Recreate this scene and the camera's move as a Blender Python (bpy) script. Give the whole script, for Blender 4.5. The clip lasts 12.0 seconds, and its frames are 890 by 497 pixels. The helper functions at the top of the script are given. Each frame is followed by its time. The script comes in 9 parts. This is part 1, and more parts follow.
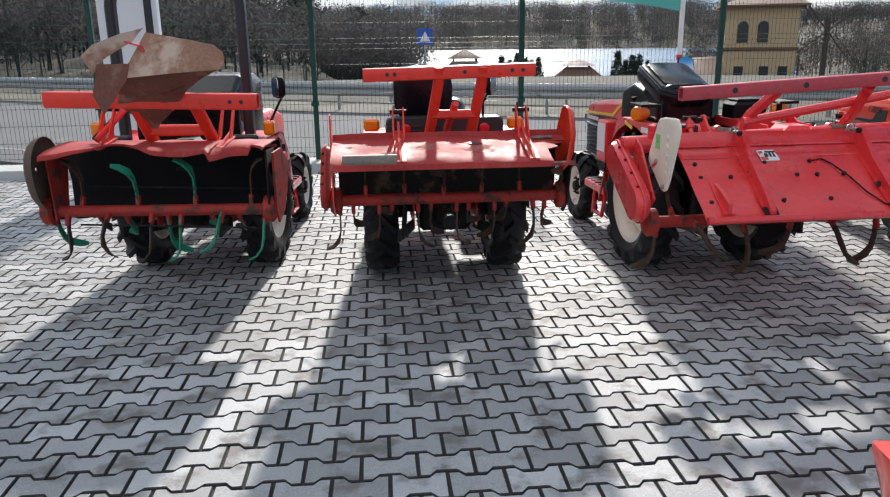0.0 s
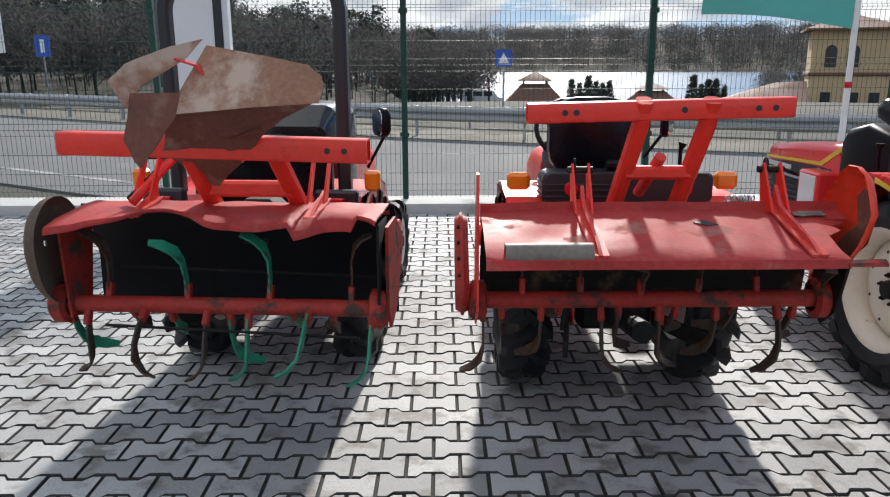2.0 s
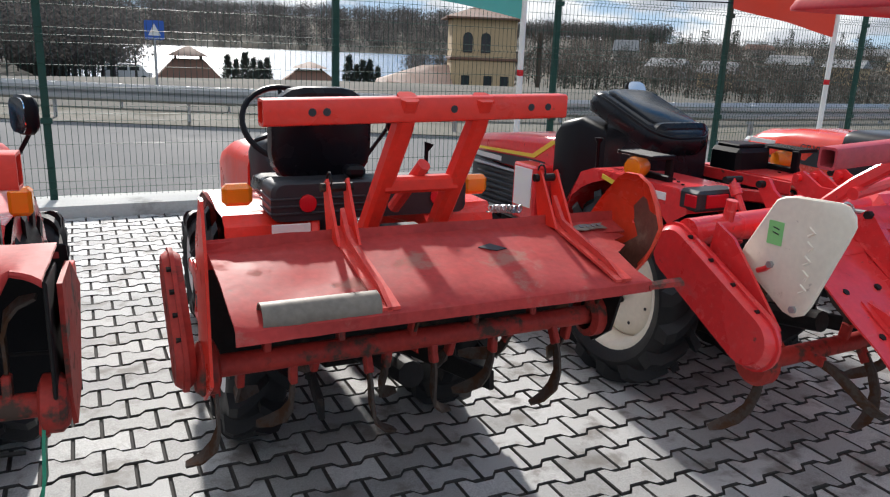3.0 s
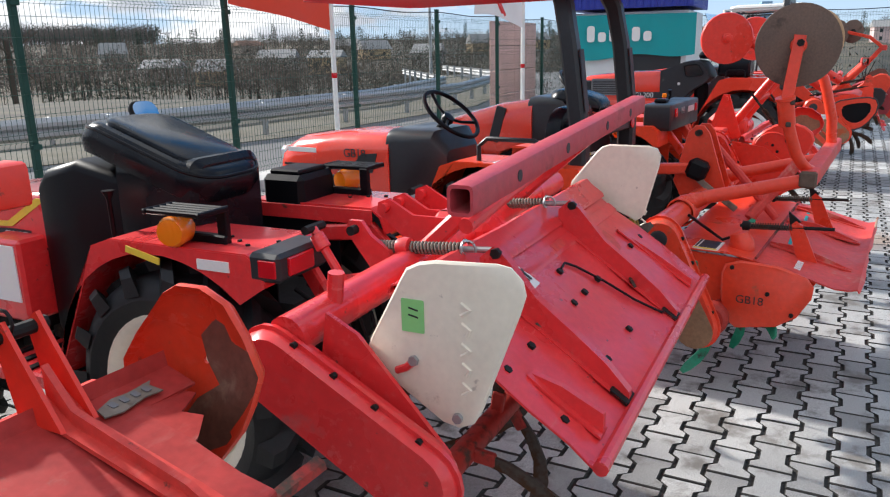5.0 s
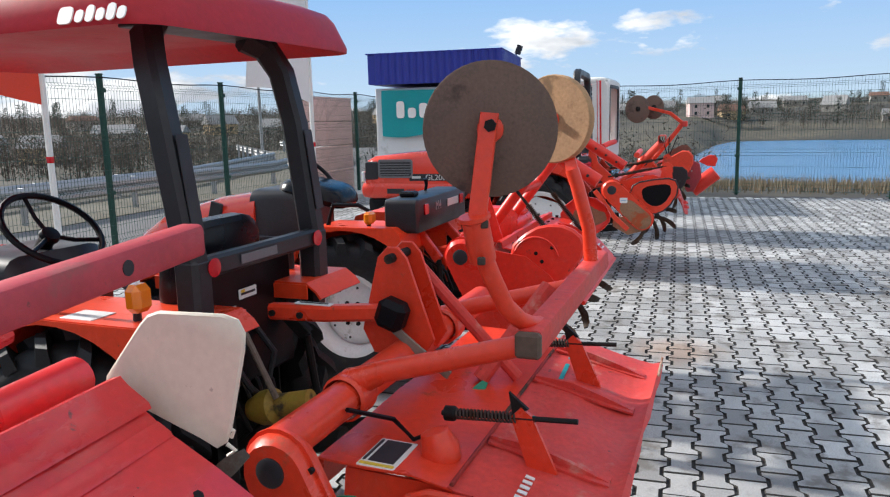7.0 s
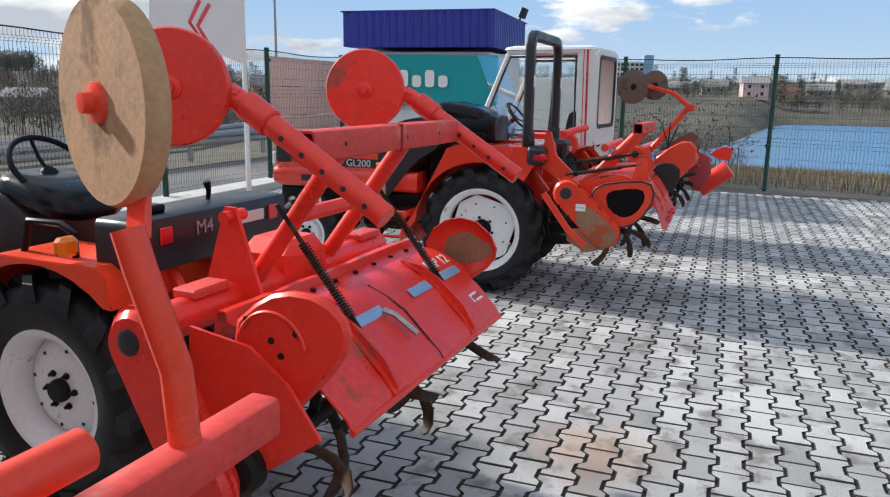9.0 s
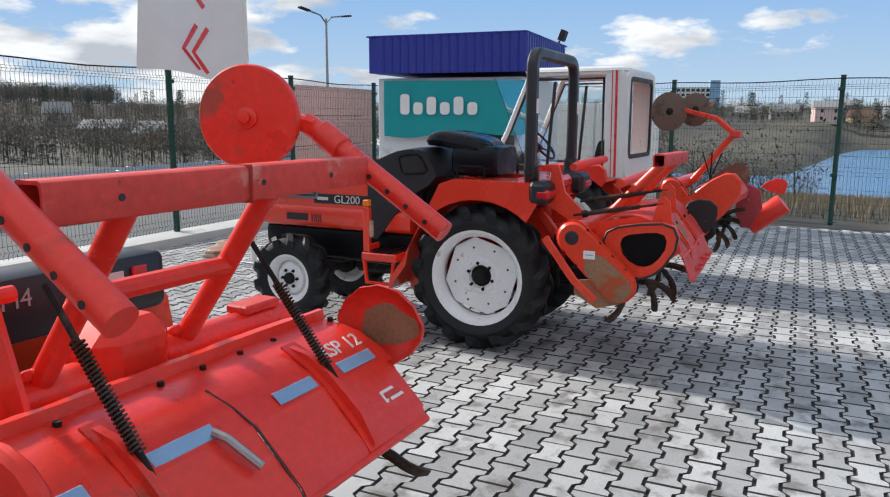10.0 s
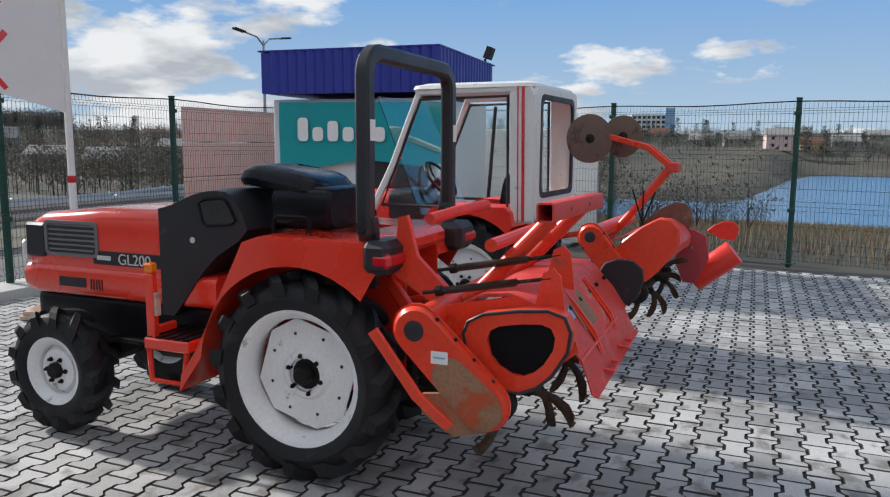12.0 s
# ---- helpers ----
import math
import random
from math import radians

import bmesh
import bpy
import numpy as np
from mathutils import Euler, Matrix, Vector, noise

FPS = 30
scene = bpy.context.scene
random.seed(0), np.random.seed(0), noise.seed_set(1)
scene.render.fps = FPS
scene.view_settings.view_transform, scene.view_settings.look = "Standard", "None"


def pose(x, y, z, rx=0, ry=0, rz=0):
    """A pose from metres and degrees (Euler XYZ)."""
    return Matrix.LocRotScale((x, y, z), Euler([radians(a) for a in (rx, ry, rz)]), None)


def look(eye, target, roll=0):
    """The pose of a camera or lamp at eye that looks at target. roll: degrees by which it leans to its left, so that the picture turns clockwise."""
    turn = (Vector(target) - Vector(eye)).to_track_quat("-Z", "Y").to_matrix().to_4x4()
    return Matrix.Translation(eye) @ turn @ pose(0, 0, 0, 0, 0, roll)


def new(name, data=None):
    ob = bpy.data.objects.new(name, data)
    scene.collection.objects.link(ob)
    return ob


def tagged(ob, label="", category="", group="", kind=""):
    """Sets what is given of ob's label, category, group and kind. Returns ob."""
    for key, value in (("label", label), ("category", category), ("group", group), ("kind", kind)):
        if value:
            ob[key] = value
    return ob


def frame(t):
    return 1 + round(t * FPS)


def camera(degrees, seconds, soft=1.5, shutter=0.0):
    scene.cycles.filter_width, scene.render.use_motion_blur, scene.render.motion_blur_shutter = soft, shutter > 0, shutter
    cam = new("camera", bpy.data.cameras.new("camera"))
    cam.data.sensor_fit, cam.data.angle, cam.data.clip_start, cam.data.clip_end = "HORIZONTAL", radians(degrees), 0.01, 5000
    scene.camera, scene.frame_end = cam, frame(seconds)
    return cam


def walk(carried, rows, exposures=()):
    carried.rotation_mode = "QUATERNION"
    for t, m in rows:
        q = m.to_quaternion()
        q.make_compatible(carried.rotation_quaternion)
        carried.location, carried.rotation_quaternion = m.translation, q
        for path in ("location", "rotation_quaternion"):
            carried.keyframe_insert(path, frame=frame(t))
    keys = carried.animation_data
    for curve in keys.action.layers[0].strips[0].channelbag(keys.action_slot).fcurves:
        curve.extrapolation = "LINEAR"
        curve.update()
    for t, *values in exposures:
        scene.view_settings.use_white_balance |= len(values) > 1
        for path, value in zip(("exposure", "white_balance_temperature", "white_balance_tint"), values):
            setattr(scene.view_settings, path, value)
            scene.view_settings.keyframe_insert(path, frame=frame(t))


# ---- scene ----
cam = camera(61.4, 12.0, soft=1.2)

PATH = [
    (0, (0.202, 0.13, 1.5), (0.116, 2.056, 0.966), -0.7),
    (0.5, (0.108, 0.52, 1.511), (-0.197, 2.434, 1.017), -0.7),
    (1, (-0.064, 0.878, 1.496), (-0.486, 2.773, 1.018), 0.5),
    (1.5, (-0.224, 1.21, 1.514), (-0.634, 3.11, 1.043), 0.9),
    (2, (-0.369, 1.549, 1.499), (-0.611, 3.475, 1.019), -0.2),
    (2.5, (-0.507, 1.878, 1.492), (-0.345, 3.81, 1.0), 1.6),
    (3, (-0.579, 2.225, 1.51), (0.04, 4.054, 0.99), 2.3),
    (3.2, (-0.564, 2.346, 1.501), (0.19, 4.119, 0.967), 2.2),
    (4.8, (-0.184, 3.086, 1.541), (1.324, 4.294, 1.027), -1.2),
    (4.9, (-0.128, 3.107, 1.539), (1.413, 4.276, 1.03), -1.4),
    (5, (-0.055, 3.115, 1.538), (1.511, 4.249, 1.026), -1.3),
    (5.5, (0.309, 3.144, 1.538), (1.982, 4.128, 1.052), -1.3),
    (6, (0.738, 3.19, 1.531), (2.491, 4.05, 1.099), -0.9),
    (6.5, (1.179, 3.189, 1.556), (2.977, 3.997, 1.214), -1.6),
    (7, (1.635, 3.11, 1.548), (3.424, 3.938, 1.213), -1.4),
    (7.5, (2.128, 3.071, 1.536), (3.913, 3.897, 1.175), -0.2),
    (7.7, (2.344, 3.047, 1.544), (4.127, 3.869, 1.166), 0.5),
    (9.3, (3.901, 2.875, 1.572), (5.617, 3.819, 1.166), 0.8),
    (9.5, (4.107, 2.865, 1.57), (5.814, 3.835, 1.19), 0.5),
    (10, (4.548, 2.87, 1.572), (6.204, 3.936, 1.229), 0.3),
    (10.5, (4.983, 2.952, 1.586), (6.607, 4.072, 1.258), -0.7),
    (11, (5.39, 2.979, 1.578), (7.013, 4.112, 1.295), 0.0),
    (11.5, (5.821, 3.018, 1.571), (7.458, 4.138, 1.311), 1.4),
    (12, (6.266, 3.106, 1.591), (7.984, 4.092, 1.316), 0.4),
]
walk(cam, [(t, look(eye, target, roll)) for t, eye, target, roll in PATH],
     exposures=[(0.0, 0.95), (2.0, 0.90), (3.2, 0.90), (5.0, 1.12), (6.2, 1.08), (7.5, 0.95), (9.5, 0.88), (11.0, 0.72), (12.0, 0.62)])

# ---- world and sun ----
SUN_EL, SUN_AZ = radians(29), radians(0.5)          # azimuth from +y towards +x
world = bpy.data.worlds.new("sky")
scene.world = world
world.use_nodes = True
wn, wl = world.node_tree.nodes, world.node_tree.links
wn.clear()
w_out = wn.new("ShaderNodeOutputWorld")
w_bg = wn.new("ShaderNodeBackground")
w_sky = wn.new("ShaderNodeTexSky")
w_sky.sky_type = "NISHITA"
w_sky.sun_disc = False
w_sky.sun_elevation, w_sky.sun_rotation = SUN_EL, SUN_AZ
w_sky.dust_density, w_sky.air_density, w_sky.ozone_density = 0.1, 1.0, 2.5
w_co = wn.new("ShaderNodeTexCoord")
w_sep = wn.new("ShaderNodeSeparateXYZ")
wl.new(w_co.outputs["Generated"], w_sep.inputs[0])
# clouds lie on a flat layer: direction divided by its height
w_h = wn.new("ShaderNodeMath"); w_h.operation = "ADD"; w_h.inputs[1].default_value = 0.26
w_ab = wn.new("ShaderNodeMath"); w_ab.operation = "ABSOLUTE"
wl.new(w_sep.outputs["Z"], w_ab.inputs[0])
wl.new(w_ab.outputs[0], w_h.inputs[0])
w_dv = wn.new("ShaderNodeVectorMath"); w_dv.operation = "DIVIDE"
w_cmb = wn.new("ShaderNodeCombineXYZ")
for i in range(3):
    wl.new(w_h.outputs[0], w_cmb.inputs[i])
wl.new(w_co.outputs["Generated"], w_dv.inputs[0])
wl.new(w_cmb.outputs[0], w_dv.inputs[1])
w_nz = wn.new("ShaderNodeTexNoise")
w_nz.inputs["Scale"].default_value, w_nz.inputs["Detail"].default_value = 2.3, 9
w_nz.inputs["Roughness"].default_value = 0.55
wl.new(w_dv.outputs[0], w_nz.inputs["Vector"])
# more cloud towards the sun (+y), blue towards +x
w_bias = wn.new("ShaderNodeMapRange"); w_bias.interpolation_type = "SMOOTHSTEP"
w_bias.inputs["From Min"].default_value, w_bias.inputs["From Max"].default_value = 0.60, 0.90
w_bias.inputs["To Min"].default_value, w_bias.inputs["To Max"].default_value = 0.115, -0.015
wl.new(w_sep.outputs["X"], w_bias.inputs["Value"])
w_add = wn.new("ShaderNodeMath"); w_add.operation = "ADD"
wl.new(w_nz.outputs[0], w_add.inputs[0]); wl.new(w_bias.outputs[0], w_add.inputs[1])
w_ramp = wn.new("ShaderNodeValToRGB")
w_ramp.color_ramp.elements[0].position, w_ramp.color_ramp.elements[1].position = 0.525, 0.60
wl.new(w_add.outputs[0], w_ramp.inputs[0])
w_mix = wn.new("ShaderNodeMixRGB")
# white tops and grey undersides
w_nz2 = wn.new("ShaderNodeTexNoise")
w_nz2.inputs["Scale"].default_value, w_nz2.inputs["Detail"].default_value = 2.6, 6
wl.new(w_dv.outputs[0], w_nz2.inputs["Vector"])
w_tone = wn.new("ShaderNodeValToRGB")
w_tone.color_ramp.elements[0].position, w_tone.color_ramp.elements[0].color = 0.40, (0.54, 0.57, 0.62, 1)
w_tone.color_ramp.elements[1].position, w_tone.color_ramp.elements[1].color = 0.56, (1.0, 1.0, 1.0, 1)
wl.new(w_nz2.outputs[0], w_tone.inputs[0])
w_lum = wn.new("ShaderNodeMixRGB"); w_lum.blend_type = "MULTIPLY"; w_lum.inputs[0].default_value = 1
w_lum.inputs[2].default_value = (4.4, 4.5, 4.6, 1)
wl.new(w_tone.outputs[0], w_lum.inputs[1])
wl.new(w_lum.outputs[0], w_mix.inputs[2])
wl.new(w_ramp.outputs[0], w_mix.inputs[0])
w_hsv = wn.new("ShaderNodeHueSaturation")
w_hsv.inputs["Hue"].default_value = 0.493
w_hsv.inputs["Saturation"].default_value, w_hsv.inputs["Value"].default_value = 1.35, 0.9
wl.new(w_sky.outputs[0], w_hsv.inputs["Color"])
# thin high haze keeps the blue even down to the horizon
w_cap = wn.new("ShaderNodeMixRGB"); w_cap.blend_type = "DARKEN"; w_cap.inputs[0].default_value = 1
w_grad = wn.new("ShaderNodeValToRGB")
w_grad.color_ramp.elements[0].position, w_grad.color_ramp.elements[0].color = 0.0, (0.58, 0.74, 0.88, 1)
w_grad.color_ramp.elements[1].position, w_grad.color_ramp.elements[1].color = 0.24, (0.155, 0.43, 0.90, 1)
wl.new(w_sep.outputs["Z"], w_grad.inputs[0])
w_lum2 = wn.new("ShaderNodeMixRGB"); w_lum2.blend_type = "MULTIPLY"; w_lum2.inputs[0].default_value = 1
w_lum2.inputs[2].default_value = (4.2, 4.2, 4.2, 1)
wl.new(w_grad.outputs[0], w_lum2.inputs[1])
wl.new(w_lum2.outputs[0], w_cap.inputs[2])
wl.new(w_hsv.outputs[0], w_cap.inputs[1])
wl.new(w_cap.outputs[0], w_mix.inputs[1])
wl.new(w_mix.outputs[0], w_bg.inputs["Color"])
w_bg.inputs["Strength"].default_value = 0.125
wl.new(w_bg.outputs[0], w_out.inputs["Surface"])

sun = new("sun", bpy.data.lights.new("sun", "SUN"))
sun.data.energy, sun.data.angle, sun.data.color = 3.1, radians(2.2), (1.0, 0.955, 0.90)
sun.matrix_world = look((0, 0, 30), (-30 * math.sin(SUN_AZ) * math.cos(SUN_EL), -30 * math.cos(SUN_AZ) * math.cos(SUN_EL), 30 - 30 * math.sin(SUN_EL)))


# ---- materials ----
def mat_nodes(name):
    m = bpy.data.materials.new(name)
    m.use_nodes = True
    nt = m.node_tree
    return m, nt.nodes, nt.links, nt.nodes["Principled BSDF"]


def surface(name, col, rough=0.5, metal=0.0, var=0.18, scale=6.0, fine=60.0, bump=0.08, dirt=None, dirt_amt=0.0,
            dirt_scale=3.0, rand=0.0, coat=0.0, spec=0.5, wear=0.0):
    """A base colour varied at two scales, with patchy dirt or wear and a fine bump."""
    m, n, l, b = mat_nodes(name)
    co = n.new("ShaderNodeTexCoord")
    n1 = n.new("ShaderNodeTexNoise"); n1.inputs["Scale"].default_value = scale; n1.inputs["Detail"].default_value = 4
    n2 = n.new("ShaderNodeTexNoise"); n2.inputs["Scale"].default_value = fine; n2.inputs["Detail"].default_value = 5
    l.new(co.outputs["Object"], n1.inputs["Vector"]); l.new(co.outputs["Object"], n2.inputs["Vector"])
    mx = n.new("ShaderNodeMath"); mx.operation = "ADD"
    l.new(n1.outputs[0], mx.inputs[0]); l.new(n2.outputs[0], mx.inputs[1])
    rp = n.new("ShaderNodeMapRange")
    rp.inputs["From Min"].default_value, rp.inputs["From Max"].default_value = 0.6, 1.4
    rp.inputs["To Min"].default_value, rp.inputs["To Max"].default_value = 1 - var, 1 + var
    l.new(mx.outputs[0], rp.inputs["Value"])
    val = rp.outputs[0]
    if rand:
        oi = n.new("ShaderNodeObjectInfo")
        rr = n.new("ShaderNodeMapRange")
        rr.inputs["To Min"].default_value, rr.inputs["To Max"].default_value = 1 - rand, 1 + rand
        l.new(oi.outputs["Random"], rr.inputs["Value"])
        mm = n.new("ShaderNodeMath"); mm.operation = "MULTIPLY"
        l.new(val, mm.inputs[0]); l.new(rr.outputs[0], mm.inputs[1])
        val = mm.outputs[0]
    cm = n.new("ShaderNodeVectorMath"); cm.operation = "SCALE"
    cm.inputs[0].default_value = col[:3]
    l.new(val, cm.inputs["Scale"])
    out = cm.outputs[0]
    ro = n.new("ShaderNodeMapRange")
    ro.inputs["From Min"].default_value, ro.inputs["From Max"].default_value = 0.3, 0.7
    ro.inputs["To Min"].default_value, ro.inputs["To Max"].default_value = max(0.03, rough - 0.1), min(1, rough + 0.12)
    l.new(n1.outputs[0], ro.inputs["Value"])
    rough_out = ro.outputs[0]
    if dirt:
        n3 = n.new("ShaderNodeTexNoise"); n3.inputs["Scale"].default_value = dirt_scale
        n3.inputs["Detail"].default_value = 8; n3.inputs["Roughness"].default_value = 0.65
        l.new(co.outputs["Object"], n3.inputs["Vector"])
        r3 = n.new("ShaderNodeMapRange"); r3.interpolation_type = "SMOOTHSTEP"
        lo = 0.75 - 0.5 * dirt_amt
        r3.inputs["From Min"].default_value, r3.inputs["From Max"].default_value = lo, lo + 0.12
        l.new(n3.outputs[0], r3.inputs["Value"])
        mc = n.new("ShaderNodeMixRGB"); mc.inputs[2].default_value = (*dirt, 1)
        l.new(r3.outputs[0], mc.inputs[0]); l.new(out, mc.inputs[1])
        out = mc.outputs[0]
        mr = n.new("ShaderNodeMath"); mr.operation = "MULTIPLY_ADD"; mr.inputs[1].default_value = 0.4
        l.new(r3.outputs[0], mr.inputs[0]); l.new(rough_out, mr.inputs[2])
        rough_out = mr.outputs[0]
    if wear:
        # pale rubbed streaks and small dark chips
        mp = n.new("ShaderNodeMapping"); mp.inputs["Scale"].default_value = (9, 34, 34); mp.inputs["Rotation"].default_value = (0.3, 0.2, 0.5)
        l.new(co.outputs["Object"], mp.inputs["Vector"])
        n4 = n.new("ShaderNodeTexNoise"); n4.inputs["Scale"].default_value = 1.0; n4.inputs["Detail"].default_value = 10; n4.inputs["Roughness"].default_value = 0.72
        l.new(mp.outputs[0], n4.inputs["Vector"])
        r4 = n.new("ShaderNodeMapRange"); r4.inputs["From Min"].default_value, r4.inputs["From Max"].default_value = 0.55, 0.78
        r4.inputs["To Max"].default_value = 0.50 * wear
        l.new(n4.outputs[0], r4.inputs["Value"])
        m4 = n.new("ShaderNodeMixRGB"); m4.inputs[2].default_value = (min(1, col[0] * 0.9 + 0.10), col[1] * 0.8 + 0.16, col[2] * 0.8 + 0.14, 1)
        l.new(r4.outputs[0], m4.inputs[0]); l.new(out, m4.inputs[1])
        n5 = n.new("ShaderNodeTexNoise"); n5.inputs["Scale"].default_value = 26; n5.inputs["Detail"].default_value = 6; n5.inputs["Roughness"].default_value = 0.6
        l.new(co.outputs["Object"], n5.inputs["Vector"])
        r5 = n.new("ShaderNodeMapRange"); r5.inputs["From Min"].default_value, r5.inputs["From Max"].default_value = 0.68, 0.72
        r5.inputs["To Max"].default_value = min(1.0, 0.9 * wear)
        l.new(n5.outputs[0], r5.inputs["Value"])
        m5 = n.new("ShaderNodeMixRGB"); m5.inputs[2].default_value = (0.10, 0.045, 0.035, 1)
        l.new(r5.outputs[0], m5.inputs[0]); l.new(m4.outputs[0], m5.inputs[1])
        out = m5.outputs[0]
        w5 = n.new("ShaderNodeMath"); w5.operation = "MULTIPLY_ADD"; w5.inputs[1].default_value = 0.5; w5.use_clamp = True
        l.new(r4.outputs[0], w5.inputs[0]); l.new(rough_out, w5.inputs[2])
        rough_out = w5.outputs[0]
    l.new(out, b.inputs["Base Color"])
    l.new(rough_out, b.inputs["Roughness"])
    b.inputs["Metallic"].default_value = metal
    b.inputs["Coat Weight"].default_value = coat
    b.inputs["Coat Roughness"].default_value = 0.15
    b.inputs["Specular IOR Level"].default_value = spec
    if bump:
        bp = n.new("ShaderNodeBump"); bp.inputs["Strength"].default_value = bump; bp.inputs["Distance"].default_value = 0.004
        l.new(mx.outputs[0], bp.inputs["Height"])
        l.new(bp.outputs[0], b.inputs["Normal"])
    return m


RUST = (0.09, 0.045, 0.025)

M_RED = surface("red_paint", (0.76, 0.036, 0.020), 0.32, 0, 0.14, 3, 40, 0.05, (0.36, 0.07, 0.045), 0.30, 4, spec=0.5, wear=0.7)
M_CRIMSON = surface("crimson_paint", (0.71, 0.034, 0.037), 0.30, 0, 0.14, 3, 40, 0.05, (0.48, 0.08, 0.08), 0.26, 5, coat=0.35, spec=0.5, wear=1.0)
M_CANOPY = surface("canopy_plastic", (0.56, 0.030, 0.045), 0.40, 0, 0.14, 3, 40, 0.05, (0.50, 0.08, 0.07), 0.26, 5, spec=0.4)
M_FADED = surface("faded_red_paint", (0.62, 0.058, 0.046), 0.50, 0, 0.22, 4, 50, 0.08, (0.62, 0.22, 0.18), 0.36, 6, spec=0.3, wear=1.0)
M_ORANGE = surface("orange_paint", (0.78, 0.060, 0.017), 0.32, 0, 0.12, 3, 40, 0.05, (0.45, 0.10, 0.04), 0.24, 4, spec=0.4, wear=0.5)
M_ORED = surface("orange_red_paint", (0.75, 0.052, 0.020), 0.32, 0, 0.14, 3, 40, 0.06, (0.24, 0.09, 0.045), 0.24, 5, spec=0.5, wear=0.6)
M_GLOSSRED = surface("glossy_red_paint", (0.75, 0.044, 0.020), 0.20, 0, 0.06, 3, 60, 0.015, (0.42, 0.12, 0.08), 0.14, 3, coat=0.6, wear=0.3)
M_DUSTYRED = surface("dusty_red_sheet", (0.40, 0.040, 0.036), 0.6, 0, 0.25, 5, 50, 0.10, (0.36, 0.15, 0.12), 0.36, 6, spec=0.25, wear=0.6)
M_RUSTY = surface("rusty_sheet", (0.32, 0.16, 0.10), 0.7, 0.1, 0.35, 5, 60, 0.2, (0.56, 0.42, 0.33), 0.60, 3)
M_MUD = surface("dried_mud_paint", (0.28, 0.15, 0.085), 0.8, 0, 0.3, 8, 70, 0.2, (0.42, 0.08, 0.03), 0.42, 5)
M_DISC = surface("brown_disc", (0.135, 0.085, 0.065), 0.75, 0, 0.25, 10, 120, 0.15, (0.07, 0.05, 0.045), 0.4, 6)
M_TAN = surface("tan_disc", (0.42, 0.25, 0.13), 0.8, 0, 0.25, 12, 90, 0.2, (0.22, 0.14, 0.08), 0.45, 8)
M_DARK = surface("dark_grey_paint", (0.022, 0.024, 0.028), 0.38, 0, 0.2, 4, 50, 0.05, (0.085, 0.085, 0.085), 0.22, 5, spec=0.4)
M_GREYPL = surface("grey_plastic", (0.020, 0.021, 0.025), 0.48, 0, 0.15, 5, 120, 0.06, (0.10, 0.097, 0.093), 0.26, 6, spec=0.4)
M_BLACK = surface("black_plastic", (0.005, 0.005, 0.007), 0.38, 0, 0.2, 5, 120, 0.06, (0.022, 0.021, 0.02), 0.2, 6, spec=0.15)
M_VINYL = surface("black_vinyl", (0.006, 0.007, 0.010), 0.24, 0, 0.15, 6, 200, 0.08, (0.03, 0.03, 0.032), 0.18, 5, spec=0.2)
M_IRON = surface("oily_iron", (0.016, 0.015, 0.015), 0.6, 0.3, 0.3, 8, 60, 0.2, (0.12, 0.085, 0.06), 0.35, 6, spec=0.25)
M_TINE = surface("worn_steel_tine", (0.075, 0.06, 0.052), 0.6, 0.4, 0.3, 12, 90, 0.2, RUST, 0.45, 8, spec=0.25)
# worn dark red; on tiller A it also paints in the shade
M_WORNSHADERED = surface("worn_and_shaded_dark_red", (0.34, 0.030, 0.022), 0.55, 0, 0.3, 6, 60, 0.12, (0.07, 0.045, 0.035), 0.48, 9, spec=0.3)
M_BROWN = surface("dark_rusty_steel", (0.105, 0.070, 0.050), 0.7, 0, 0.3, 6, 60, 0.15, (0.24, 0.13, 0.08), 0.36, 5)
M_MAROON = surface("dull_maroon_paint", (0.46, 0.050, 0.065), 0.45, 0, 0.2, 4, 50, 0.08, (0.34, 0.10, 0.10), 0.36, 5, wear=0.9)
# rust red; its darkness also carries shade on the crumpled guard
M_RUSTSHADE = surface("rust_red_and_shade", (0.17, 0.060, 0.040), 0.6, 0.1, 0.35, 5, 60, 0.2, (0.30, 0.17, 0.12), 0.42, 4)
M_GREYBR = surface("grey_brown_metal", (0.19, 0.16, 0.13), 0.6, 0.1, 0.3, 6, 60, 0.15, (0.12, 0.09, 0.07), 0.4, 7)
M_GLOSSBLK = surface("glossy_black_cover", (0.008, 0.009, 0.011), 0.18, 0, 0.1, 4, 60, 0.01, (0.05, 0.05, 0.05), 0.15, 5, coat=0.8)
M_DIM = surface("dim_grey_print", (0.15, 0.15, 0.16), 0.5, 0, 0.1, 10, 60, 0.0)
M_GREEN = surface("green_tine_paint", (0.008, 0.22, 0.12), 0.5, 0, 0.25, 12, 80, 0.1, (0.05, 0.05, 0.045), 0.42, 14)
M_STEEL = surface("bright_steel", (0.42, 0.42, 0.42), 0.35, 0.9, 0.15, 8, 90, 0.05, (0.2, 0.14, 0.1), 0.3, 8)
M_GALV = surface("galvanised_steel", (0.36, 0.37, 0.38), 0.5, 0.6, 0.15, 3, 50, 0.04, (0.22, 0.22, 0.22), 0.3, 3)
M_TYRE = surface("tyre_rubber", (0.0115, 0.012, 0.014), 0.55, 0, 0.3, 6, 90, 0.15, (0.045, 0.042, 0.038), 0.32, 7, spec=0.3)
M_WHITE = surface("white_paint", (0.74, 0.74, 0.72), 0.4, 0, 0.08, 4, 60, 0.03, (0.45, 0.41, 0.36), 0.26, 6)
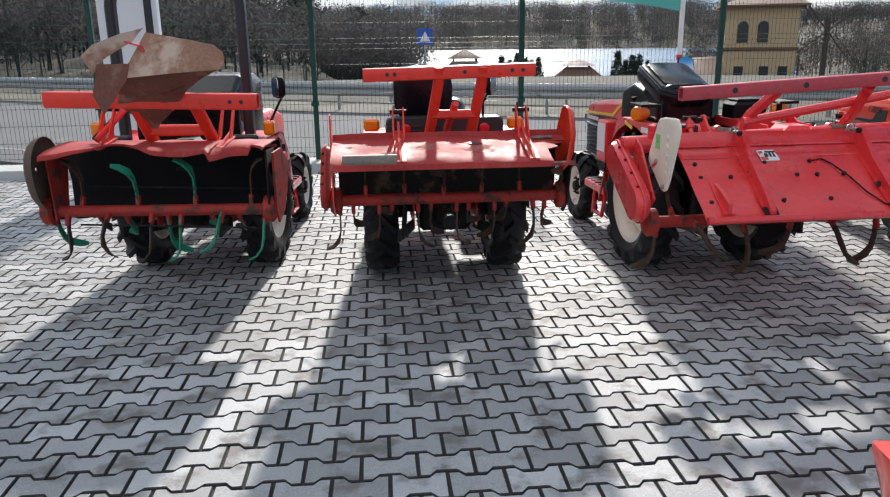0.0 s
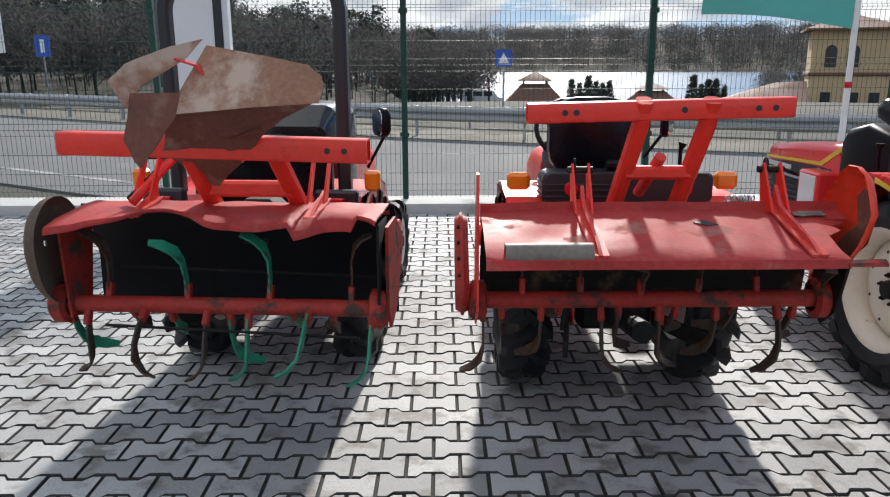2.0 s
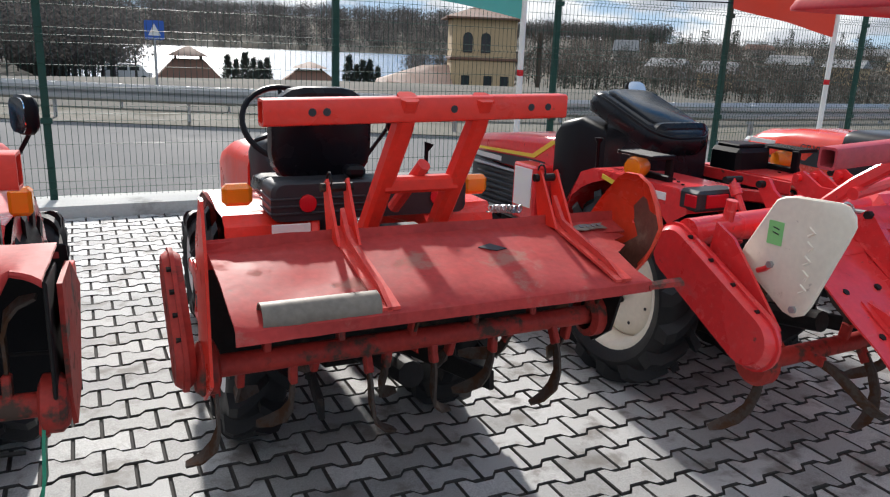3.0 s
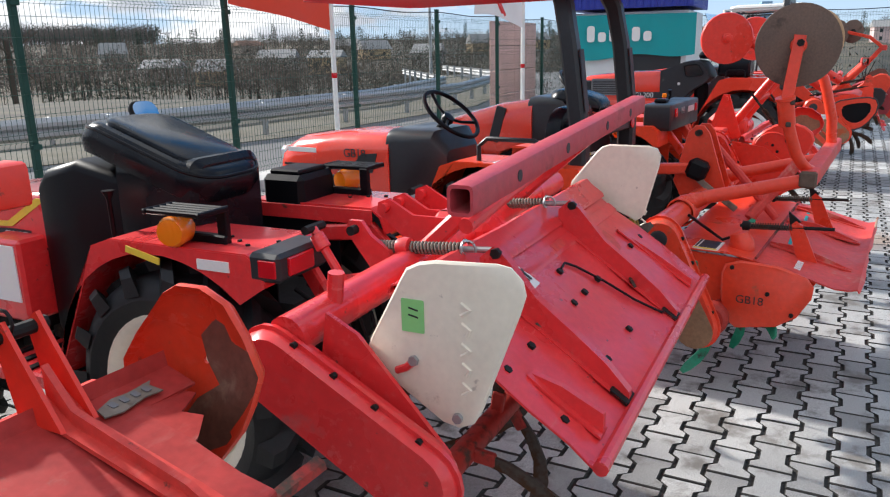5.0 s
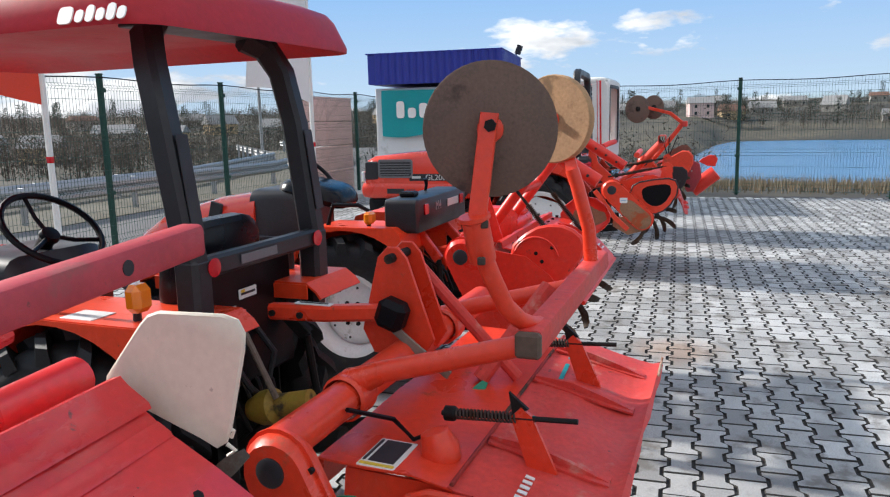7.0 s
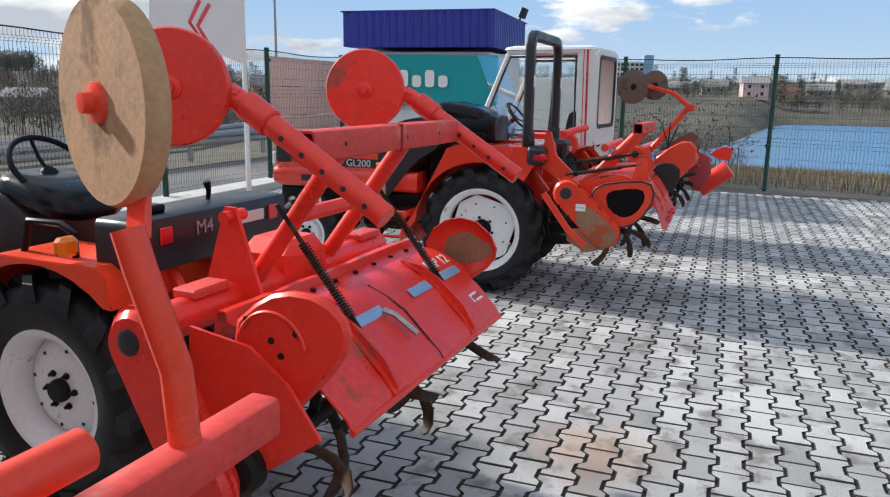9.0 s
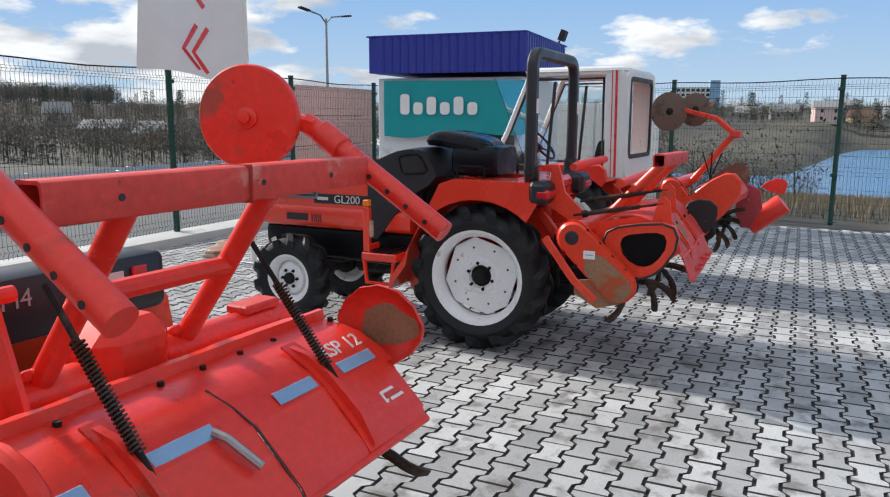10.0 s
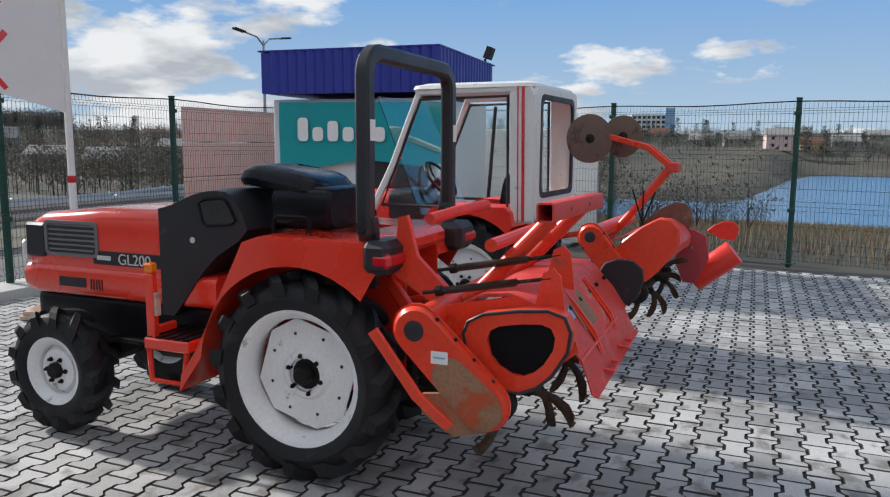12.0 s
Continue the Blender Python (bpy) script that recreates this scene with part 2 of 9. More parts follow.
M_RIM = surface("white_rim_paint", (0.80, 0.80, 0.80), 0.4, 0, 0.1, 5, 60, 0.04, (0.32, 0.26, 0.2), 0.26, 9, wear=0.35)
M_CREAM = surface("cream_paint", (0.80, 0.73, 0.61), 0.42, 0, 0.08, 3, 50, 0.04, (0.40, 0.32, 0.23), 0.24, 6, wear=0.4)
M_SILVER = surface("silver_paint", (0.40, 0.41, 0.42), 0.35, 0.5, 0.1, 5, 60, 0.03)
M_BLUESTR = surface("blue_strip", (0.25, 0.42, 0.62), 0.4, 0.2, 0.1, 8, 60, 0.03, (0.5, 0.55, 0.6), 0.35, 10)
M_STICK = surface("white_sticker", (0.78, 0.78, 0.76), 0.45, 0, 0.05, 10, 80, 0.0)
# black of print and seals, also the painted dark of openings
M_FLATBLK = surface("flat_black", (0.02, 0.02, 0.025), 0.5, 0, 0.05, 10, 80, 0.0)
M_GREENST = surface("green_sticker", (0.25, 0.62, 0.22), 0.6, 0, 0.05, 10, 80, 0.0)
M_YELLOW = surface("yellow_paint", (0.75, 0.55, 0.05), 0.5, 0, 0.1, 10, 80, 0.0)
# yellow darkened in colour to carry the shade the shaft guard sits in
M_SHADEYEL = surface("shaded_yellow_plastic", (0.32, 0.22, 0.03), 0.6, 0, 0.25, 8, 60, 0.05, (0.06, 0.05, 0.03), 0.5, 9)
M_LETTER = surface("silver_lettering", (0.62, 0.62, 0.60), 0.4, 0.2, 0.05, 10, 80, 0.0)
M_CONC = surface("kerb_concrete", (0.50, 0.50, 0.48), 0.85, 0, 0.14, 2, 60, 0.25, (0.30, 0.29, 0.27), 0.35, 1.5)
M_JOINT = surface("joint_sand", (0.046, 0.044, 0.042), 0.95, 0, 0.35, 6, 120, 0.3)
M_FENCE = surface("green_fence_paint", (0.012, 0.055, 0.042), 0.6, 0, 0.15, 3, 60, 0.02, spec=0.35)
M_ROAD = surface("asphalt", (0.15, 0.15, 0.152), 0.9, 0, 0.25, 0.4, 60, 0.3, (0.21, 0.21, 0.205), 0.42, 0.25, spec=0.15)
M_VERGE = surface("dry_verge", (0.10, 0.092, 0.07), 0.95, 0, 0.45, 0.8, 14, 0.5, (0.09, 0.08, 0.055), 0.5, 0.5)
M_WORNLINE = surface("worn_line_paint", (0.30, 0.30, 0.295), 0.85, 0, 0.2, 2, 60, 0.1, (0.17, 0.17, 0.17), 0.6, 1.5)
M_BLUEROOF = surface("blue_sheet", (0.022, 0.035, 0.30), 0.4, 0.1, 0.08, 2, 60, 0.02, (0.04, 0.06, 0.33), 0.3, 2)
M_WALL = surface("white_cladding", (0.68, 0.69, 0.70), 0.5, 0, 0.05, 2, 60, 0.02, (0.5, 0.5, 0.5), 0.22, 2)
M_TEAL = surface("teal_banner", (0.0, 0.30, 0.32), 0.6, 0, 0.08, 3, 200, 0.03)
M_PINK = surface("pale_pink_panel", (0.66, 0.42, 0.37), 0.7, 0, 0.08, 1.5, 60, 0.03, (0.55, 0.36, 0.32), 0.35, 1.5)


def lens_mat(name, col):
    m, n, l, b = mat_nodes(name)
    b.inputs["Base Color"].default_value = (*col, 1)
    b.inputs["Roughness"].default_value = 0.18
    b.inputs["Subsurface Weight"].default_value = 0.3
    b.inputs["Subsurface Radius"].default_value = (0.02, 0.01, 0.005)
    b.inputs["Coat Weight"].default_value = 0.6
    w = n.new("ShaderNodeTexWave"); w.inputs["Scale"].default_value = 60
    co = n.new("ShaderNodeTexCoord"); l.new(co.outputs["Object"], w.inputs["Vector"])
    bp = n.new("ShaderNodeBump"); bp.inputs["Strength"].default_value = 0.15; bp.inputs["Distance"].default_value = 0.002
    l.new(w.outputs[1], bp.inputs["Height"]); l.new(bp.outputs[0], b.inputs["Normal"])
    return m


M_AMBER = lens_mat("amber_lens", (0.85, 0.22, 0.01))
M_REDLENS = lens_mat("red_lens", (0.55, 0.01, 0.02))
M_CLEAR = lens_mat("clear_lens", (0.75, 0.76, 0.76))


def glass_mat():
    m, n, l, b = mat_nodes("cab_glass")
    b.inputs["Base Color"].default_value = (0.95, 0.975, 0.97, 1)
    b.inputs["Roughness"].default_value = 0.03
    b.inputs["Transmission Weight"].default_value = 1.0
    b.inputs["IOR"].default_value = 1.45
    return m


M_GLASS = glass_mat()


def mirror_mat():
    m, n, l, b = mat_nodes("mirror_glass")
    b.inputs["Base Color"].default_value = (0.8, 0.85, 0.9, 1)
    b.inputs["Metallic"].default_value = 1
    b.inputs["Roughness"].default_value = 0.04
    return m


M_MIRROR = mirror_mat()


def paver_mat():
    m, n, l, b = mat_nodes("paver_concrete")
    geo = n.new("ShaderNodeNewGeometry")
    oi = n.new("ShaderNodeObjectInfo")
    ad = n.new("ShaderNodeMath"); ad.operation = "ADD"
    l.new(geo.outputs["Random Per Island"], ad.inputs[0]); l.new(oi.outputs["Random"], ad.inputs[1])
    fr = n.new("ShaderNodeMath"); fr.operation = "FRACT"; l.new(ad.outputs[0], fr.inputs[0])
    n1 = n.new("ShaderNodeTexNoise"); n1.inputs["Scale"].default_value = 1.1; n1.inputs["Detail"].default_value = 6
    n2 = n.new("ShaderNodeTexNoise"); n2.inputs["Scale"].default_value = 220; n2.inputs["Detail"].default_value = 3
    n3 = n.new("ShaderNodeTexNoise"); n3.inputs["Scale"].default_value = 5; n3.inputs["Detail"].default_value = 8
    n3.inputs["Roughness"].default_value = 0.6
    for q in (n1, n2, n3):
        l.new(geo.outputs["Position"], q.inputs["Vector"])
    r1 = n.new("ShaderNodeMapRange"); r1.inputs["To Min"].default_value, r1.inputs["To Max"].default_value = 0.68, 1.24
    l.new(fr.outputs[0], r1.inputs["Value"])
    r2 = n.new("ShaderNodeMapRange"); r2.inputs["From Min"].default_value, r2.inputs["From Max"].default_value = 0.3, 0.7
    r2.inputs["To Min"].default_value, r2.inputs["To Max"].default_value = 0.80, 1.15
    l.new(n1.outputs[0], r2.inputs["Value"])
    r3 = n.new("ShaderNodeMapRange"); r3.inputs["From Min"].default_value, r3.inputs["From Max"].default_value = 0.35, 0.65
    r3.inputs["To Min"].default_value, r3.inputs["To Max"].default_value = 0.78, 1.20
    l.new(n2.outputs[0], r3.inputs["Value"])
    a = n.new("ShaderNodeMath"); a.operation = "MULTIPLY"; l.new(r1.outputs[0], a.inputs[0]); l.new(r2.outputs[0], a.inputs[1])
    c = n.new("ShaderNodeMath"); c.operation = "MULTIPLY"; l.new(a.outputs[0], c.inputs[0]); l.new(r3.outputs[0], c.inputs[1])
    sc = n.new("ShaderNodeVectorMath"); sc.operation = "SCALE"; sc.inputs[0].default_value = (0.40, 0.402, 0.398)
    l.new(c.outputs[0], sc.inputs["Scale"])
    st = n.new("ShaderNodeMapRange"); st.interpolation_type = "SMOOTHSTEP"
    st.inputs["From Min"].default_value, st.inputs["From Max"].default_value = 0.50, 0.66
    st.inputs["To Max"].default_value = 0.78
    l.new(n3.outputs[0], st.inputs["Value"])
    mx = n.new("ShaderNodeMixRGB"); mx.inputs[2].default_value = (0.13, 0.115, 0.10, 1)
    l.new(st.outputs[0], mx.inputs[0]); l.new(sc.outputs[0], mx.inputs[1])
    # rust-coloured spill
    vd = n.new("ShaderNodeVectorMath"); vd.operation = "DISTANCE"; vd.inputs[1].default_value = (6.65, 3.76, 0)
    l.new(geo.outputs["Position"], vd.inputs[0])
    va = n.new("ShaderNodeMath"); va.operation = "MULTIPLY_ADD"; va.inputs[1].default_value = 0.5
    l.new(n3.outputs[0], va.inputs[0]); l.new(vd.outputs["Value"], va.inputs[2])
    vr = n.new("ShaderNodeMapRange"); vr.inputs["From Min"].default_value, vr.inputs["From Max"].default_value = 0.62, 0.38
    vr.inputs["To Min"].default_value, vr.inputs["To Max"].default_value = 0.0, 0.55
    l.new(va.outputs[0], vr.inputs["Value"])
    m2 = n.new("ShaderNodeMixRGB"); m2.inputs[2].default_value = (0.34, 0.20, 0.12, 1)
    l.new(vr.outputs[0], m2.inputs[0]); l.new(mx.outputs[0], m2.inputs[1])
    l.new(m2.outputs[0], b.inputs["Base Color"])
    b.inputs["Roughness"].default_value = 0.68
    b.inputs["Specular IOR Level"].default_value = 0.45
    bp = n.new("ShaderNodeBump"); bp.inputs["Strength"].default_value = 0.35; bp.inputs["Distance"].default_value = 0.002
    l.new(n2.outputs[0], bp.inputs["Height"]); l.new(bp.outputs[0], b.inputs["Normal"])
    return m


M_PAVER = paver_mat()


def water_mat():
    m, n, l, b = mat_nodes("lake_water")
    b.inputs["Base Color"].default_value = (0.07, 0.17, 0.30, 1)
    b.inputs["Roughness"].default_value = 0.23
    co = n.new("ShaderNodeTexCoord")
    nz = n.new("ShaderNodeTexNoise"); nz.inputs["Scale"].default_value = 0.35; nz.inputs["Detail"].default_value = 6
    l.new(co.outputs["Object"], nz.inputs["Vector"])
    bp = n.new("ShaderNodeBump"); bp.inputs["Strength"].default_value = 0.5; bp.inputs["Distance"].default_value = 0.6
    l.new(nz.outputs[0], bp.inputs["Height"]); l.new(bp.outputs[0], b.inputs["Normal"])
    return m


M_WATER = water_mat()


# ---- building helpers ----
def tube(bm, pts, r, seg=10, closed=False):
    """A round pipe along a polyline; r is one radius or one a point."""
    pts = [Vector(p) for p in pts]
    n = len(pts)
    rs = r if isinstance(r, (list, tuple)) else [r] * n
    rings, up = [], None
    for i, p in enumerate(pts):
        a = pts[i - 1] if (i or closed) else pts[i]
        b = pts[(i + 1) % n] if (i < n - 1 or closed) else pts[i]
        d = (b - a).normalized()
        if up is None:
            up = d.orthogonal().normalized()
        up = (up - d * up.dot(d))
        up = up.normalized() if up.length > 1e-6 else d.orthogonal().normalized()
        side = d.cross(up)
        rings.append([bm.verts.new(p + rs[i] * (math.cos(k * math.tau / seg) * up + math.sin(k * math.tau / seg) * side)) for k in range(seg)])
    for i in range(n if closed else n - 1):
        A, B = rings[i], rings[(i + 1) % n]
        for k in range(seg):
            bm.faces.new((A[k], A[(k + 1) % seg], B[(k + 1) % seg], B[k]))
    if not closed:
        bm.faces.new(rings[0][::-1])
        bm.faces.new(rings[-1])


def arc(c, r, a0, a1, n, plane="yz"):
    out = []
    for i in range(n + 1):
        a = radians(a0 + (a1 - a0) * i / n)
        u, v = r * math.cos(a), r * math.sin(a)
        out.append({"yz": (c[0], c[1] + u, c[2] + v), "xz": (c[0] + u, c[1], c[2] + v), "xy": (c[0] + u, c[1] + v, c[2])}[plane])
    return out


def box(bm, c, s, rot=(0, 0, 0), bev=0.006):
    """A box with bevelled edges; rot in degrees."""
    m = pose(*c, *rot)
    hx, hy, hz = s[0] / 2, s[1] / 2, s[2] / 2
    b = min(bev, hx * 0.6, hy * 0.6, hz * 0.6)
    if b <= 0.0005:
        vs = [bm.verts.new(m @ Vector((x * hx, y * hy, z * hz))) for x in (-1, 1) for y in (-1, 1) for z in (-1, 1)]
        for f in ((0, 1, 3, 2), (4, 6, 7, 5), (0, 4, 5, 1), (2, 3, 7, 6), (0, 2, 6, 4), (1, 5, 7, 3)):
            bm.faces.new([vs[i] for i in f])
        return
    V = {}
    for sx in (-1, 1):
        for sy in (-1, 1):
            for sz in (-1, 1):
                for k, (px, py, pz) in enumerate(((hx, hy - b, hz - b), (hx - b, hy, hz - b), (hx - b, hy - b, hz))):
                    V[sx, sy, sz, k] = bm.verts.new(m @ Vector((sx * px, sy * py, sz * pz)))
    F = []
    for sx in (-1, 1):
        F.append([V[sx, a, c2, 0] for a, c2 in ((-1, -1), (1, -1), (1, 1), (-1, 1))])
        F.append([V[a, sx, c2, 1] for a, c2 in ((-1, -1), (1, -1), (1, 1), (-1, 1))])
        F.append([V[a, c2, sx, 2] for a, c2 in ((-1, -1), (1, -1), (1, 1), (-1, 1))])
        for sy in (-1, 1):
            F.append([V[sx, sy, -1, 0], V[sx, sy, 1, 0], V[sx, sy, 1, 1], V[sx, sy, -1, 1]])
            F.append([V[sx, -1, sy, 0], V[sx, 1, sy, 0], V[sx, 1, sy, 2], V[sx, -1, sy, 2]])
            F.append([V[-1, sx, sy, 1], V[1, sx, sy, 1], V[1, sx, sy, 2], V[-1, sx, sy, 2]])
            for sz in (-1, 1):
                F.append([V[sx, sy, sz, k] for k in range(3)])
    for f in F:
        bm.faces.new(f)


def lathe(bm, c, axis, profile, seg=28):
    """Turns (radius, along) pairs round an axis through c."""
    ax = Vector(axis).normalized()
    u = ax.orthogonal().normalized()
    v = ax.cross(u)
    rings = []
    for r, h in profile:
        o = Vector(c) + ax * h
        rings.append([bm.verts.new(o + r * (math.cos(k * math.tau / seg) * u + math.sin(k * math.tau / seg) * v)) for k in range(seg)] if r > 1e-5 else [bm.verts.new(o)])
    for A, B in zip(rings, rings[1:]):
        for k in range(seg):
            j = (k + 1) % seg
            if len(A) == 1 and len(B) == 1:
                continue
            if len(A) == 1:
                bm.faces.new((A[0], B[j], B[k]))
            elif len(B) == 1:
                bm.faces.new((A[k], A[j], B[0]))
            else:
                bm.faces.new((A[k], A[j], B[j], B[k]))


def rod(bm, a, b, r, seg=10):
    tube(bm, [a, b], r, seg)


def plate(bm, outline, t, m, hole=None, bev=0.0):
    """A flat outline (local x, y) with thickness t, centred, under the pose m; hole: an inner outline of as many points."""
    def ring(o, z):
        return [bm.verts.new(m @ Vector((x, y, z))) for x, y in o]
    n = len(outline)
    if bev:
        cx, cy = sum(p[0] for p in outline) / n, sum(p[1] for p in outline) / n
        ins = [(x + (cx - x) * bev, y + (cy - y) * bev) for x, y in outline]
        levels = [ring(ins, -t / 2), ring(outline, -t / 2 + t * 0.3), ring(outline, t / 2 - t * 0.3), ring(ins, t / 2)]
    else:
        levels = [ring(outline, -t / 2), ring(outline, t / 2)]
    for A, B in zip(levels, levels[1:]):
        for k in range(n):
            bm.faces.new((A[k], A[(k + 1) % n], B[(k + 1) % n], B[k]))
    if hole:
        h0, h1 = ring(hole, -t / 2), ring(hole, t / 2)
        for k in range(n):
            j = (k + 1) % n
            bm.faces.new((levels[0][j], levels[0][k], h0[k], h0[j]))
            bm.faces.new((levels[-1][k], levels[-1][j], h1[j], h1[k]))
            bm.faces.new((h0[j], h0[k], h1[k], h1[j]))
    else:
        bm.faces.new(levels[0][::-1])
        bm.faces.new(levels[-1])


def sheet(bm, profile, x0, x1, t=0.006, nx=12, dent=0.0, skew=0.0):
    """A bent sheet: a (y, z) profile drawn along x, with thickness and small dents."""
    P = [Vector((0, y, z)) for y, z in profile]
    nrm = []
    for i in range(len(P)):
        d = (P[min(i + 1, len(P) - 1)] - P[max(i - 1, 0)]).normalized()
        nrm.append(Vector((0, -d.z, d.y)))
    top, bot = [], []
    for j in range(nx + 1):
        x = x0 + (x1 - x0) * j / nx
        a, b = [], []
        for i, p in enumerate(P):
            w = dent * noise.noise(Vector((x * 5, p.y * 6 + 3, p.z * 6))) + 0.4 * dent * noise.noise(Vector((x * 17, p.y * 19, p.z * 19)))
            q = Vector((x, p.y + skew * (x - x0), p.z)) + nrm[i] * w
            a.append(bm.verts.new(q + nrm[i] * t / 2))
            b.append(bm.verts.new(q - nrm[i] * t / 2))
        top.append(a)
        bot.append(b)
    m = len(P)
    for j in range(nx):
        for i in range(m - 1):
            bm.faces.new((top[j][i], top[j + 1][i], top[j + 1][i + 1], top[j][i + 1]))
            bm.faces.new((bot[j][i + 1], bot[j + 1][i + 1], bot[j + 1][i], bot[j][i]))
        bm.faces.new((top[j][0], bot[j][0], bot[j + 1][0], top[j + 1][0]))
        bm.faces.new((top[j + 1][-1], bot[j + 1][-1], bot[j][-1], top[j][-1]))
    for i in range(m - 1):
        bm.faces.new((top[0][i + 1], bot[0][i + 1], bot[0][i], top[0][i]))
        bm.faces.new((top[-1][i], bot[-1][i], bot[-1][i + 1], top[-1][i + 1]))


def loft(bm, rings, cap=True):
    R = [[bm.verts.new(p) for p in ring] for ring in rings]
    n = len(R[0])
    for A, B in zip(R, R[1:]):
        for k in range(n):
            bm.faces.new((A[k], A[(k + 1) % n], B[(k + 1) % n], B[k]))
    if cap:
        bm.faces.new(R[0][::-1])
        bm.faces.new(R[-1])


def rrect(w, h, r, n=4, cx=0.0, cy=0.0):
    """A rounded rectangle outline."""
    out = []
    for sx, sy, a in ((1, 1, 0), (-1, 1, 90), (-1, -1, 180), (1, -1, 270)):
        for i in range(n + 1):
            t = radians(a + 90 * i / n)
            out.append((cx + sx * (w / 2 - r) + r * math.cos(t), cy + sy * (h / 2 - r) + r * math.sin(t)))
    return out


def capsule(p, q, r0, r1, n=10):
    """Outline round two circles (a chain case): centres p, q."""
    p, q = Vector(p), Vector(q)
    a = math.atan2(q.y - p.y, q.x - p.x)
    out = [(p.x + r0 * math.cos(a + radians(90) + math.pi * i / n), p.y + r0 * math.sin(a + radians(90) + math.pi * i / n)) for i in range(n + 1)]
    out += [(q.x + r1 * math.cos(a - radians(90) + math.pi * i / n), q.y + r1 * math.sin(a - radians(90) + math.pi * i / n)) for i in range(n + 1)]
    return out


def finish(bm, name, material, smooth=35):
    bmesh.ops.recalc_face_normals(bm, faces=bm.faces)
    lim = radians(smooth)
    for f in bm.faces:
        f.smooth = True
    for e in bm.edges:
        if len(e.link_faces) != 2 or e.calc_face_angle(0) > lim:
            e.smooth = False
    me = bpy.data.meshes.new(name)
    bm.to_mesh(me)
    bm.free()
    me.materials.append(material)
    return me


def part(name, bm, material, parent=None, label="", m=None, smooth=35):
    """One mesh object under a thing or under a part."""
    ob = new(name, finish(bm, name, material, smooth))
    ob.parent = parent
    if m is not None:
        ob.matrix_basis = m
    if label:
        ob["label"] = label
    return ob


def thing(name, m, label, category, group="", kind=""):
    ob = new(name)
    ob.empty_display_size = 0.2
    ob.matrix_basis = m
    return tagged(ob, label, category, group, kind)


def made(fn, *a, **k):
    bm = bmesh.new()
    fn(bm, *a, **k)
    return bm


YZ = Matrix(((0, 0, 1, 0), (1, 0, 0, 0), (0, 1, 0, 0), (0, 0, 0, 1)))      # outline x, y -> y, z; thickness along x


def side(x):
    """Pose for plates that stand in the y-z plane at x."""
    return Matrix.Translation((x, 0, 0)) @ YZ


def lettering(name, body, size, parent, m, material, label="", depth=0.0015):
    cu = bpy.data.curves.new(name, "FONT")
    cu.body, cu.size, cu.extrude, cu.align_x, cu.align_y = body, size, depth, "CENTER", "CENTER"
    ob = new(name, cu)
    bpy.context.view_layer.update()
    me = bpy.data.meshes.new_from_object(ob.evaluated_get(bpy.context.evaluated_depsgraph_get()))
    bpy.data.objects.remove(ob)
    me.materials.append(material)
    ob = new(name, me)
    ob.parent = parent
    ob.matrix_basis = m
    if label:
        ob["label"] = label
    return ob


def sweep(bm, pts, w, h, side_v, bev=0.2):
    """A rectangular tube along pts: w along side_v, h across."""
    pts = [Vector(p) for p in pts]
    sv = Vector(side_v).normalized()
    rings = []
    for i, p in enumerate(pts):
        d = (pts[min(i + 1, len(pts) - 1)] - pts[max(i - 1, 0)]).normalized()
        u = d.cross(sv).normalized()
        s = u.cross(d).normalized()
        k = 1.0
        if 0 < i < len(pts) - 1:
            c = (pts[i] - pts[i - 1]).normalized().dot((pts[i + 1] - pts[i]).normalized())
            k = min(1.4, 1 / max(0.5, math.sqrt((1 + c) / 2)))
        b = bev * min(w, h)
        o = [(w / 2 - b, h / 2), (w / 2, h / 2 - b), (w / 2, -h / 2 + b), (w / 2 - b, -h / 2), (-w / 2 + b, -h / 2), (-w / 2, -h / 2 + b), (-w / 2, h / 2 - b), (-w / 2 + b, h / 2)]
        rings.append([p + s * a + u * (c2 * k) for a, c2 in o])
    loft(bm, rings)


def spring(bm, a, b, r, turns, wire=0.003):
    a, b = Vector(a), Vector(b)
    d = b - a
    u = d.normalized().orthogonal().normalized()
    v = d.normalized().cross(u)
    n = turns * 8
    tube(bm, [a + d * i / n + r * (math.cos(i * math.tau / 8) * u + math.sin(i * math.tau / 8) * v) for i in range(n + 1)], wire, 5)


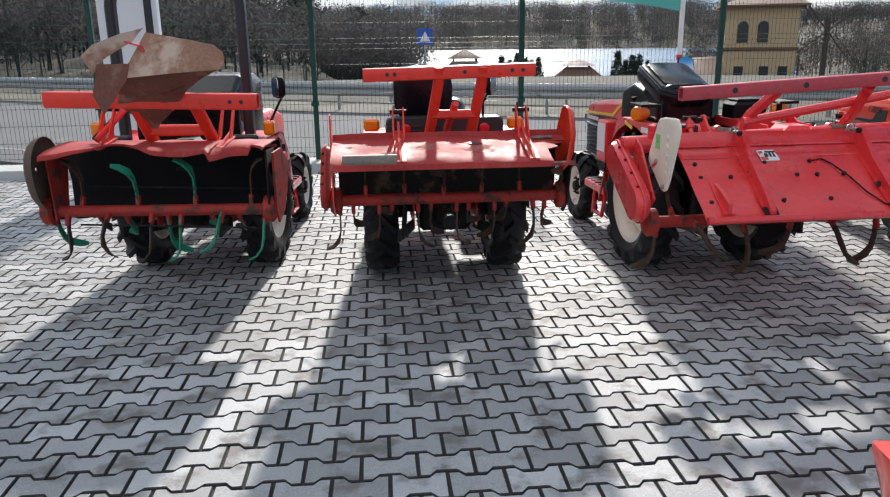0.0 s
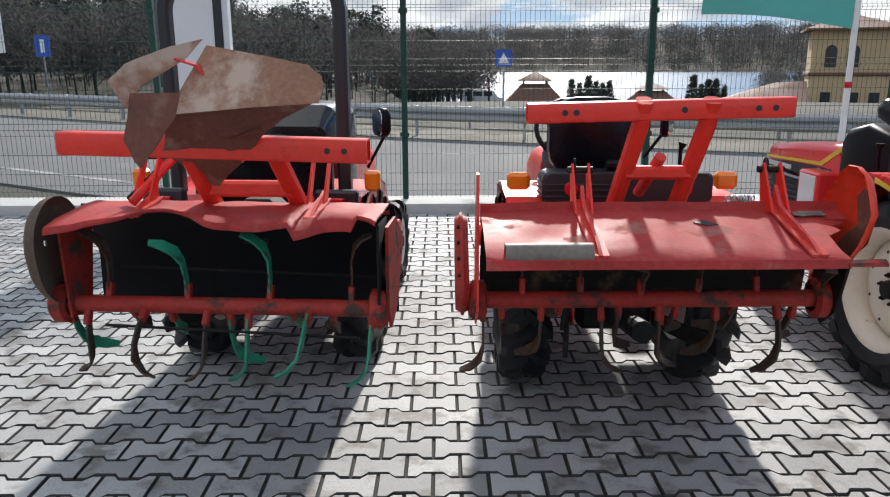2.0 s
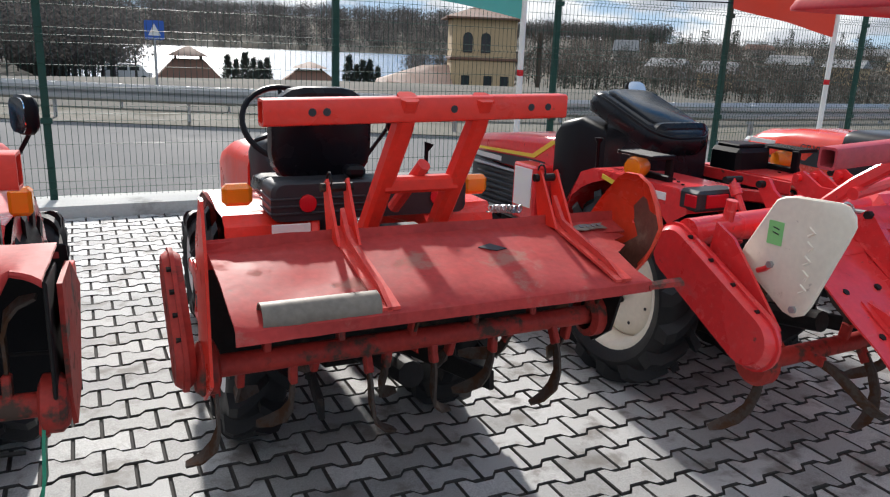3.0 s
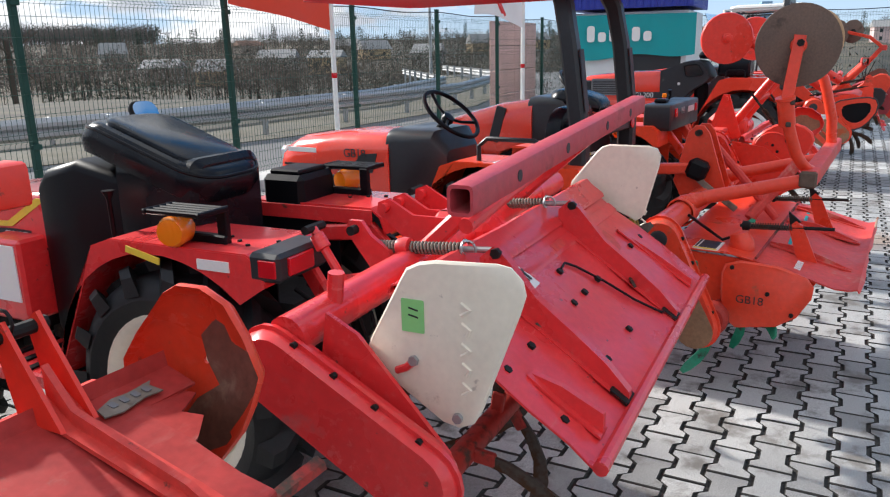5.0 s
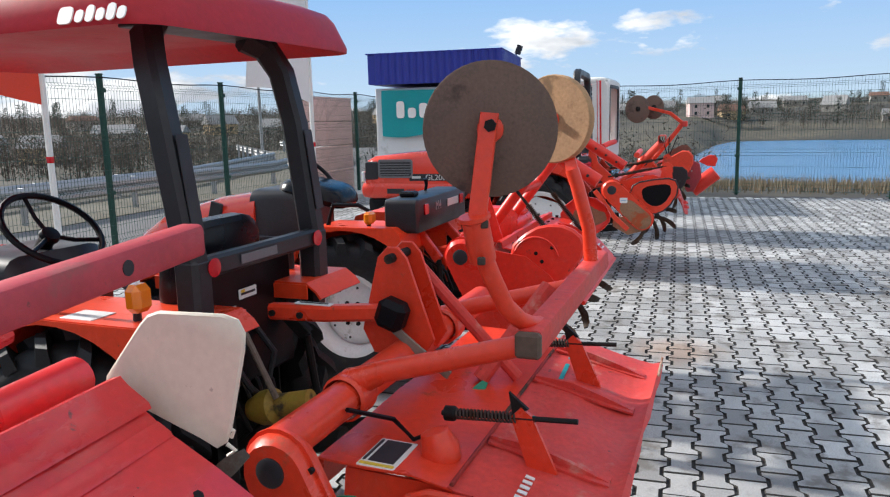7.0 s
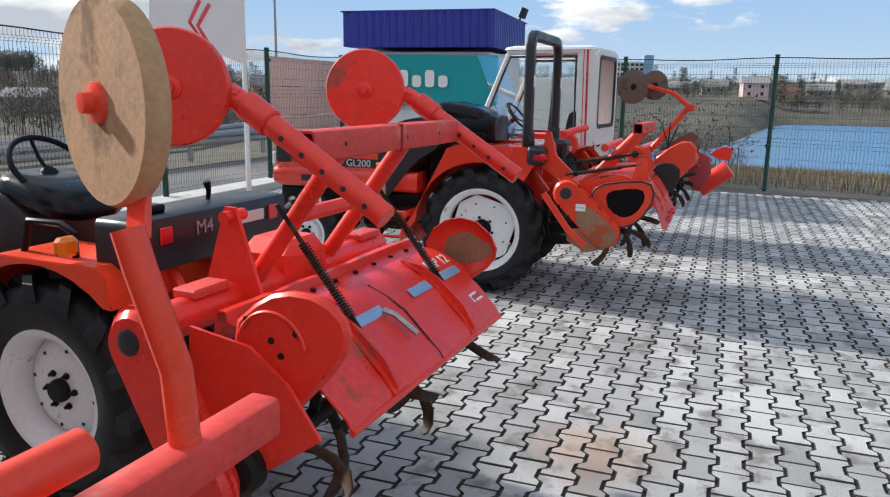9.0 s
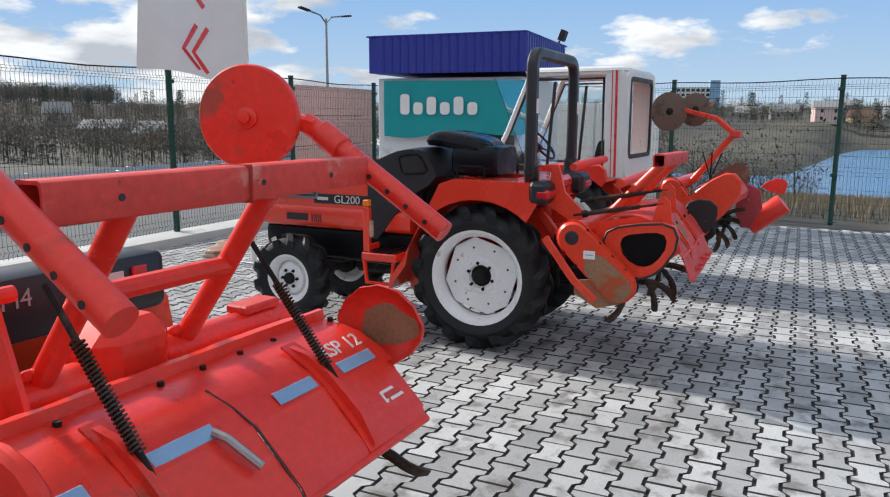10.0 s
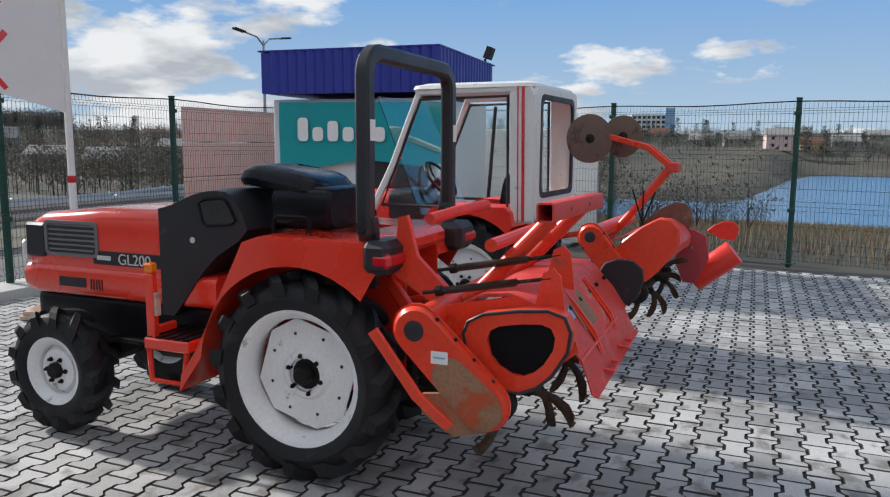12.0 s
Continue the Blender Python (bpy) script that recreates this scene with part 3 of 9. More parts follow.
def tyre_mesh(R, W, rim, lugs, lug_h):
    bm = bmesh.new()
    Rb = R - lug_h
    prof = [(rim, -W * 0.36), (rim + 0.012, -W * 0.42), (rim + (Rb - rim) * 0.45, -W * 0.5), (Rb - 0.045, -W * 0.47), (Rb - 0.012, -W * 0.36), (Rb, -W * 0.2), (Rb + 0.003, 0),
            (Rb, W * 0.2), (Rb - 0.012, W * 0.36), (Rb - 0.045, W * 0.47), (rim + (Rb - rim) * 0.45, W * 0.5), (rim + 0.012, W * 0.42), (rim, W * 0.36)]
    lathe(bm, (0, 0, 0), (1, 0, 0), prof, 40)
    for s in (-1, 1):
        for k in range(lugs):
            a0 = math.tau * (k + (0.5 if s > 0 else 0)) / lugs
            ring_lo, ring_hi = [], []
            steps = ((-0.012 * s, 0.0, Rb - 0.004, R - 0.004), (0.22 * W * s, 0.16, Rb - 0.006, R), (0.40 * W * s, 0.26, Rb - 0.02, R - 0.008), (0.51 * W * s, 0.33, Rb - 0.055, R - 0.035))
            rings = []
            for x, da, lo, hi in steps:
                a = a0 + da * 0.9
                half = 0.023 / R * (1.0 + 0.6 * abs(x) / W)
                ring = []
                for r, sg in ((lo, -1.45), (hi, -0.9), (hi, 0.9), (lo, 1.45)):
                    t = a + sg * half
                    ring.append((x, r * math.cos(t), r * math.sin(t)))
                rings.append(ring)
            loft(bm, rings)
    return bm


def make_wheel(name, parent, c, R, W, rim, out, lugs, lug_h, rim_mat, turn=0.0, square=False, label="", holes=True, dish=0.05):
    """A wheel: the rim is the part, tyre, disc and hub are its pieces. out: -1 or 1, the outer side along x."""
    bm = bmesh.new()
    w = W * 0.36
    o = out
    lathe(bm, (0, 0, 0), (1, 0, 0), [(rim + 0.014, -w * 1.08), (rim + 0.014, -w), (rim - 0.012, -w * 0.9), (rim - 0.035, -w * 0.5), (rim - 0.035, w * 0.5), (rim - 0.012, w * 0.9), (rim + 0.014, w), (rim + 0.014, w * 1.08),
                                     (rim - 0.002, w * 1.08), (rim - 0.022, w * 0.95), (rim - 0.045, w * 0.5), (rim - 0.045, -w * 0.5), (rim - 0.022, -w * 0.95), (rim - 0.002, -w * 1.08), (rim + 0.014, -w * 1.08)], 40)
    wheel = part(name, bm, rim_mat, parent, label, pose(*c, turn, 0, 0))
    part("tyre", tyre_mesh(R, W, rim, lugs, lug_h), M_TYRE, wheel, "black rubber tyre with angled lugs")
    bm = bmesh.new()
    x0 = o * (w * 0.5 - dish)
    if square:
        rr = rim - 0.05
        ol = []
        for k in range(4):
            a = math.pi / 4 + k * math.pi / 2
            for da in (-0.30, 0.30):
                ol.append((rr * math.cos(a + da), rr * math.sin(a + da)))
        plate(bm, ol, 0.008, side(x0), bev=0.01)
        lathe(bm, (x0, 0, 0), (o, 0, 0), [(0.13, 0.003), (0.11, 0.022), (0.085, 0.024), (0.085, 0.004)], 28)
    else:
        lathe(bm, (x0, 0, 0), (o, 0, 0), [(rim - 0.038, -0.02), (rim - 0.075, 0.012), (rim * 0.62, 0.02), (rim * 0.5, 0.03), (0.0, 0.03), (0.0, 0.02), (rim * 0.5, 0.02), (rim - 0.075, 0.0), (rim - 0.038, -0.03)], 36)
    disc = part("wheel_disc", bm, rim_mat, wheel)
    bm = bmesh.new()
    hx = x0 + o * 0.03
    lathe(bm, (hx, 0, 0), (o, 0, 0), [(0.045, -0.03), (0.045, 0.02), (0.036, 0.035), (0.0, 0.038)], 20)
    part("hub", bm, M_IRON, wheel, "dark round hub cap")
    br = 0.092 if square else 0.068
    nut = finish(made(tube, [(-0.022, 0, 0), (0.010, 0, 0), (0.010, 0, 0), (0.024, 0, 0)], [0.013, 0.013, 0.008, 0.007], 6), "wheel_bolt", M_IRON)
    for k in range(6):
        a = k * math.tau / 6
        ob = new("wheel_bolt", nut); ob.parent = wheel
        ob.matrix_basis = pose(hx - o * (0.016 if square else 0.0), br * math.cos(a), br * math.sin(a), 0, 0, 0 if o > 0 else 180)
    if holes:
        hm = finish(made(rod, (-0.002, 0, 0), (0.0005, 0, 0), 0.008, 8), "bolt_hole", M_FLATBLK)
        for k in range(8):
            a = k * math.tau / 8 + 0.2
            q = min(rim * 0.62, rim - 0.09)
            ob = new("bolt_hole", hm); ob.parent = wheel
            ob.matrix_basis = pose(x0 + o * (0.0065 if square else 0.0225), q * math.cos(a), q * math.sin(a), 0, 0, 0 if o > 0 else 180)
    return wheel


def hood_rings(cx, spec):
    """Rings of a bonnet: (y, width, bottom z, top z, corner)."""
    out = []
    for y, w, z0, z1, r in spec:
        out.append([(cx + a, y, (z0 + z1) / 2 + b) for a, b in rrect(w, z1 - z0, r, 3)])
    return out


def steering(parent, c, tilt, R=0.19):
    bm = bmesh.new()
    M = pose(*c, tilt, 0, 0)
    tube(bm, [M @ Vector((R * math.cos(k * math.tau / 28), R * math.sin(k * math.tau / 28), 0)) for k in range(28)], 0.013, 8, True)
    for a in (90, 210, 330):
        t = radians(a)
        tube(bm, [M @ Vector((0, 0, -0.035)), M @ Vector((0.5 * R * math.cos(t), 0.5 * R * math.sin(t), -0.03)), M @ Vector((R * math.cos(t), R * math.sin(t), 0))], 0.009, 6)
    lathe(bm, M @ Vector((0, 0, -0.06)), M.to_3x3() @ Vector((0, 0, 1)), [(0.03, -0.25), (0.03, 0), (0.04, 0.02), (0.035, 0.04), (0, 0.045)], 14)
    return part("steering_wheel", bm, M_BLACK, parent, "black three-spoke steering wheel")


def seat(parent, c, folded=True, mat=None, w=0.46, back=0.42, tilt=None):
    """A seat: a cushion and a rounded back; folded tips the back or the whole seat forwards."""
    mat = mat or M_VINYL
    M = pose(*c, tilt if tilt is not None else (38 if folded else 0), 0, 0)
    bm = bmesh.new()
    loft(bm, [[M @ Vector((a, b, z)) for a, b in rrect(w * k, 0.44 * k, 0.1 * k, 4)] for z, k in ((0, 0.90), (0.025, 1.0), (0.08, 1.0), (0.105, 0.94), (0.115, 0.8))])
    base = part("seat", bm, mat, parent, "black vinyl seat cushion")
    bm = bmesh.new()
    loft(bm, [[M @ Vector((a, -0.20 + y - 0.12 * (b + 0.2), 0.28 + b)) for a, b in rrect(w * k, back * k, 0.12 * k, 4)] for y, k in ((-0.06, 0.86), (-0.045, 0.97), (0.0, 1.0), (0.035, 0.95), (0.045, 0.8))])
    part("backrest", bm, mat, parent, "black vinyl seat back")
    return base


def lamp_box(parent, name, c, s, mat, label, bevel=0.012):
    return part(name, made(box, c, s, (0, 0, 0), bevel), mat, parent, label)


def chassis(parent, R, T, r, ft, wb, w=0.30):
    bm = bmesh.new()
    box(bm, (0, -0.02, R + 0.05), (0.34, 0.5, 0.40), bev=0.03)
    box(bm, (0, wb * 0.42, R + 0.02), (0.24, wb * 0.7, 0.30), bev=0.03)
    rod(bm, (-T, 0, R), (T, 0, R), 0.075, 14)
    for s in (-1, 1):
        rod(bm, (s * (T - 0.16), 0, R), (s * (T - 0.08), 0, R), 0.11, 14)
    part("gearbox", bm, M_IRON, parent, "oily dark gearbox and rear axle")
    bm = bmesh.new()
    box(bm, (0, wb + 0.02, r + 0.20), (w, 0.62, 0.24), bev=0.03)
    rod(bm, (-ft, wb, r), (ft, wb, r), 0.055, 12)
    box(bm, (0, wb, r + 0.06), (0.14, 0.16, 0.16), bev=0.02)
    for s in (-1, 1):
        lathe(bm, (s * (ft - 0.13), wb, r), (s, 0, 0), [(0.06, -0.02), (0.10, 0.0), (0.10, 0.06), (0.06, 0.09)], 14)
    part("front_axle", bm, M_IRON, parent, "dark front axle and engine sump")


def hitch(parent, R, paint, y=-0.30, rear=-0.75, link=True):
    """Lift arms, lower links and top link towards the tiller."""
    for s in (-1, 1):
        part("lower_link", made(sweep, [(s * 0.20, y + 0.12, R - 0.12), (s * 0.30, rear, R - 0.05)], 0.02, 0.07, (1, 0, 0)), M_IRON, parent)
        part("lift_arm", made(sweep, [(s * 0.17, y + 0.2, R + 0.42), (s * 0.21, y - 0.05, R + 0.44), (s * 0.24, rear + 0.28, R + 0.30)], 0.035, 0.06, (1, 0, 0)), paint, parent)
        part("lift_rod", made(rod, (s * 0.24, rear + 0.28, R + 0.30), (s * 0.27, rear + 0.25, R - 0.06), 0.016), M_IRON, parent)
    if link:
        part("top_link", made(rod, (0, y - 0.02, R + 0.30), (0, rear - 0.05, R + 0.40), 0.022), paint, parent)
    bm = bmesh.new()
    lathe(bm, (0, y, R - 0.02), (0, -1, 0), [(0.09, 0), (0.09, 0.05), (0.06, 0.12), (0.0, 0.14)], 14)
    rod(bm, (0.0, y - 0.1, R - 0.04), (0.0, rear, R + 0.02), 0.045, 10)
    for k in range(4):
        tube(bm, [(-0.12 + 0.07 * k, y + 0.06, R + 0.30), (-0.14 + 0.09 * k, y - 0.08, R + 0.24 - 0.03 * k), (-0.10 + 0.06 * k, y - 0.14, R + 0.05), (-0.06 + 0.03 * k, y - 0.02, R - 0.05)], 0.009, 6)
    box(bm, (0.13, y + 0.0, R + 0.12), (0.10, 0.12, 0.16), bev=0.02)
    box(bm, (-0.12, y + 0.02, R + 0.16), (0.12, 0.10, 0.10), bev=0.02)
    part("drive_shaft", bm, M_IRON, parent, "black drive shaft, hoses and valve block")


def fender_pair(parent, T, W, R, paint, top, fy, by, skirt=True, inner=0.10, flat=True, wall=None, lip=0.14):
    """Mudguards over the rear wheels: top skin, outer skirt and inner wall, one mesh a side."""
    for s in (-1, 1):
        bm = bmesh.new()
        xo, xi = s * (T + W * 0.42), s * (T - W * 0.5 - inner)
        ar = R + 0.035
        if flat:
            prof = [(by, top - lip), (by + 0.02, top - 0.03), (by + 0.06, top), (0.18, top), (0.27, top - 0.03), (fy - 0.10, R + 0.08), (fy, R - 0.06), (fy + 0.01, R - 0.14)]
        else:
            prof = [(math.cos(radians(a)) * (ar + 0.05), R + math.sin(radians(a)) * (ar + 0.05)) for a in range(165, 10, -12)]
        sheet(bm, prof, min(xo, xi), max(xo, xi), 0.008, 5)
        arch = [(ar * math.cos(radians(a)), R + ar * math.sin(radians(a))) for a in range(5, 140, 9)]
        arch = [p for p in arch if p[0] > by + 0.03 and p[0] < fy]
        ol = prof + arch
        if skirt:
            plate(bm, ol, 0.006, side(xo))
        # wall: a black inner panel that paints the shaded void beside the wheel
        if wall:
            part("inner_panel", made(lambda b2: plate(b2, [(max(p[0], by + 0.2), p[1] - 0.012) for p in prof[2:]] + [(fy, R - 0.2), (by + 0.2, R - 0.1)], 0.006, side(xi))), wall, parent, "inner mudguard panel, black for the shaded void")
            box(bm, (xi - s * 0.006, (by + 0.24) / 2, top - 0.03), (0.006, 0.24 - by - 0.1, 0.055), (0, 0, 0), 0.002)
        else:
            plate(bm, prof + [(fy, R - 0.2), (by, R - 0.1)], 0.006, side(xi))
        part("mudguard", bm, paint, parent)


def step_part(parent, T, W, R, paint, y0, y1, z=0.47):
    for s in (-1, 1):
        bm = bmesh.new()
        x0, x1 = s * 0.20, s * (T + W * 0.40)
        box(bm, ((x0 + x1) / 2, (y0 + y1) / 2, z + 0.03), (abs(x1 - x0), y1 - y0, 0.06), bev=0.008)
        part("footplate", bm, paint, parent)
        bm = bmesh.new()
        for k in range(5):
            box(bm, ((x0 + x1) / 2, y0 + (y1 - y0) * (k + 0.5) / 5, z + 0.064), (abs(x1 - x0) - 0.02, 0.035, 0.008), bev=0.003)
        part("foot_mat", bm, M_BLACK, parent, "black ribbed rubber mat")
        bm = bmesh.new()
        xs = x1 - s * 0.03
        tube(bm, [(xs, y0 + 0.03, z), (xs + s * 0.02, y0 + 0.04, z - 0.16), (xs + s * 0.02, y0 + 0.24, z - 0.16), (xs, y0 + 0.27, z)], 0.016, 8)
        part("step", bm, paint, parent)


def bolts(parent, pts, axis, r=0.009, h=0.008, mat=None):
    """Hexagon bolt heads, one part each."""
    a = Vector(axis).normalized()
    for p in pts:
        part("bolt", made(tube, [Vector(p) - a * 0.002, Vector(p) + a * h], r, 6), mat or M_IRON, parent)


def lamp_sticker(parent, name, c, rot, size, marks, base=None, label="small printed sticker"):
    M = pose(*c, *rot)
    st = part(name, made(lambda bm: plate(bm, rrect(size[0], size[1], 0.003, 1), 0.003, M)), base or M_STICK, parent, label)
    for (x, y), (w, h), m in marks:
        part("print_bar", made(lambda bm: plate(bm, rrect(w, h, 0.002, 1), 0.002, M @ Matrix.Translation((x, y, 0.003)))), m, st)


# ---- ground, paving, kerb, road ----
SITE = pose(0, 0, 0, 0, 0, 7.5)
KERB_V, FENCE_V, FENCE_U = 9.15, 9.55, 17.1


def terrain(x, y):
    """Height of the open ground."""
    dx, dy = x - 4, y - 4
    r = math.hypot(dx, dy)
    az = math.degrees(math.atan2(dx, dy))
    k = min(1.0, max(0.0, (az - 25) / 35)) if az > 0 else 0.0
    r0, r1 = 30 - 15 * k, 150 - 46 * k
    base = -0.05 - 7.4 * min(1.0, max(0.0, (r - r0) / (r1 - r0)))
    if -14 < az < 22:
        lo = 640.0
    elif 82 < az < 150:
        u = min(1.0, (az - 82) / 5)
        lo = 90.0 + 115.0 * u * u * (3 - 2 * u)
    elif 22 <= az <= 82:
        lo = 90.0
    else:
        lo = 60.0
    slope = 0.055 if lo < 120 else (0.26 if lo > 300 else 0.075)
    rise = max(0.0, r - lo) * slope
    cap = 26 if lo < 300 else 46
    z = base + cap * (1 - math.exp(-rise / cap))
    if lo == 60.0 and r > 26:
        u = min(1.0, max(0.0, (-az - 14) / 16)) if az < 0 else 1.0
        z = max(z, -2.0 + (0.012 + 0.038 * u * u * (3 - 2 * u)) * (r - 26))
    return z + (0.5 * noise.noise(Vector((x * 0.02, y * 0.02, 0))) * min(1, max(0, (r - 30) / 40)) * (1 + r * 0.004))


def build_ground():
    bm = bmesh.new()
    radii = [0, 8, 14, 19, 23, 26, 30, 36, 44, 54, 64, 75, 88, 100, 120, 145, 170, 200, 235, 260, 300, 350, 420, 500, 580, 640, 700, 800, 950, 1200, 1600, 2200]
    n = 288
    rings = []
    for r in radii:
        ring = []
        for k in range(n):
            a = math.tau * k / n
            x, y = 4 + r * math.sin(a), 4 + r * math.cos(a)
            ring.append(bm.verts.new((x, y, terrain(x, y))) if r else None)
        rings.append(ring)
    c = bm.verts.new((4, 4, -0.05))
    for k in range(n):
        j = (k + 1) % n
        bm.faces.new((c, rings[1][j], rings[1][k]))
        for A, B in zip(rings[1:], rings[2:]):
            bm.faces.new((A[k], A[j], B[j], B[k]))
    me = finish(bm, "ground", M_GROUND, 60)
    return tagged(new("ground", me), "dry brown grass and bare winter slopes", "ground", kind="structure")


def ground_mat():
    m, n, l, b = mat_nodes("winter_ground")
    geo = n.new("ShaderNodeNewGeometry")
    n1 = n.new("ShaderNodeTexNoise"); n1.inputs["Scale"].default_value = 0.02; n1.inputs["Detail"].default_value = 8
    n2 = n.new("ShaderNodeTexNoise"); n2.inputs["Scale"].default_value = 0.5; n2.inputs["Detail"].default_value = 8
    for q in (n1, n2):
        l.new(geo.outputs["Position"], q.inputs["Vector"])
    r = n.new("ShaderNodeValToRGB")
    e = r.color_ramp.elements
    e[0].position, e[0].color = 0.35, (0.028, 0.026, 0.020, 1)
    e[1].position, e[1].color = 0.68, (0.12, 0.098, 0.065, 1)
    k = e.new(0.5); k.color = (0.055, 0.049, 0.036, 1)
    ad = n.new("ShaderNodeMath"); ad.operation = "MULTIPLY_ADD"; ad.inputs[1].default_value = 0.5
    sb = n.new("ShaderNodeMath"); sb.operation = "SUBTRACT"; sb.inputs[1].default_value = 0.5
    l.new(n2.outputs[0], sb.inputs[0]); l.new(sb.outputs[0], ad.inputs[0]); l.new(n1.outputs[0], ad.inputs[2])
    l.new(ad.outputs[0], r.inputs[0]); l.new(r.outputs[0], b.inputs["Base Color"])
    b.inputs["Roughness"].default_value = 0.95
    return m


M_GROUND = ground_mat()
build_ground()

# water: one sheet at the lake's level
bm = bmesh.new()
plate(bm, [(x * 900 + 150, y * 900 + 200) for x, y in rrect(2, 2, 0.4, 5)], 0.02, pose(0, 0, -6.0))
tagged(part("water", bm, M_WATER), "rippled blue lake water", "lake", kind="structure")


def slab(name, pts, z0, z1, material, label, cat, kind="structure", m=SITE):
    bm = bmesh.new()
    plate(bm, pts, z1 - z0, m @ Matrix.Translation((0, 0, (z0 + z1) / 2)))
    return tagged(part(name, bm, material), label, cat, kind=kind)


pavement = slab("pavement", [(-14, -12), (FENCE_U + 0.3, -12), (FENCE_U + 0.3, KERB_V), (-14, KERB_V)], -0.045, -0.012, M_JOINT, "grey interlocking concrete block paving", "paving")
slab("kerb", [(-14, KERB_V), (FENCE_U + 0.3, KERB_V), (FENCE_U + 0.3, FENCE_V + 0.1), (-14, FENCE_V + 0.1)], -0.04, 0.10, M_CONC, "pale concrete kerb strip below the fence", "kerb")

ROAD = [(-60, 40), (-30, 29.5), (-12, 21.5), (-3, 17.6), (4, 15.4), (10, 14.6), (18, 15.6), (28, 20), (40, 32)]


def ribbon(name, line, off0, off1, z0, z1, material, label, cat):
    """A strip that follows a line at two side offsets."""
    bm = bmesh.new()
    L = [Vector((x, y, 0)) for x, y in line]
    top = []
    for i, p in enumerate(L):
        d = (L[min(i + 1, len(L) - 1)] - L[max(i - 1, 0)]).normalized()
        nrm = Vector((-d.y, d.x, 0))
        top.append([p + nrm * off0, p + nrm * off1])
    for a, b in zip(top, top[1:]):
        q = [a[0], a[1], b[1], b[0]]
        lo = [bm.verts.new(v + Vector((0, 0, z0))) for v in q]
        hi = [bm.verts.new(v + Vector((0, 0, z1))) for v in q]
        bm.faces.new(hi)
        for k in range(4):
            bm.faces.new((lo[k], lo[(k + 1) % 4], hi[(k + 1) % 4], hi[k]))
    return tagged(part(name, bm, material), label, cat, kind="structure")


ribbon("road", ROAD, -8.2, -0.6, -0.06, -0.02, M_ROAD, "grey worn asphalt road", "road")
ribbon("road_line", ROAD, -7.4, -7.28, -0.03, -0.015, M_WORNLINE, "worn white painted edge line", "road marking")
ribbon("road_shoulder", ROAD, -0.6, 2.2, -0.06, -0.01, M_VERGE, "dry gravel road shoulder", "verge")


def guardrail(line, off, z=0.0, h=0.62):
    g = thing("guardrail", pose(0, 0, 0), "grey galvanised steel crash barrier beside the road", "guardrail")
    L = [Vector((x, y, 0)) for x, y in line]
    P = []
    for i, p in enumerate(L):
        d = (L[min(i + 1, len(L) - 1)] - L[max(i - 1, 0)]).normalized()
        P.append(p + Vector((-d.y, d.x, 0)) * off + Vector((0, 0, z)))
    bm = bmesh.new()
    prof = [(0.0, 0.31), (0.05, 0.26), (0.05, 0.20), (0.0, 0.155), (0.05, 0.11), (0.05, 0.05), (0.0, 0.0), (-0.01, 0.0), (0.03, 0.06), (0.03, 0.10), (-0.015, 0.155), (0.03, 0.21), (0.03, 0.25), (-0.01, 0.31)]
    rings = []
    for i, p in enumerate(P):
        d = (P[min(i + 1, len(P) - 1)] - P[max(i - 1, 0)]).normalized()
        nn = Vector((d.y, -d.x, 0))
        rings.append([p + nn * a + Vector((0, 0, h - 0.31 + b)) for a, b in prof])
    loft(bm, rings)
    part("rail", bm, M_GALV, g)
    seg = []
    for a, b in zip(P, P[1:]):
        k = max(1, int((b - a).length / 2.2))
        seg += [a + (b - a) * i / k for i in range(k)]
    me = finish(made(box, (0, 0, h / 2 - 0.1), (0.05, 0.12, h + 0.2), (0, 0, 0), 0.004), "post", M_GALV)
    for p in seg:
        ob = new("post", me)
        ob.parent = g
        ob.location = p + Vector((0, 0.10, 0))


guardrail(ROAD, 0.0)
guardrail(ROAD, 2.6, -0.15)


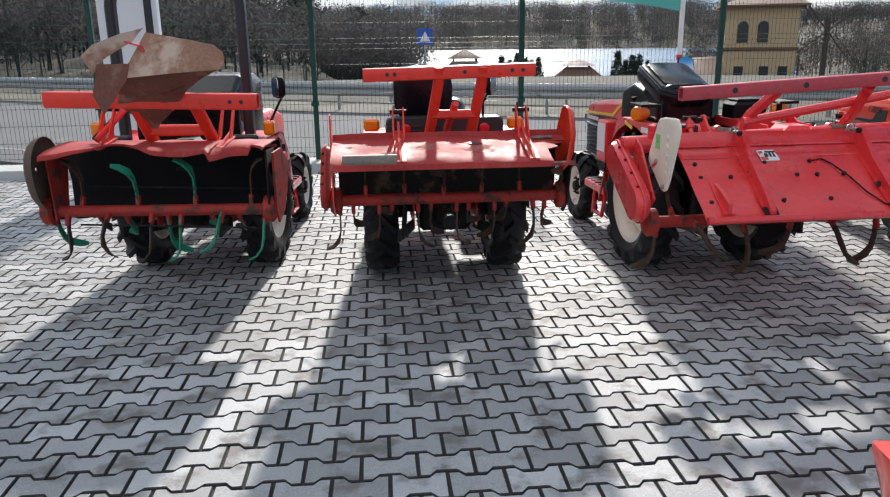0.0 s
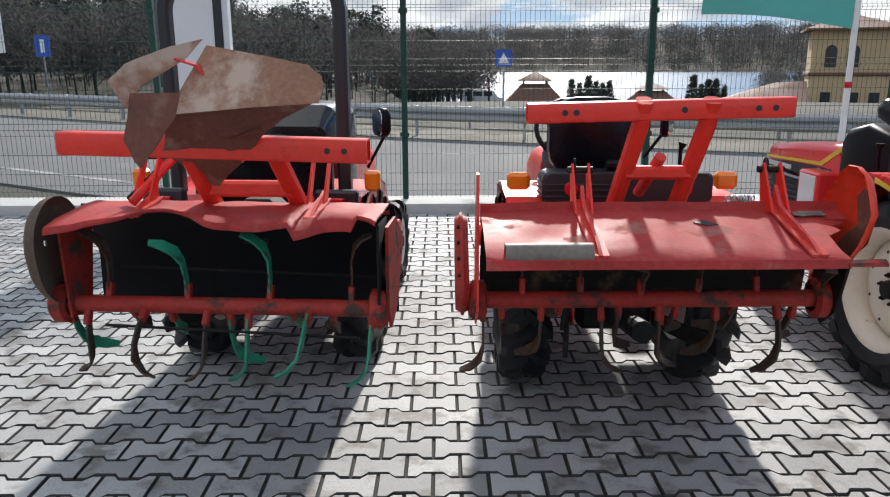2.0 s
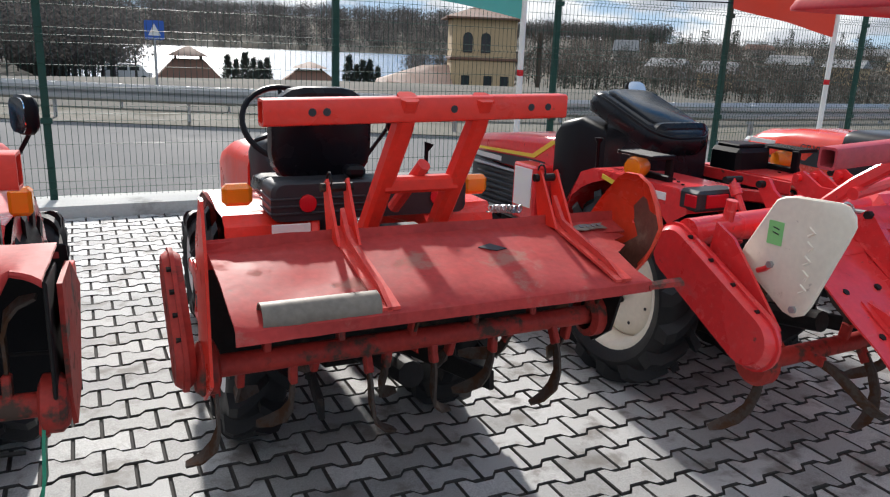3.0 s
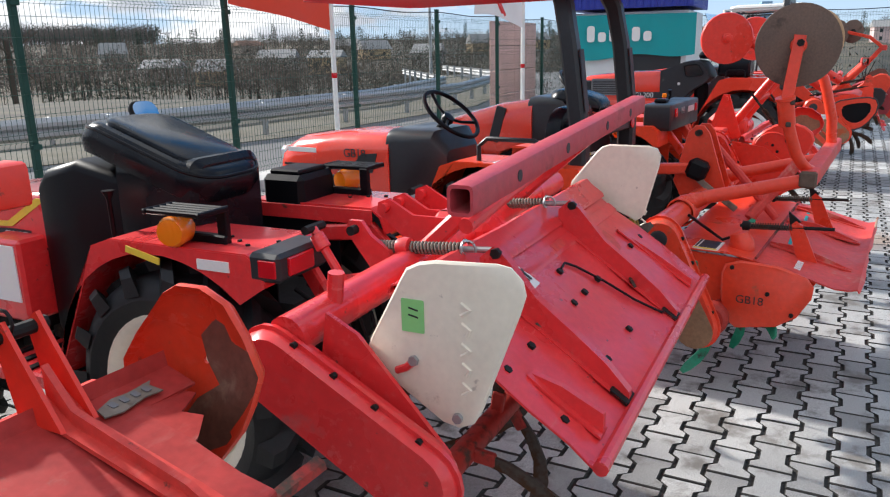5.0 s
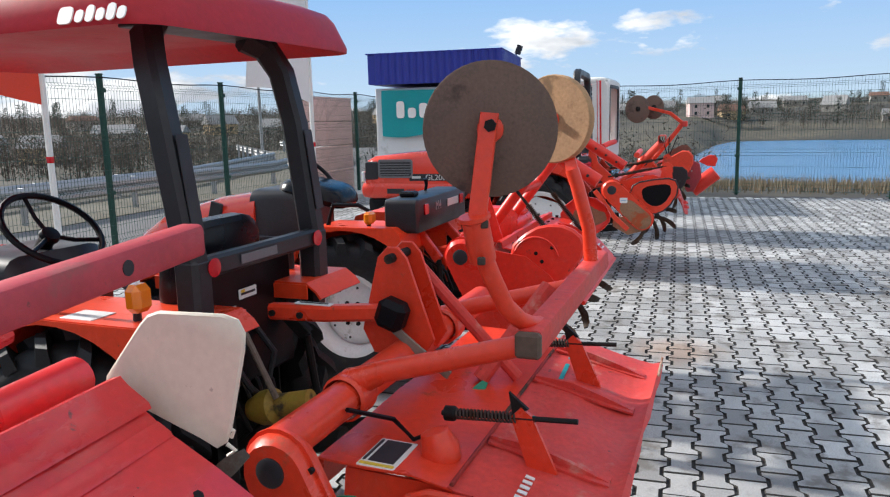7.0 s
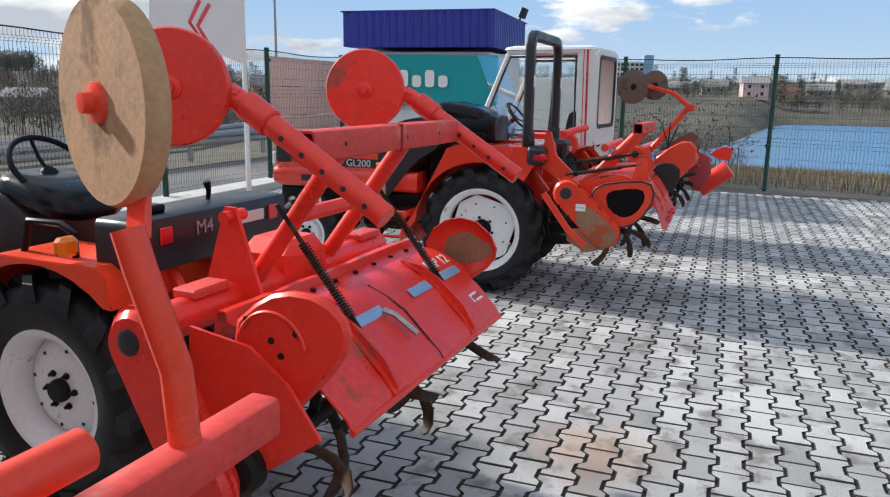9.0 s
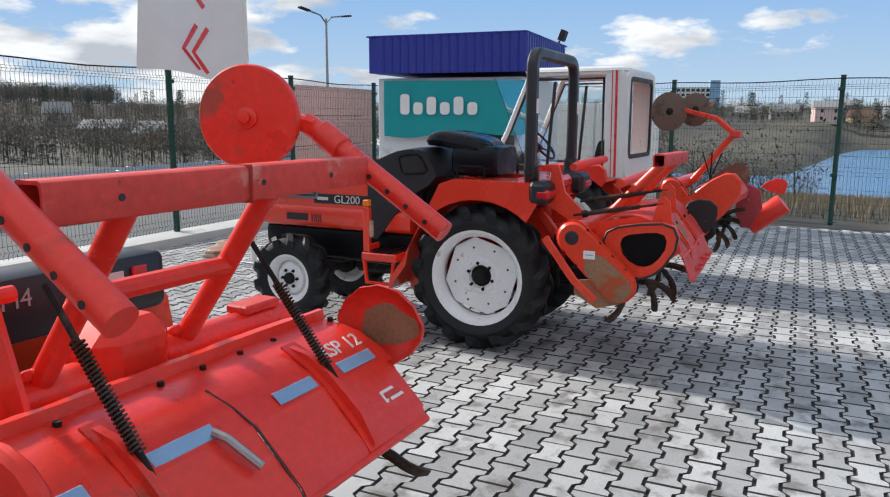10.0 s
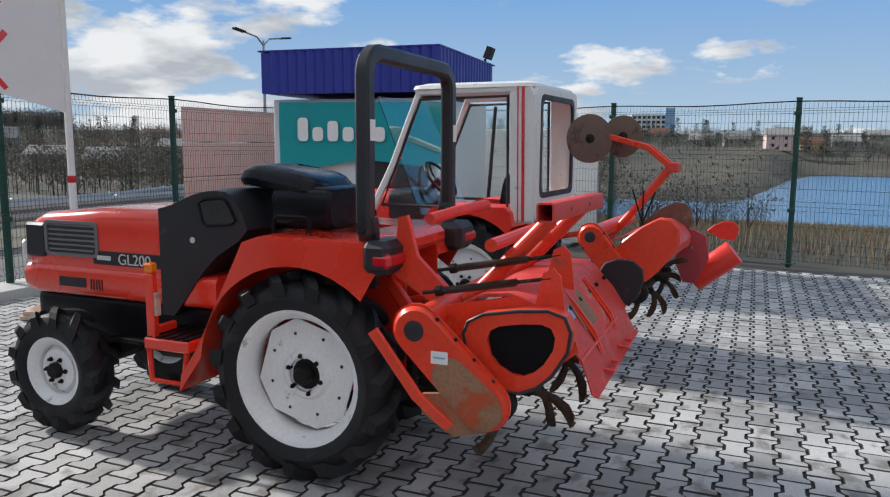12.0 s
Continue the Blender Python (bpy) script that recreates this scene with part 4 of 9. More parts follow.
# ---- fence ----
def fence_run(start, ang, n, step=2.53, h=2.03, off=0.10):
    g = thing("fence", pose(start[0], start[1], 0.08, 0, 0, ang), "dark green welded wire mesh fence on steel posts", "fence")
    bm = bmesh.new()
    for i in range(int(step / 0.05)):
        x = 0.03 + i * 0.05
        z = [0.04, h]
        pts = [(x, 0, 0.04)]
        for zz in (0.12, 0.76, 1.40, 1.96):
            pts += [(x, 0, zz - 0.03), (x, -0.03, zz), (x, 0, zz + 0.03)]
        pts += [(x, 0, h + 0.03)]
        tube(bm, pts, 0.0024, 3)
    for zz in (0.06, 0.12, 0.18, 0.30, 0.50, 0.70, 0.76, 0.82, 0.98, 1.16, 1.34, 1.40, 1.46, 1.64, 1.82, 1.93, 1.96, 1.99):
        y = -0.03 if zz in (0.12, 0.76, 1.40, 1.96) else 0
        tube(bm, [(0, y, zz), (step, y, zz)], 0.0028, 3)
    wires = finish(bm, "wire_panel", M_FENCE)
    bm = bmesh.new()
    box(bm, (0, 0.04, h / 2 + 0.02), (0.06, 0.06, h + 0.12), bev=0.006)
    box(bm, (0, 0.04, h + 0.09), (0.066, 0.066, 0.02), bev=0.004)
    box(bm, (0, 0.0, h - 0.1), (0.09, 0.02, 0.05), bev=0.004)
    box(bm, (0, 0.0, 0.7), (0.09, 0.02, 0.05), bev=0.004)
    box(bm, (0, 0.04, 0.01), (0.14, 0.14, 0.012), bev=0.003)
    post = finish(bm, "fence_post", M_FENCE)
    for i in range(n + 1):
        o = new("fence_post", post); o.parent = g; o.location = (i * step, 0, 0)
        if i < n:
            o = new("wire_panel", wires); o.parent = g; o.location = (i * step, 0, 0)
            tagged(o, "dark green welded wire mesh", kind="stuff")
    # a cable sags along the top
    bm = bmesh.new()
    pts = []
    for i in range(n * 6 + 1):
        t = i / 6
        pts.append((t * step, -0.02, h + 0.05 - 0.035 * math.sin(math.pi * (t % 1)) ** 2))
    tube(bm, pts, 0.008, 5)
    part("cable", bm, M_BLACK, g, "black cable tied along the top of the fence")
    return g


fence_run((-9.28, 8.27, 0), 7.7, 11)
fence_run((17.85, 11.55, 0), 262.0, 8)


# ---- tractors ----
def base_tractor(name, x, y, a, label, R=0.46, W=0.22, T=0.40, r=0.30, fw=0.16, ft=0.36, wb=1.35, rim=0.28, frim=0.16, rim_mat=None, paint=None,
                 square=False, turns=(0, 0), fender=dict(), lugs=15):
    tr = thing(name, pose(x, y, 0, 0, 0, a), label, "tractor", "parked compact tractors")
    rim_mat = rim_mat or M_RIM
    chassis(tr, R, T, r, ft, wb)
    for s in (-1, 1):
        make_wheel("rear_wheel", tr, (s * T, 0, R), R, W, rim, s, lugs, 0.042, rim_mat, turns[0], square)
    for s in (-1, 1):
        make_wheel("front_wheel", tr, (s * ft, wb, r), r, fw, frim, s, 13, 0.032, rim_mat, turns[1], False, dish=0.02, holes=False)
    return tr


def arch_rops(parent, y, z0, z1, hw, w=0.07, d=0.05, lean=0.0, mat=None, rr=0.14):
    pts = [(-hw, y, z0)]
    pts += [(-hw + rr - rr * math.cos(radians(t)), y - lean, z1 - rr + rr * math.sin(radians(t))) for t in range(0, 91, 15)]
    pts += [(hw - rr + rr * math.sin(radians(t)), y - lean, z1 - rr + rr * math.cos(radians(t))) for t in range(0, 91, 15)]
    pts += [(hw, y, z0)]
    bm = bmesh.new()
    sweep(bm, pts, w, d, (0, 1, 0))
    return part("roll_bar", bm, mat or M_DARK, parent, "dark grey steel roll-over bar")


def bonnet(parent, spec, paint, label="", cx=0.0):
    bm = bmesh.new()
    loft(bm, hood_rings(cx, spec))
    return part("bonnet", bm, paint, parent, label)


def dash(parent, y0, y1, w, z0, z1, mat=None):
    bm = bmesh.new()
    loft(bm, hood_rings(0, [(y0 - 0.02, w * 0.72, z0 + 0.1, z1 - 0.12, 0.05), (y0 + 0.06, w * 0.9, z0, z1 - 0.01, 0.07), (y1 - 0.04, w, z0, z1, 0.08), (y1, w, z0, z1 - 0.01, 0.08)]))
    part("dashboard", bm, mat or M_DARK, parent, "dark grey plastic dashboard cowl")


def mirror(parent, a, b, c, s=(0.13, 0.03, 0.20), rot=(0, 0, 0), lean=90):
    part("mirror_arm", made(tube, [a, b, c], 0.009, 6), M_BLACK, parent)
    mo = part("mirror", made(lambda bm: plate(bm, rrect(s[0], s[2], 0.04), s[1], pose(*c, lean, 0, rot[2]), bev=0.15)), M_BLACK, parent)
    part("mirror_glass", made(lambda bm: plate(bm, rrect(s[0] * 0.86, s[2] * 0.88, 0.035), 0.004, pose(*c, lean, 0, rot[2]) @ Matrix.Translation((0, 0, s[1] / 2 + 0.003)))), M_MIRROR, mo)


# A: tractor with a plain roll bar
def tractor_a():
    t = base_tractor("tractor", -1.68, 5.22, 2, "older red compact tractor with roll bar parked on paving", R=0.45, W=0.20, T=0.41, rim=0.27, rim_mat=M_CREAM, r=0.29, ft=0.36)
    fender_pair(t, 0.41, 0.20, 0.45, M_CRIMSON, 0.90, 0.50, -0.42)
    bonnet(t, [(0.66, 0.46, 0.55, 0.98, 0.07), (1.3, 0.44, 0.55, 0.97, 0.07), (1.62, 0.40, 0.57, 0.92, 0.08), (1.66, 0.36, 0.60, 0.86, 0.08)], M_CRIMSON)
    dash(t, 0.30, 0.72, 0.50, 0.5, 1.29, M_GLOSSBLK)
    part("rear_panel", made(box, (0.02, -0.30, 0.93), (0.66, 0.10, 0.40), (0, 0, 0), 0.03), M_BLACK, t, "black rear panel with levers")
    for k in range(4):
        part("lever", made(tube, [(-0.12 + 0.10 * k, -0.34, 1.0), (-0.13 + 0.10 * k, -0.38, 1.10), (-0.12 + 0.10 * k, -0.38, 1.13)], [0.008, 0.008, 0.016], 8), M_IRON, t)
    arch_rops(t, -0.28, 0.62, 1.87, 0.405, 0.07, 0.06)
    seat(t, (0.02, 0.0, 0.84), True, w=0.48, back=0.34, tilt=20)
    step_part(t, 0.41, 0.20, 0.45, M_CRIMSON, 0.42, 0.85, 0.40)
    for s in (-1, 1):
        lamp_box(t, "indicator", (s * 0.55, -0.36, 0.98), (0.07, 0.06, 0.09), M_AMBER, "amber plastic indicator lamp")
        lamp_box(t, "tail_lamp_box", (s * 0.40, -0.45, 0.88), (0.20, 0.05, 0.14), M_DARK, "")
        lamp_box(t, "tail_lamp", (s * 0.40, -0.48, 0.89), (0.085, 0.02, 0.055), M_REDLENS, "red plastic tail lamp", 0.004)
    mirror(t, (0.40, 0.3, 0.95), (0.50, 0.25, 1.12), (0.50, 0.2, 1.20), (0.13, 0.05, 0.15), (0, 0, -55))
    hitch(t, 0.45, M_RED)
    return t


def tractor_b():
    t = base_tractor("tractor", -0.04, 5.12, 7, "orange-red compact tractor with black seat parked on paving", R=0.46, W=0.22, T=0.41, rim=0.27, rim_mat=M_RIM, r=0.30, ft=0.37)
    fender_pair(t, 0.41, 0.22, 0.46, M_RED, 0.93, 0.52, -0.34)
    bonnet(t, [(0.66, 0.48, 0.55, 1.02, 0.08), (1.3, 0.46, 0.55, 0.99, 0.09), (1.66, 0.42, 0.57, 0.92, 0.1), (1.72, 0.36, 0.62, 0.85, 0.1)], M_RED)
    dash(t, 0.46, 0.68, 0.46, 0.5, 1.10)
    seat(t, (-0.12, 0.10, 0.88), False, w=0.38, back=0.355, tilt=-4)
    step_part(t, 0.41, 0.22, 0.46, M_RED, 0.42, 0.85, 0.42)
    steering(t, (-0.1, 0.48, 1.16), 50)
    bm = bmesh.new()
    loft(bm, [[(a, -0.30 + y, 0.985 + b) for a, b in rrect(0.72 * k, 0.13 * k, 0.03 * k, 3)] for y, k in ((-0.08, 0.96), (-0.07, 1), (0.07, 1), (0.08, 0.97))])
    for k in range(3):
        box(bm, (-0.2, -0.30, 0.95 + 0.025 * k), (0.33, 0.175, 0.008), bev=0.003)
    part("rear_cover", bm, M_GREYPL, t, "dark grey plastic rear cover")
    lamp_box(t, "filler_cap", (-0.05, -0.30, 1.075), (0.07, 0.07, 0.04), M_BLACK, "black filler cap")
    tubebm = made(tube, [(0.25, -0.25, 1.05), (0.25, -0.25, 1.13), (0.26, -0.25, 1.16)], [0.008, 0.008, 0.02], 8)
    part("lever", tubebm, M_BLACK, t, "black control lever")
    for s in (-1, 1):
        lamp_box(t, "indicator", (s * 0.45, -0.26, 1.0), (0.10, 0.05, 0.075), M_AMBER, "amber plastic indicator lamp", 0.015)
        part("reflector", made(lathe, (s * 0.24, -0.385, 0.985), (0, -1, 0), [(0.03, 0), (0.03, 0.008), (0.0, 0.012)], 16), M_REDLENS, t, "round red reflector")
    lamp_box(t, "warning_label", (-0.30, -0.40, 0.905), (0.13, 0.006, 0.03), M_STICK, "white printed warning label", 0.001)
    mirror(t, (0.3, 0.55, 1.0), (0.38, 0.52, 1.12), (0.40, 0.5, 1.19), (0.12, 0.04, 0.15), (0, 0, 60))
    hitch(t, 0.46, M_RED)
    return t


def tractor_c():
    R = 0.46
    t = base_tractor("tractor", 1.70, 5.22, 10, "red compact tractor with black tipped seat and cream wheels", R=R, W=0.22, T=0.40, rim=0.29, rim_mat=M_CREAM, r=0.29, ft=0.36, wb=1.40, turns=(10, 0))
    fender_pair(t, 0.40, 0.22, R, M_CRIMSON, 0.985, 0.58, -0.42, wall=M_BLACK, lip=0.09)
    bonnet(t, [(0.74, 0.52, 0.80, 1.06, 0.05), (1.3, 0.48, 0.80, 1.02, 0.05), (1.72, 0.44, 0.82, 0.97, 0.05), (1.76, 0.40, 0.84, 0.95, 0.04)], M_CRIMSON, "red bonnet with a yellow stripe")
    bm = bmesh.new()
    loft(bm, hood_rings(0, [(0.90, 0.50, 0.50, 0.80, 0.03), (1.70, 0.46, 0.50, 0.82, 0.03), (1.77, 0.42, 0.52, 0.84, 0.03)]))
    part("bonnet_side", bm, M_DARK, t, "dark grey lower bonnet sides")
    for s in (-1, 1):
        bm = bmesh.new()
        plate(bm, [(0.80, 0.83), (1.72, 0.83), (1.70, 0.87), (1.0, 0.90), (0.80, 0.90)], 0.005, side(s * 0.252))
        part("side_band", bm, M_FLATBLK, t)
        bm = bmesh.new()
        plate(bm, [(0.78, 1.03), (0.84, 1.03), (1.02, 0.93), (1.68, 0.90), (1.68, 0.885), (1.0, 0.91)], 0.006, side(s * 0.255))
        part("stripe", bm, M_YELLOW, t, "thin yellow stripe")
        bm = bmesh.new()
        for k in range(7):
            box(bm, (s * 0.245, 1.36, 0.57 + 0.034 * k), (0.02, 0.56, 0.018), (0, 0, 0), 0.004)
        part("side_grille", bm, M_GREYPL, t, "dark slatted side grille")
        for z in (0.545, 0.80):
            part("grille_trim", made(box, (s * 0.25, 1.36, z), (0.02, 0.62, 0.014), (0, 0, 0), 0.003), M_SILVER, t)
        part("lamp_frame", made(box, (s * 0.30, 0.93, 0.73), (0.14, 0.22, 0.32), (0, 0, 0), 0.012), M_CRIMSON, t)
        part("side_panel_light", made(box, (s * 0.372, 0.93, 0.76), (0.006, 0.17, 0.22), (0, 0, 0), 0.002), M_CLEAR, t, "pale translucent side panel")
        gy = -0.12
        bm = bmesh.new()
        for k in range(5):
            box(bm, (s * (0.41 + 0.026 * k), gy, 1.095), (0.012, 0.22, 0.016), (0, 0, 0), 0.004)
        for y in (-0.105, 0.105):
            box(bm, (s * 0.462, gy + y, 1.095), (0.13, 0.014, 0.018), (0, 0, 0), 0.004)
        box(bm, (s * 0.405, gy - 0.09, 1.035), (0.02, 0.04, 0.12), (0, 0, 0), 0.004)
        box(bm, (s * 0.405, gy + 0.09, 1.035), (0.02, 0.04, 0.12), (0, 0, 0), 0.004)
        box(bm, (s * 0.41, gy, 1.0), (0.03, 0.22, 0.03), (0, 0, 0), 0.005)
        part("lamp_guard", bm, M_BLACK, t, "black slotted lamp guard")
        part("indicator", made(lathe, (s * 0.475, gy + 0.03, 1.035), (s, -0.3, 0), [(0, -0.055), (0.036, -0.05), (0.048, -0.02), (0.048, 0.03), (0.04, 0.045), (0, 0.05)], 18), M_AMBER, t, "round amber indicator lamp")
        lamp_box(t, "tail_lamp_box", (s * 0.38, -0.425, 0.955), (0.24, 0.11, 0.085), M_DARK, "", 0.012)
        lamp_box(t, "tail_lamp", (s * 0.40, -0.482, 0.955), (0.12, 0.012, 0.055), M_REDLENS, "red plastic tail lamp", 0.004)
        lamp_box(t, "side_marker", (s * 0.502, -0.44, 0.955), (0.008, 0.06, 0.05), M_REDLENS, "red side marker", 0.002)
        part("guard_badge", made(box, (s * 0.499, -0.24, 0.945), (0.006, 0.12, 0.032), (0, 0, 0), 0.001), M_STICK, t, "pale badge strip with unreadable print")
        part("stripe", made(box, (s * 0.499, 0.04, 0.95), (0.005, 0.14, 0.022), (12, 0, 0), 0.001), M_YELLOW, t, "thin yellow stripe")
        bolts(t, [(s * (0.34 + 0.035 * (k % 3)), -0.18 - 0.06 * k, 0.988) for k in range(4)], (0, 0, 1), 0.008, 0.006)
    part("tool_box", made(box, (0.30, 0.03, 1.025), (0.23, 0.19, 0.13), (0, 0, 0), 0.02), M_BLACK, t, "black plastic battery box")
    part("tool_box_lid", made(box, (0.30, 0.03, 1.098), (0.18, 0.14, 0.02), (0, 0, 0), 0.006), M_BLACK, t)
    # tall angular cowl
    bm = bmesh.new()
    loft(bm, hood_rings(0, [(0.30, 0.34, 0.62, 1.02, 0.03), (0.36, 0.48, 0.50, 1.12, 0.03), (0.58, 0.55, 0.46, 1.19, 0.04), (0.74, 0.56, 0.46, 1.15, 0.04), (0.80, 0.53, 0.50, 1.10, 0.04)]))
    part("dashboard", bm, M_BLACK, t, "black angular plastic dashboard cowl")
    part("dash_top", made(box, (0, 0.46, 1.163), (0.30, 0.17, 0.012), (17, 0, 0), 0.004), M_GREYPL, t, "grey dashboard panel")
    part("key_switch", made(lathe, (-0.10, 0.33, 1.10), (0, -1, 0.3), [(0.02, 0), (0.02, 0.012), (0, 0.014)], 12), M_STEEL, t)
    # seat tipped forwards on to the cowl
    def seat_ring(k, z):
        return [pose(-0.10, 0.28, 1.205, 20) @ Vector((a, b, z - 0.35 * max(0.0, b - 0.12) ** 2 * 4)) for a, b in rrect(0.37 * k, 0.62 * k, 0.12 * k, 6)]
    bm = bmesh.new()
    loft(bm, [seat_ring(k, z) for k, z in ((0.80, -0.07), (0.95, -0.05), (1.0, 0.0), (0.97, 0.035), (0.90, 0.055), (0.82, 0.06))])
    part("seat", bm, M_VINYL, t, "black vinyl seat tipped forwards")
    bm = bmesh.new()
    loft(bm, [seat_ring(0.76, 0.052), seat_ring(0.74, 0.068), seat_ring(0.70, 0.072)])
    part("seat_panel", bm, M_VINYL, t, "glossy dark seat panel with a small badge")
    part("seat_piping", made(tube, [seat_ring(0.955, 0.042)[i] for i in range(len(seat_ring(1, 0)))], 0.006, 6, True), M_BLACK, t)
    bm = bmesh.new()
    loft(bm, [[Vector((a - 0.09, 0.22 + y, 1.03 + b)) for a, b in rrect(0.36 * k, 0.36 * k, 0.06 * k, 4)] for y, k in ((-0.19, 0.86), (-0.17, 0.98), (0.0, 1.0), (0.16, 0.98), (0.18, 0.86))])
    part("backrest", bm, M_VINYL, t, "black vinyl seat back folded down")
    step_part(t, 0.40, 0.22, R, M_CRIMSON, 0.50, 0.95, 0.38)
    mirror(t, (0.24, 0.62, 1.1), (0.20, 0.66, 1.20), (0.16, 0.66, 1.29), (0.12, 0.03, 0.17), (0, 0, -12), 58)
    part("lever", made(tube, [(-0.34, 0.34, 0.9), (-0.36, 0.32, 1.08), (-0.36, 0.32, 1.11)], [0.008, 0.008, 0.022], 8), M_BLACK, t, "black-knobbed control lever")
    lettering("model_number", "F165", 0.07, t, pose(-0.257, 0.98, 0.865, 90, 0, -90), M_LETTER)
    part("brand_strip", made(box, (-0.256, 1.50, 0.855), (0.004, 0.30, 0.03), (0, 0, 0), 0.001), M_LETTER, t, "silver brand strip")
    hitch(t, R, M_CRIMSON)
    for s in (-1, 1):
        bm = bmesh.new()
        rod(bm, (s * 0.33, -0.48, 1.04), (s * 0.33, -0.61, 0.84), 0.014, 10)
        lathe(bm, (s * 0.33, -0.505, 1.0), (0, -0.5, -0.8), [(0.0, -0.03), (0.022, -0.025), (0.024, 0.02), (0.0, 0.03)], 12)
        part("lift_rod", bm, M_CRIMSON, t, "crimson lift rod")
        part("rod_pin", made(rod, (s * 0.28, -0.48, 1.04), (s * 0.37, -0.48, 1.04), 0.014, 8), M_IRON, t)
    return t


def tractor_d():
    R = 0.46
    t = base_tractor("tractor", 3.65, 5.21, 3, "orange compact tractor with steering wheel under a red canopy", R=R, W=0.22, T=0.40, rim=0.28, rim_mat=M_RIM, r=0.30, ft=0.36, wb=1.38)
    fender_pair(t, 0.40, 0.22, R, M_ORANGE, 0.97, 0.56, -0.57, wall=M_BLACK, lip=0.055)
    bonnet(t, [(0.78, 0.54, 0.62, 1.07, 0.10), (1.2, 0.52, 0.62, 1.06, 0.11), (1.55, 0.50, 0.63, 1.02, 0.13), (1.68, 0.46, 0.66, 0.96, 0.12), (1.72, 0.40, 0.70, 0.90, 0.09)], M_GLOSSRED, "glossy orange-red bonnet")
    dash(t, 0.44, 0.80, 0.52, 0.48, 1.10)
    for s in (-1, 1):
        part("side_band", made(lambda bm: plate(bm, [(0.90, 0.83), (1.62, 0.84), (1.62, 0.855), (1.06, 0.86), (0.98, 0.94), (0.86, 0.95)], 0.004, side(s * 0.272))), M_DARK, t, "dark bonnet stripe")
        part("side_grille", made(box, (s * 0.262, 1.40, 0.72), (0.02, 0.42, 0.16), (0, 0, 0), 0.006), M_BLACK, t, "black slatted side grille")
        lamp_box(t, "indicator", (s * 0.47, -0.36, 1.06), (0.075, 0.06, 0.085), M_AMBER, "amber plastic indicator lamp", 0.02)
        lamp_box(t, "guard_sticker", (s * 0.42, -0.10, 0.975), (0.10, 0.13, 0.004), M_STICK, "white sticker on the mudguard", 0.001)
    lettering("model_number", "GB18", 0.075, t, pose(-0.276, 1.03, 0.94, 90, 0, -90), M_FLATBLK)
    part("brand_strip", made(box, (-0.274, 1.46, 0.945), (0.004, 0.24, 0.03), (0, 0, 0), 0.001), M_STICK, t, "white brand strip")
    part("lamp", made(box, (0, 1.69, 0.90), (0.42, 0.08, 0.10), (0, 0, 0), 0.03), M_CLEAR, t, "clear plastic headlamp strip")
    steering(t, (0, 0.50, 1.17), 42, 0.19)
    seat(t, (0, -0.02, 0.78), False, w=0.46, back=0.36)
    step_part(t, 0.40, 0.22, R, M_ORANGE, 0.48, 0.92, 0.42)
    # canopy frame
    for s in (-1, 1):
        bm = bmesh.new()
        sweep(bm, [(s * 0.34, -0.44, 0.86), (s * 0.34, -0.46, 1.10), (s * 0.35, -0.40, 1.55), (s * 0.34, -0.36, 1.74), (s * 0.30, -0.32, 1.83), (s * 0.22, -0.28, 1.86)], 0.075, 0.085, (1, 0, 0))
        part("canopy_post", bm, M_DARK, t, "dark grey steel canopy post")
        part("post_label", made(box, (s * 0.345 - 0.0 * s, -0.475, 1.38), (0.05, 0.004, 0.30), (-7, 0, 0), 0.001), M_FLATBLK, t, "black label with yellow heading")
        part("arm_rail", made(tube, [(s * 0.42, -0.30, 0.97), (s * 0.42, -0.30, 1.06), (s * 0.42, -0.25, 1.09), (s * 0.42, 0.02, 1.09), (s * 0.42, 0.07, 1.05), (s * 0.42, 0.07, 0.97)], 0.013, 8), M_GREYPL, t)
    bm = bmesh.new()
    sweep(bm, [(-0.36, -0.47, 1.125), (0.36, -0.47, 1.125)], 0.05, 0.065, (0, 1, 0))
    for q in (-1, 1):
        box(bm, (q * 0.34, -0.455, 1.05), (0.085, 0.09, 0.22), (0, 0, 0), 0.015)
    part("rear_panel", bm, M_DARK, t, "dark grey rear cross beam with pale brand strip")
    # added black plate puts the deep shade under the beam into colour
    part("void_plate", made(box, (0, -0.36, 0.87), (0.60, 0.03, 0.46), (0, 0, 0), 0.01), M_BLACK, t, "black plate filling the shaded void at the rear")
    for q, z in ((-0.10, 0.92), (0.02, 0.97)):
        lamp_sticker(t, "warning_label", (q, -0.378, z), (90, 0, 0), (0.10, 0.035), [((0.0, 0.0), (0.08, 0.008), M_FLATBLK), ((-0.03, 0.01), (0.02, 0.01), M_YELLOW)], label="white printed warning label")
    bm = bmesh.new()
    tube(bm, [(-0.15, -0.36, 0.90), (-0.17, -0.42, 0.80), (-0.10, -0.46, 0.66), (-0.02, -0.44, 0.60)], 0.012, 7)
    tube(bm, [(0.05, -0.36, 0.86), (0.07, -0.44, 0.74), (0.04, -0.42, 0.62)], 0.012, 7)
    part("hose", bm, M_GREYPL, t, "black rubber hydraulic hose")
    part("shaft_guard", made(lathe, (-0.07, -0.48, 0.585), (0, -1, 0.28), [(0.04, -0.05), (0.06, 0.0), (0.062, 0.05), (0.04, 0.07), (0.035, 0.20), (0.0, 0.20)], 18), M_SHADEYEL, t, "yellow plastic drive shaft guard")
    part("brand_strip", made(box, (-0.06, -0.4985, 1.125), (0.20, 0.004, 0.03), (0, 0, 0), 0.001), M_DIM, t)
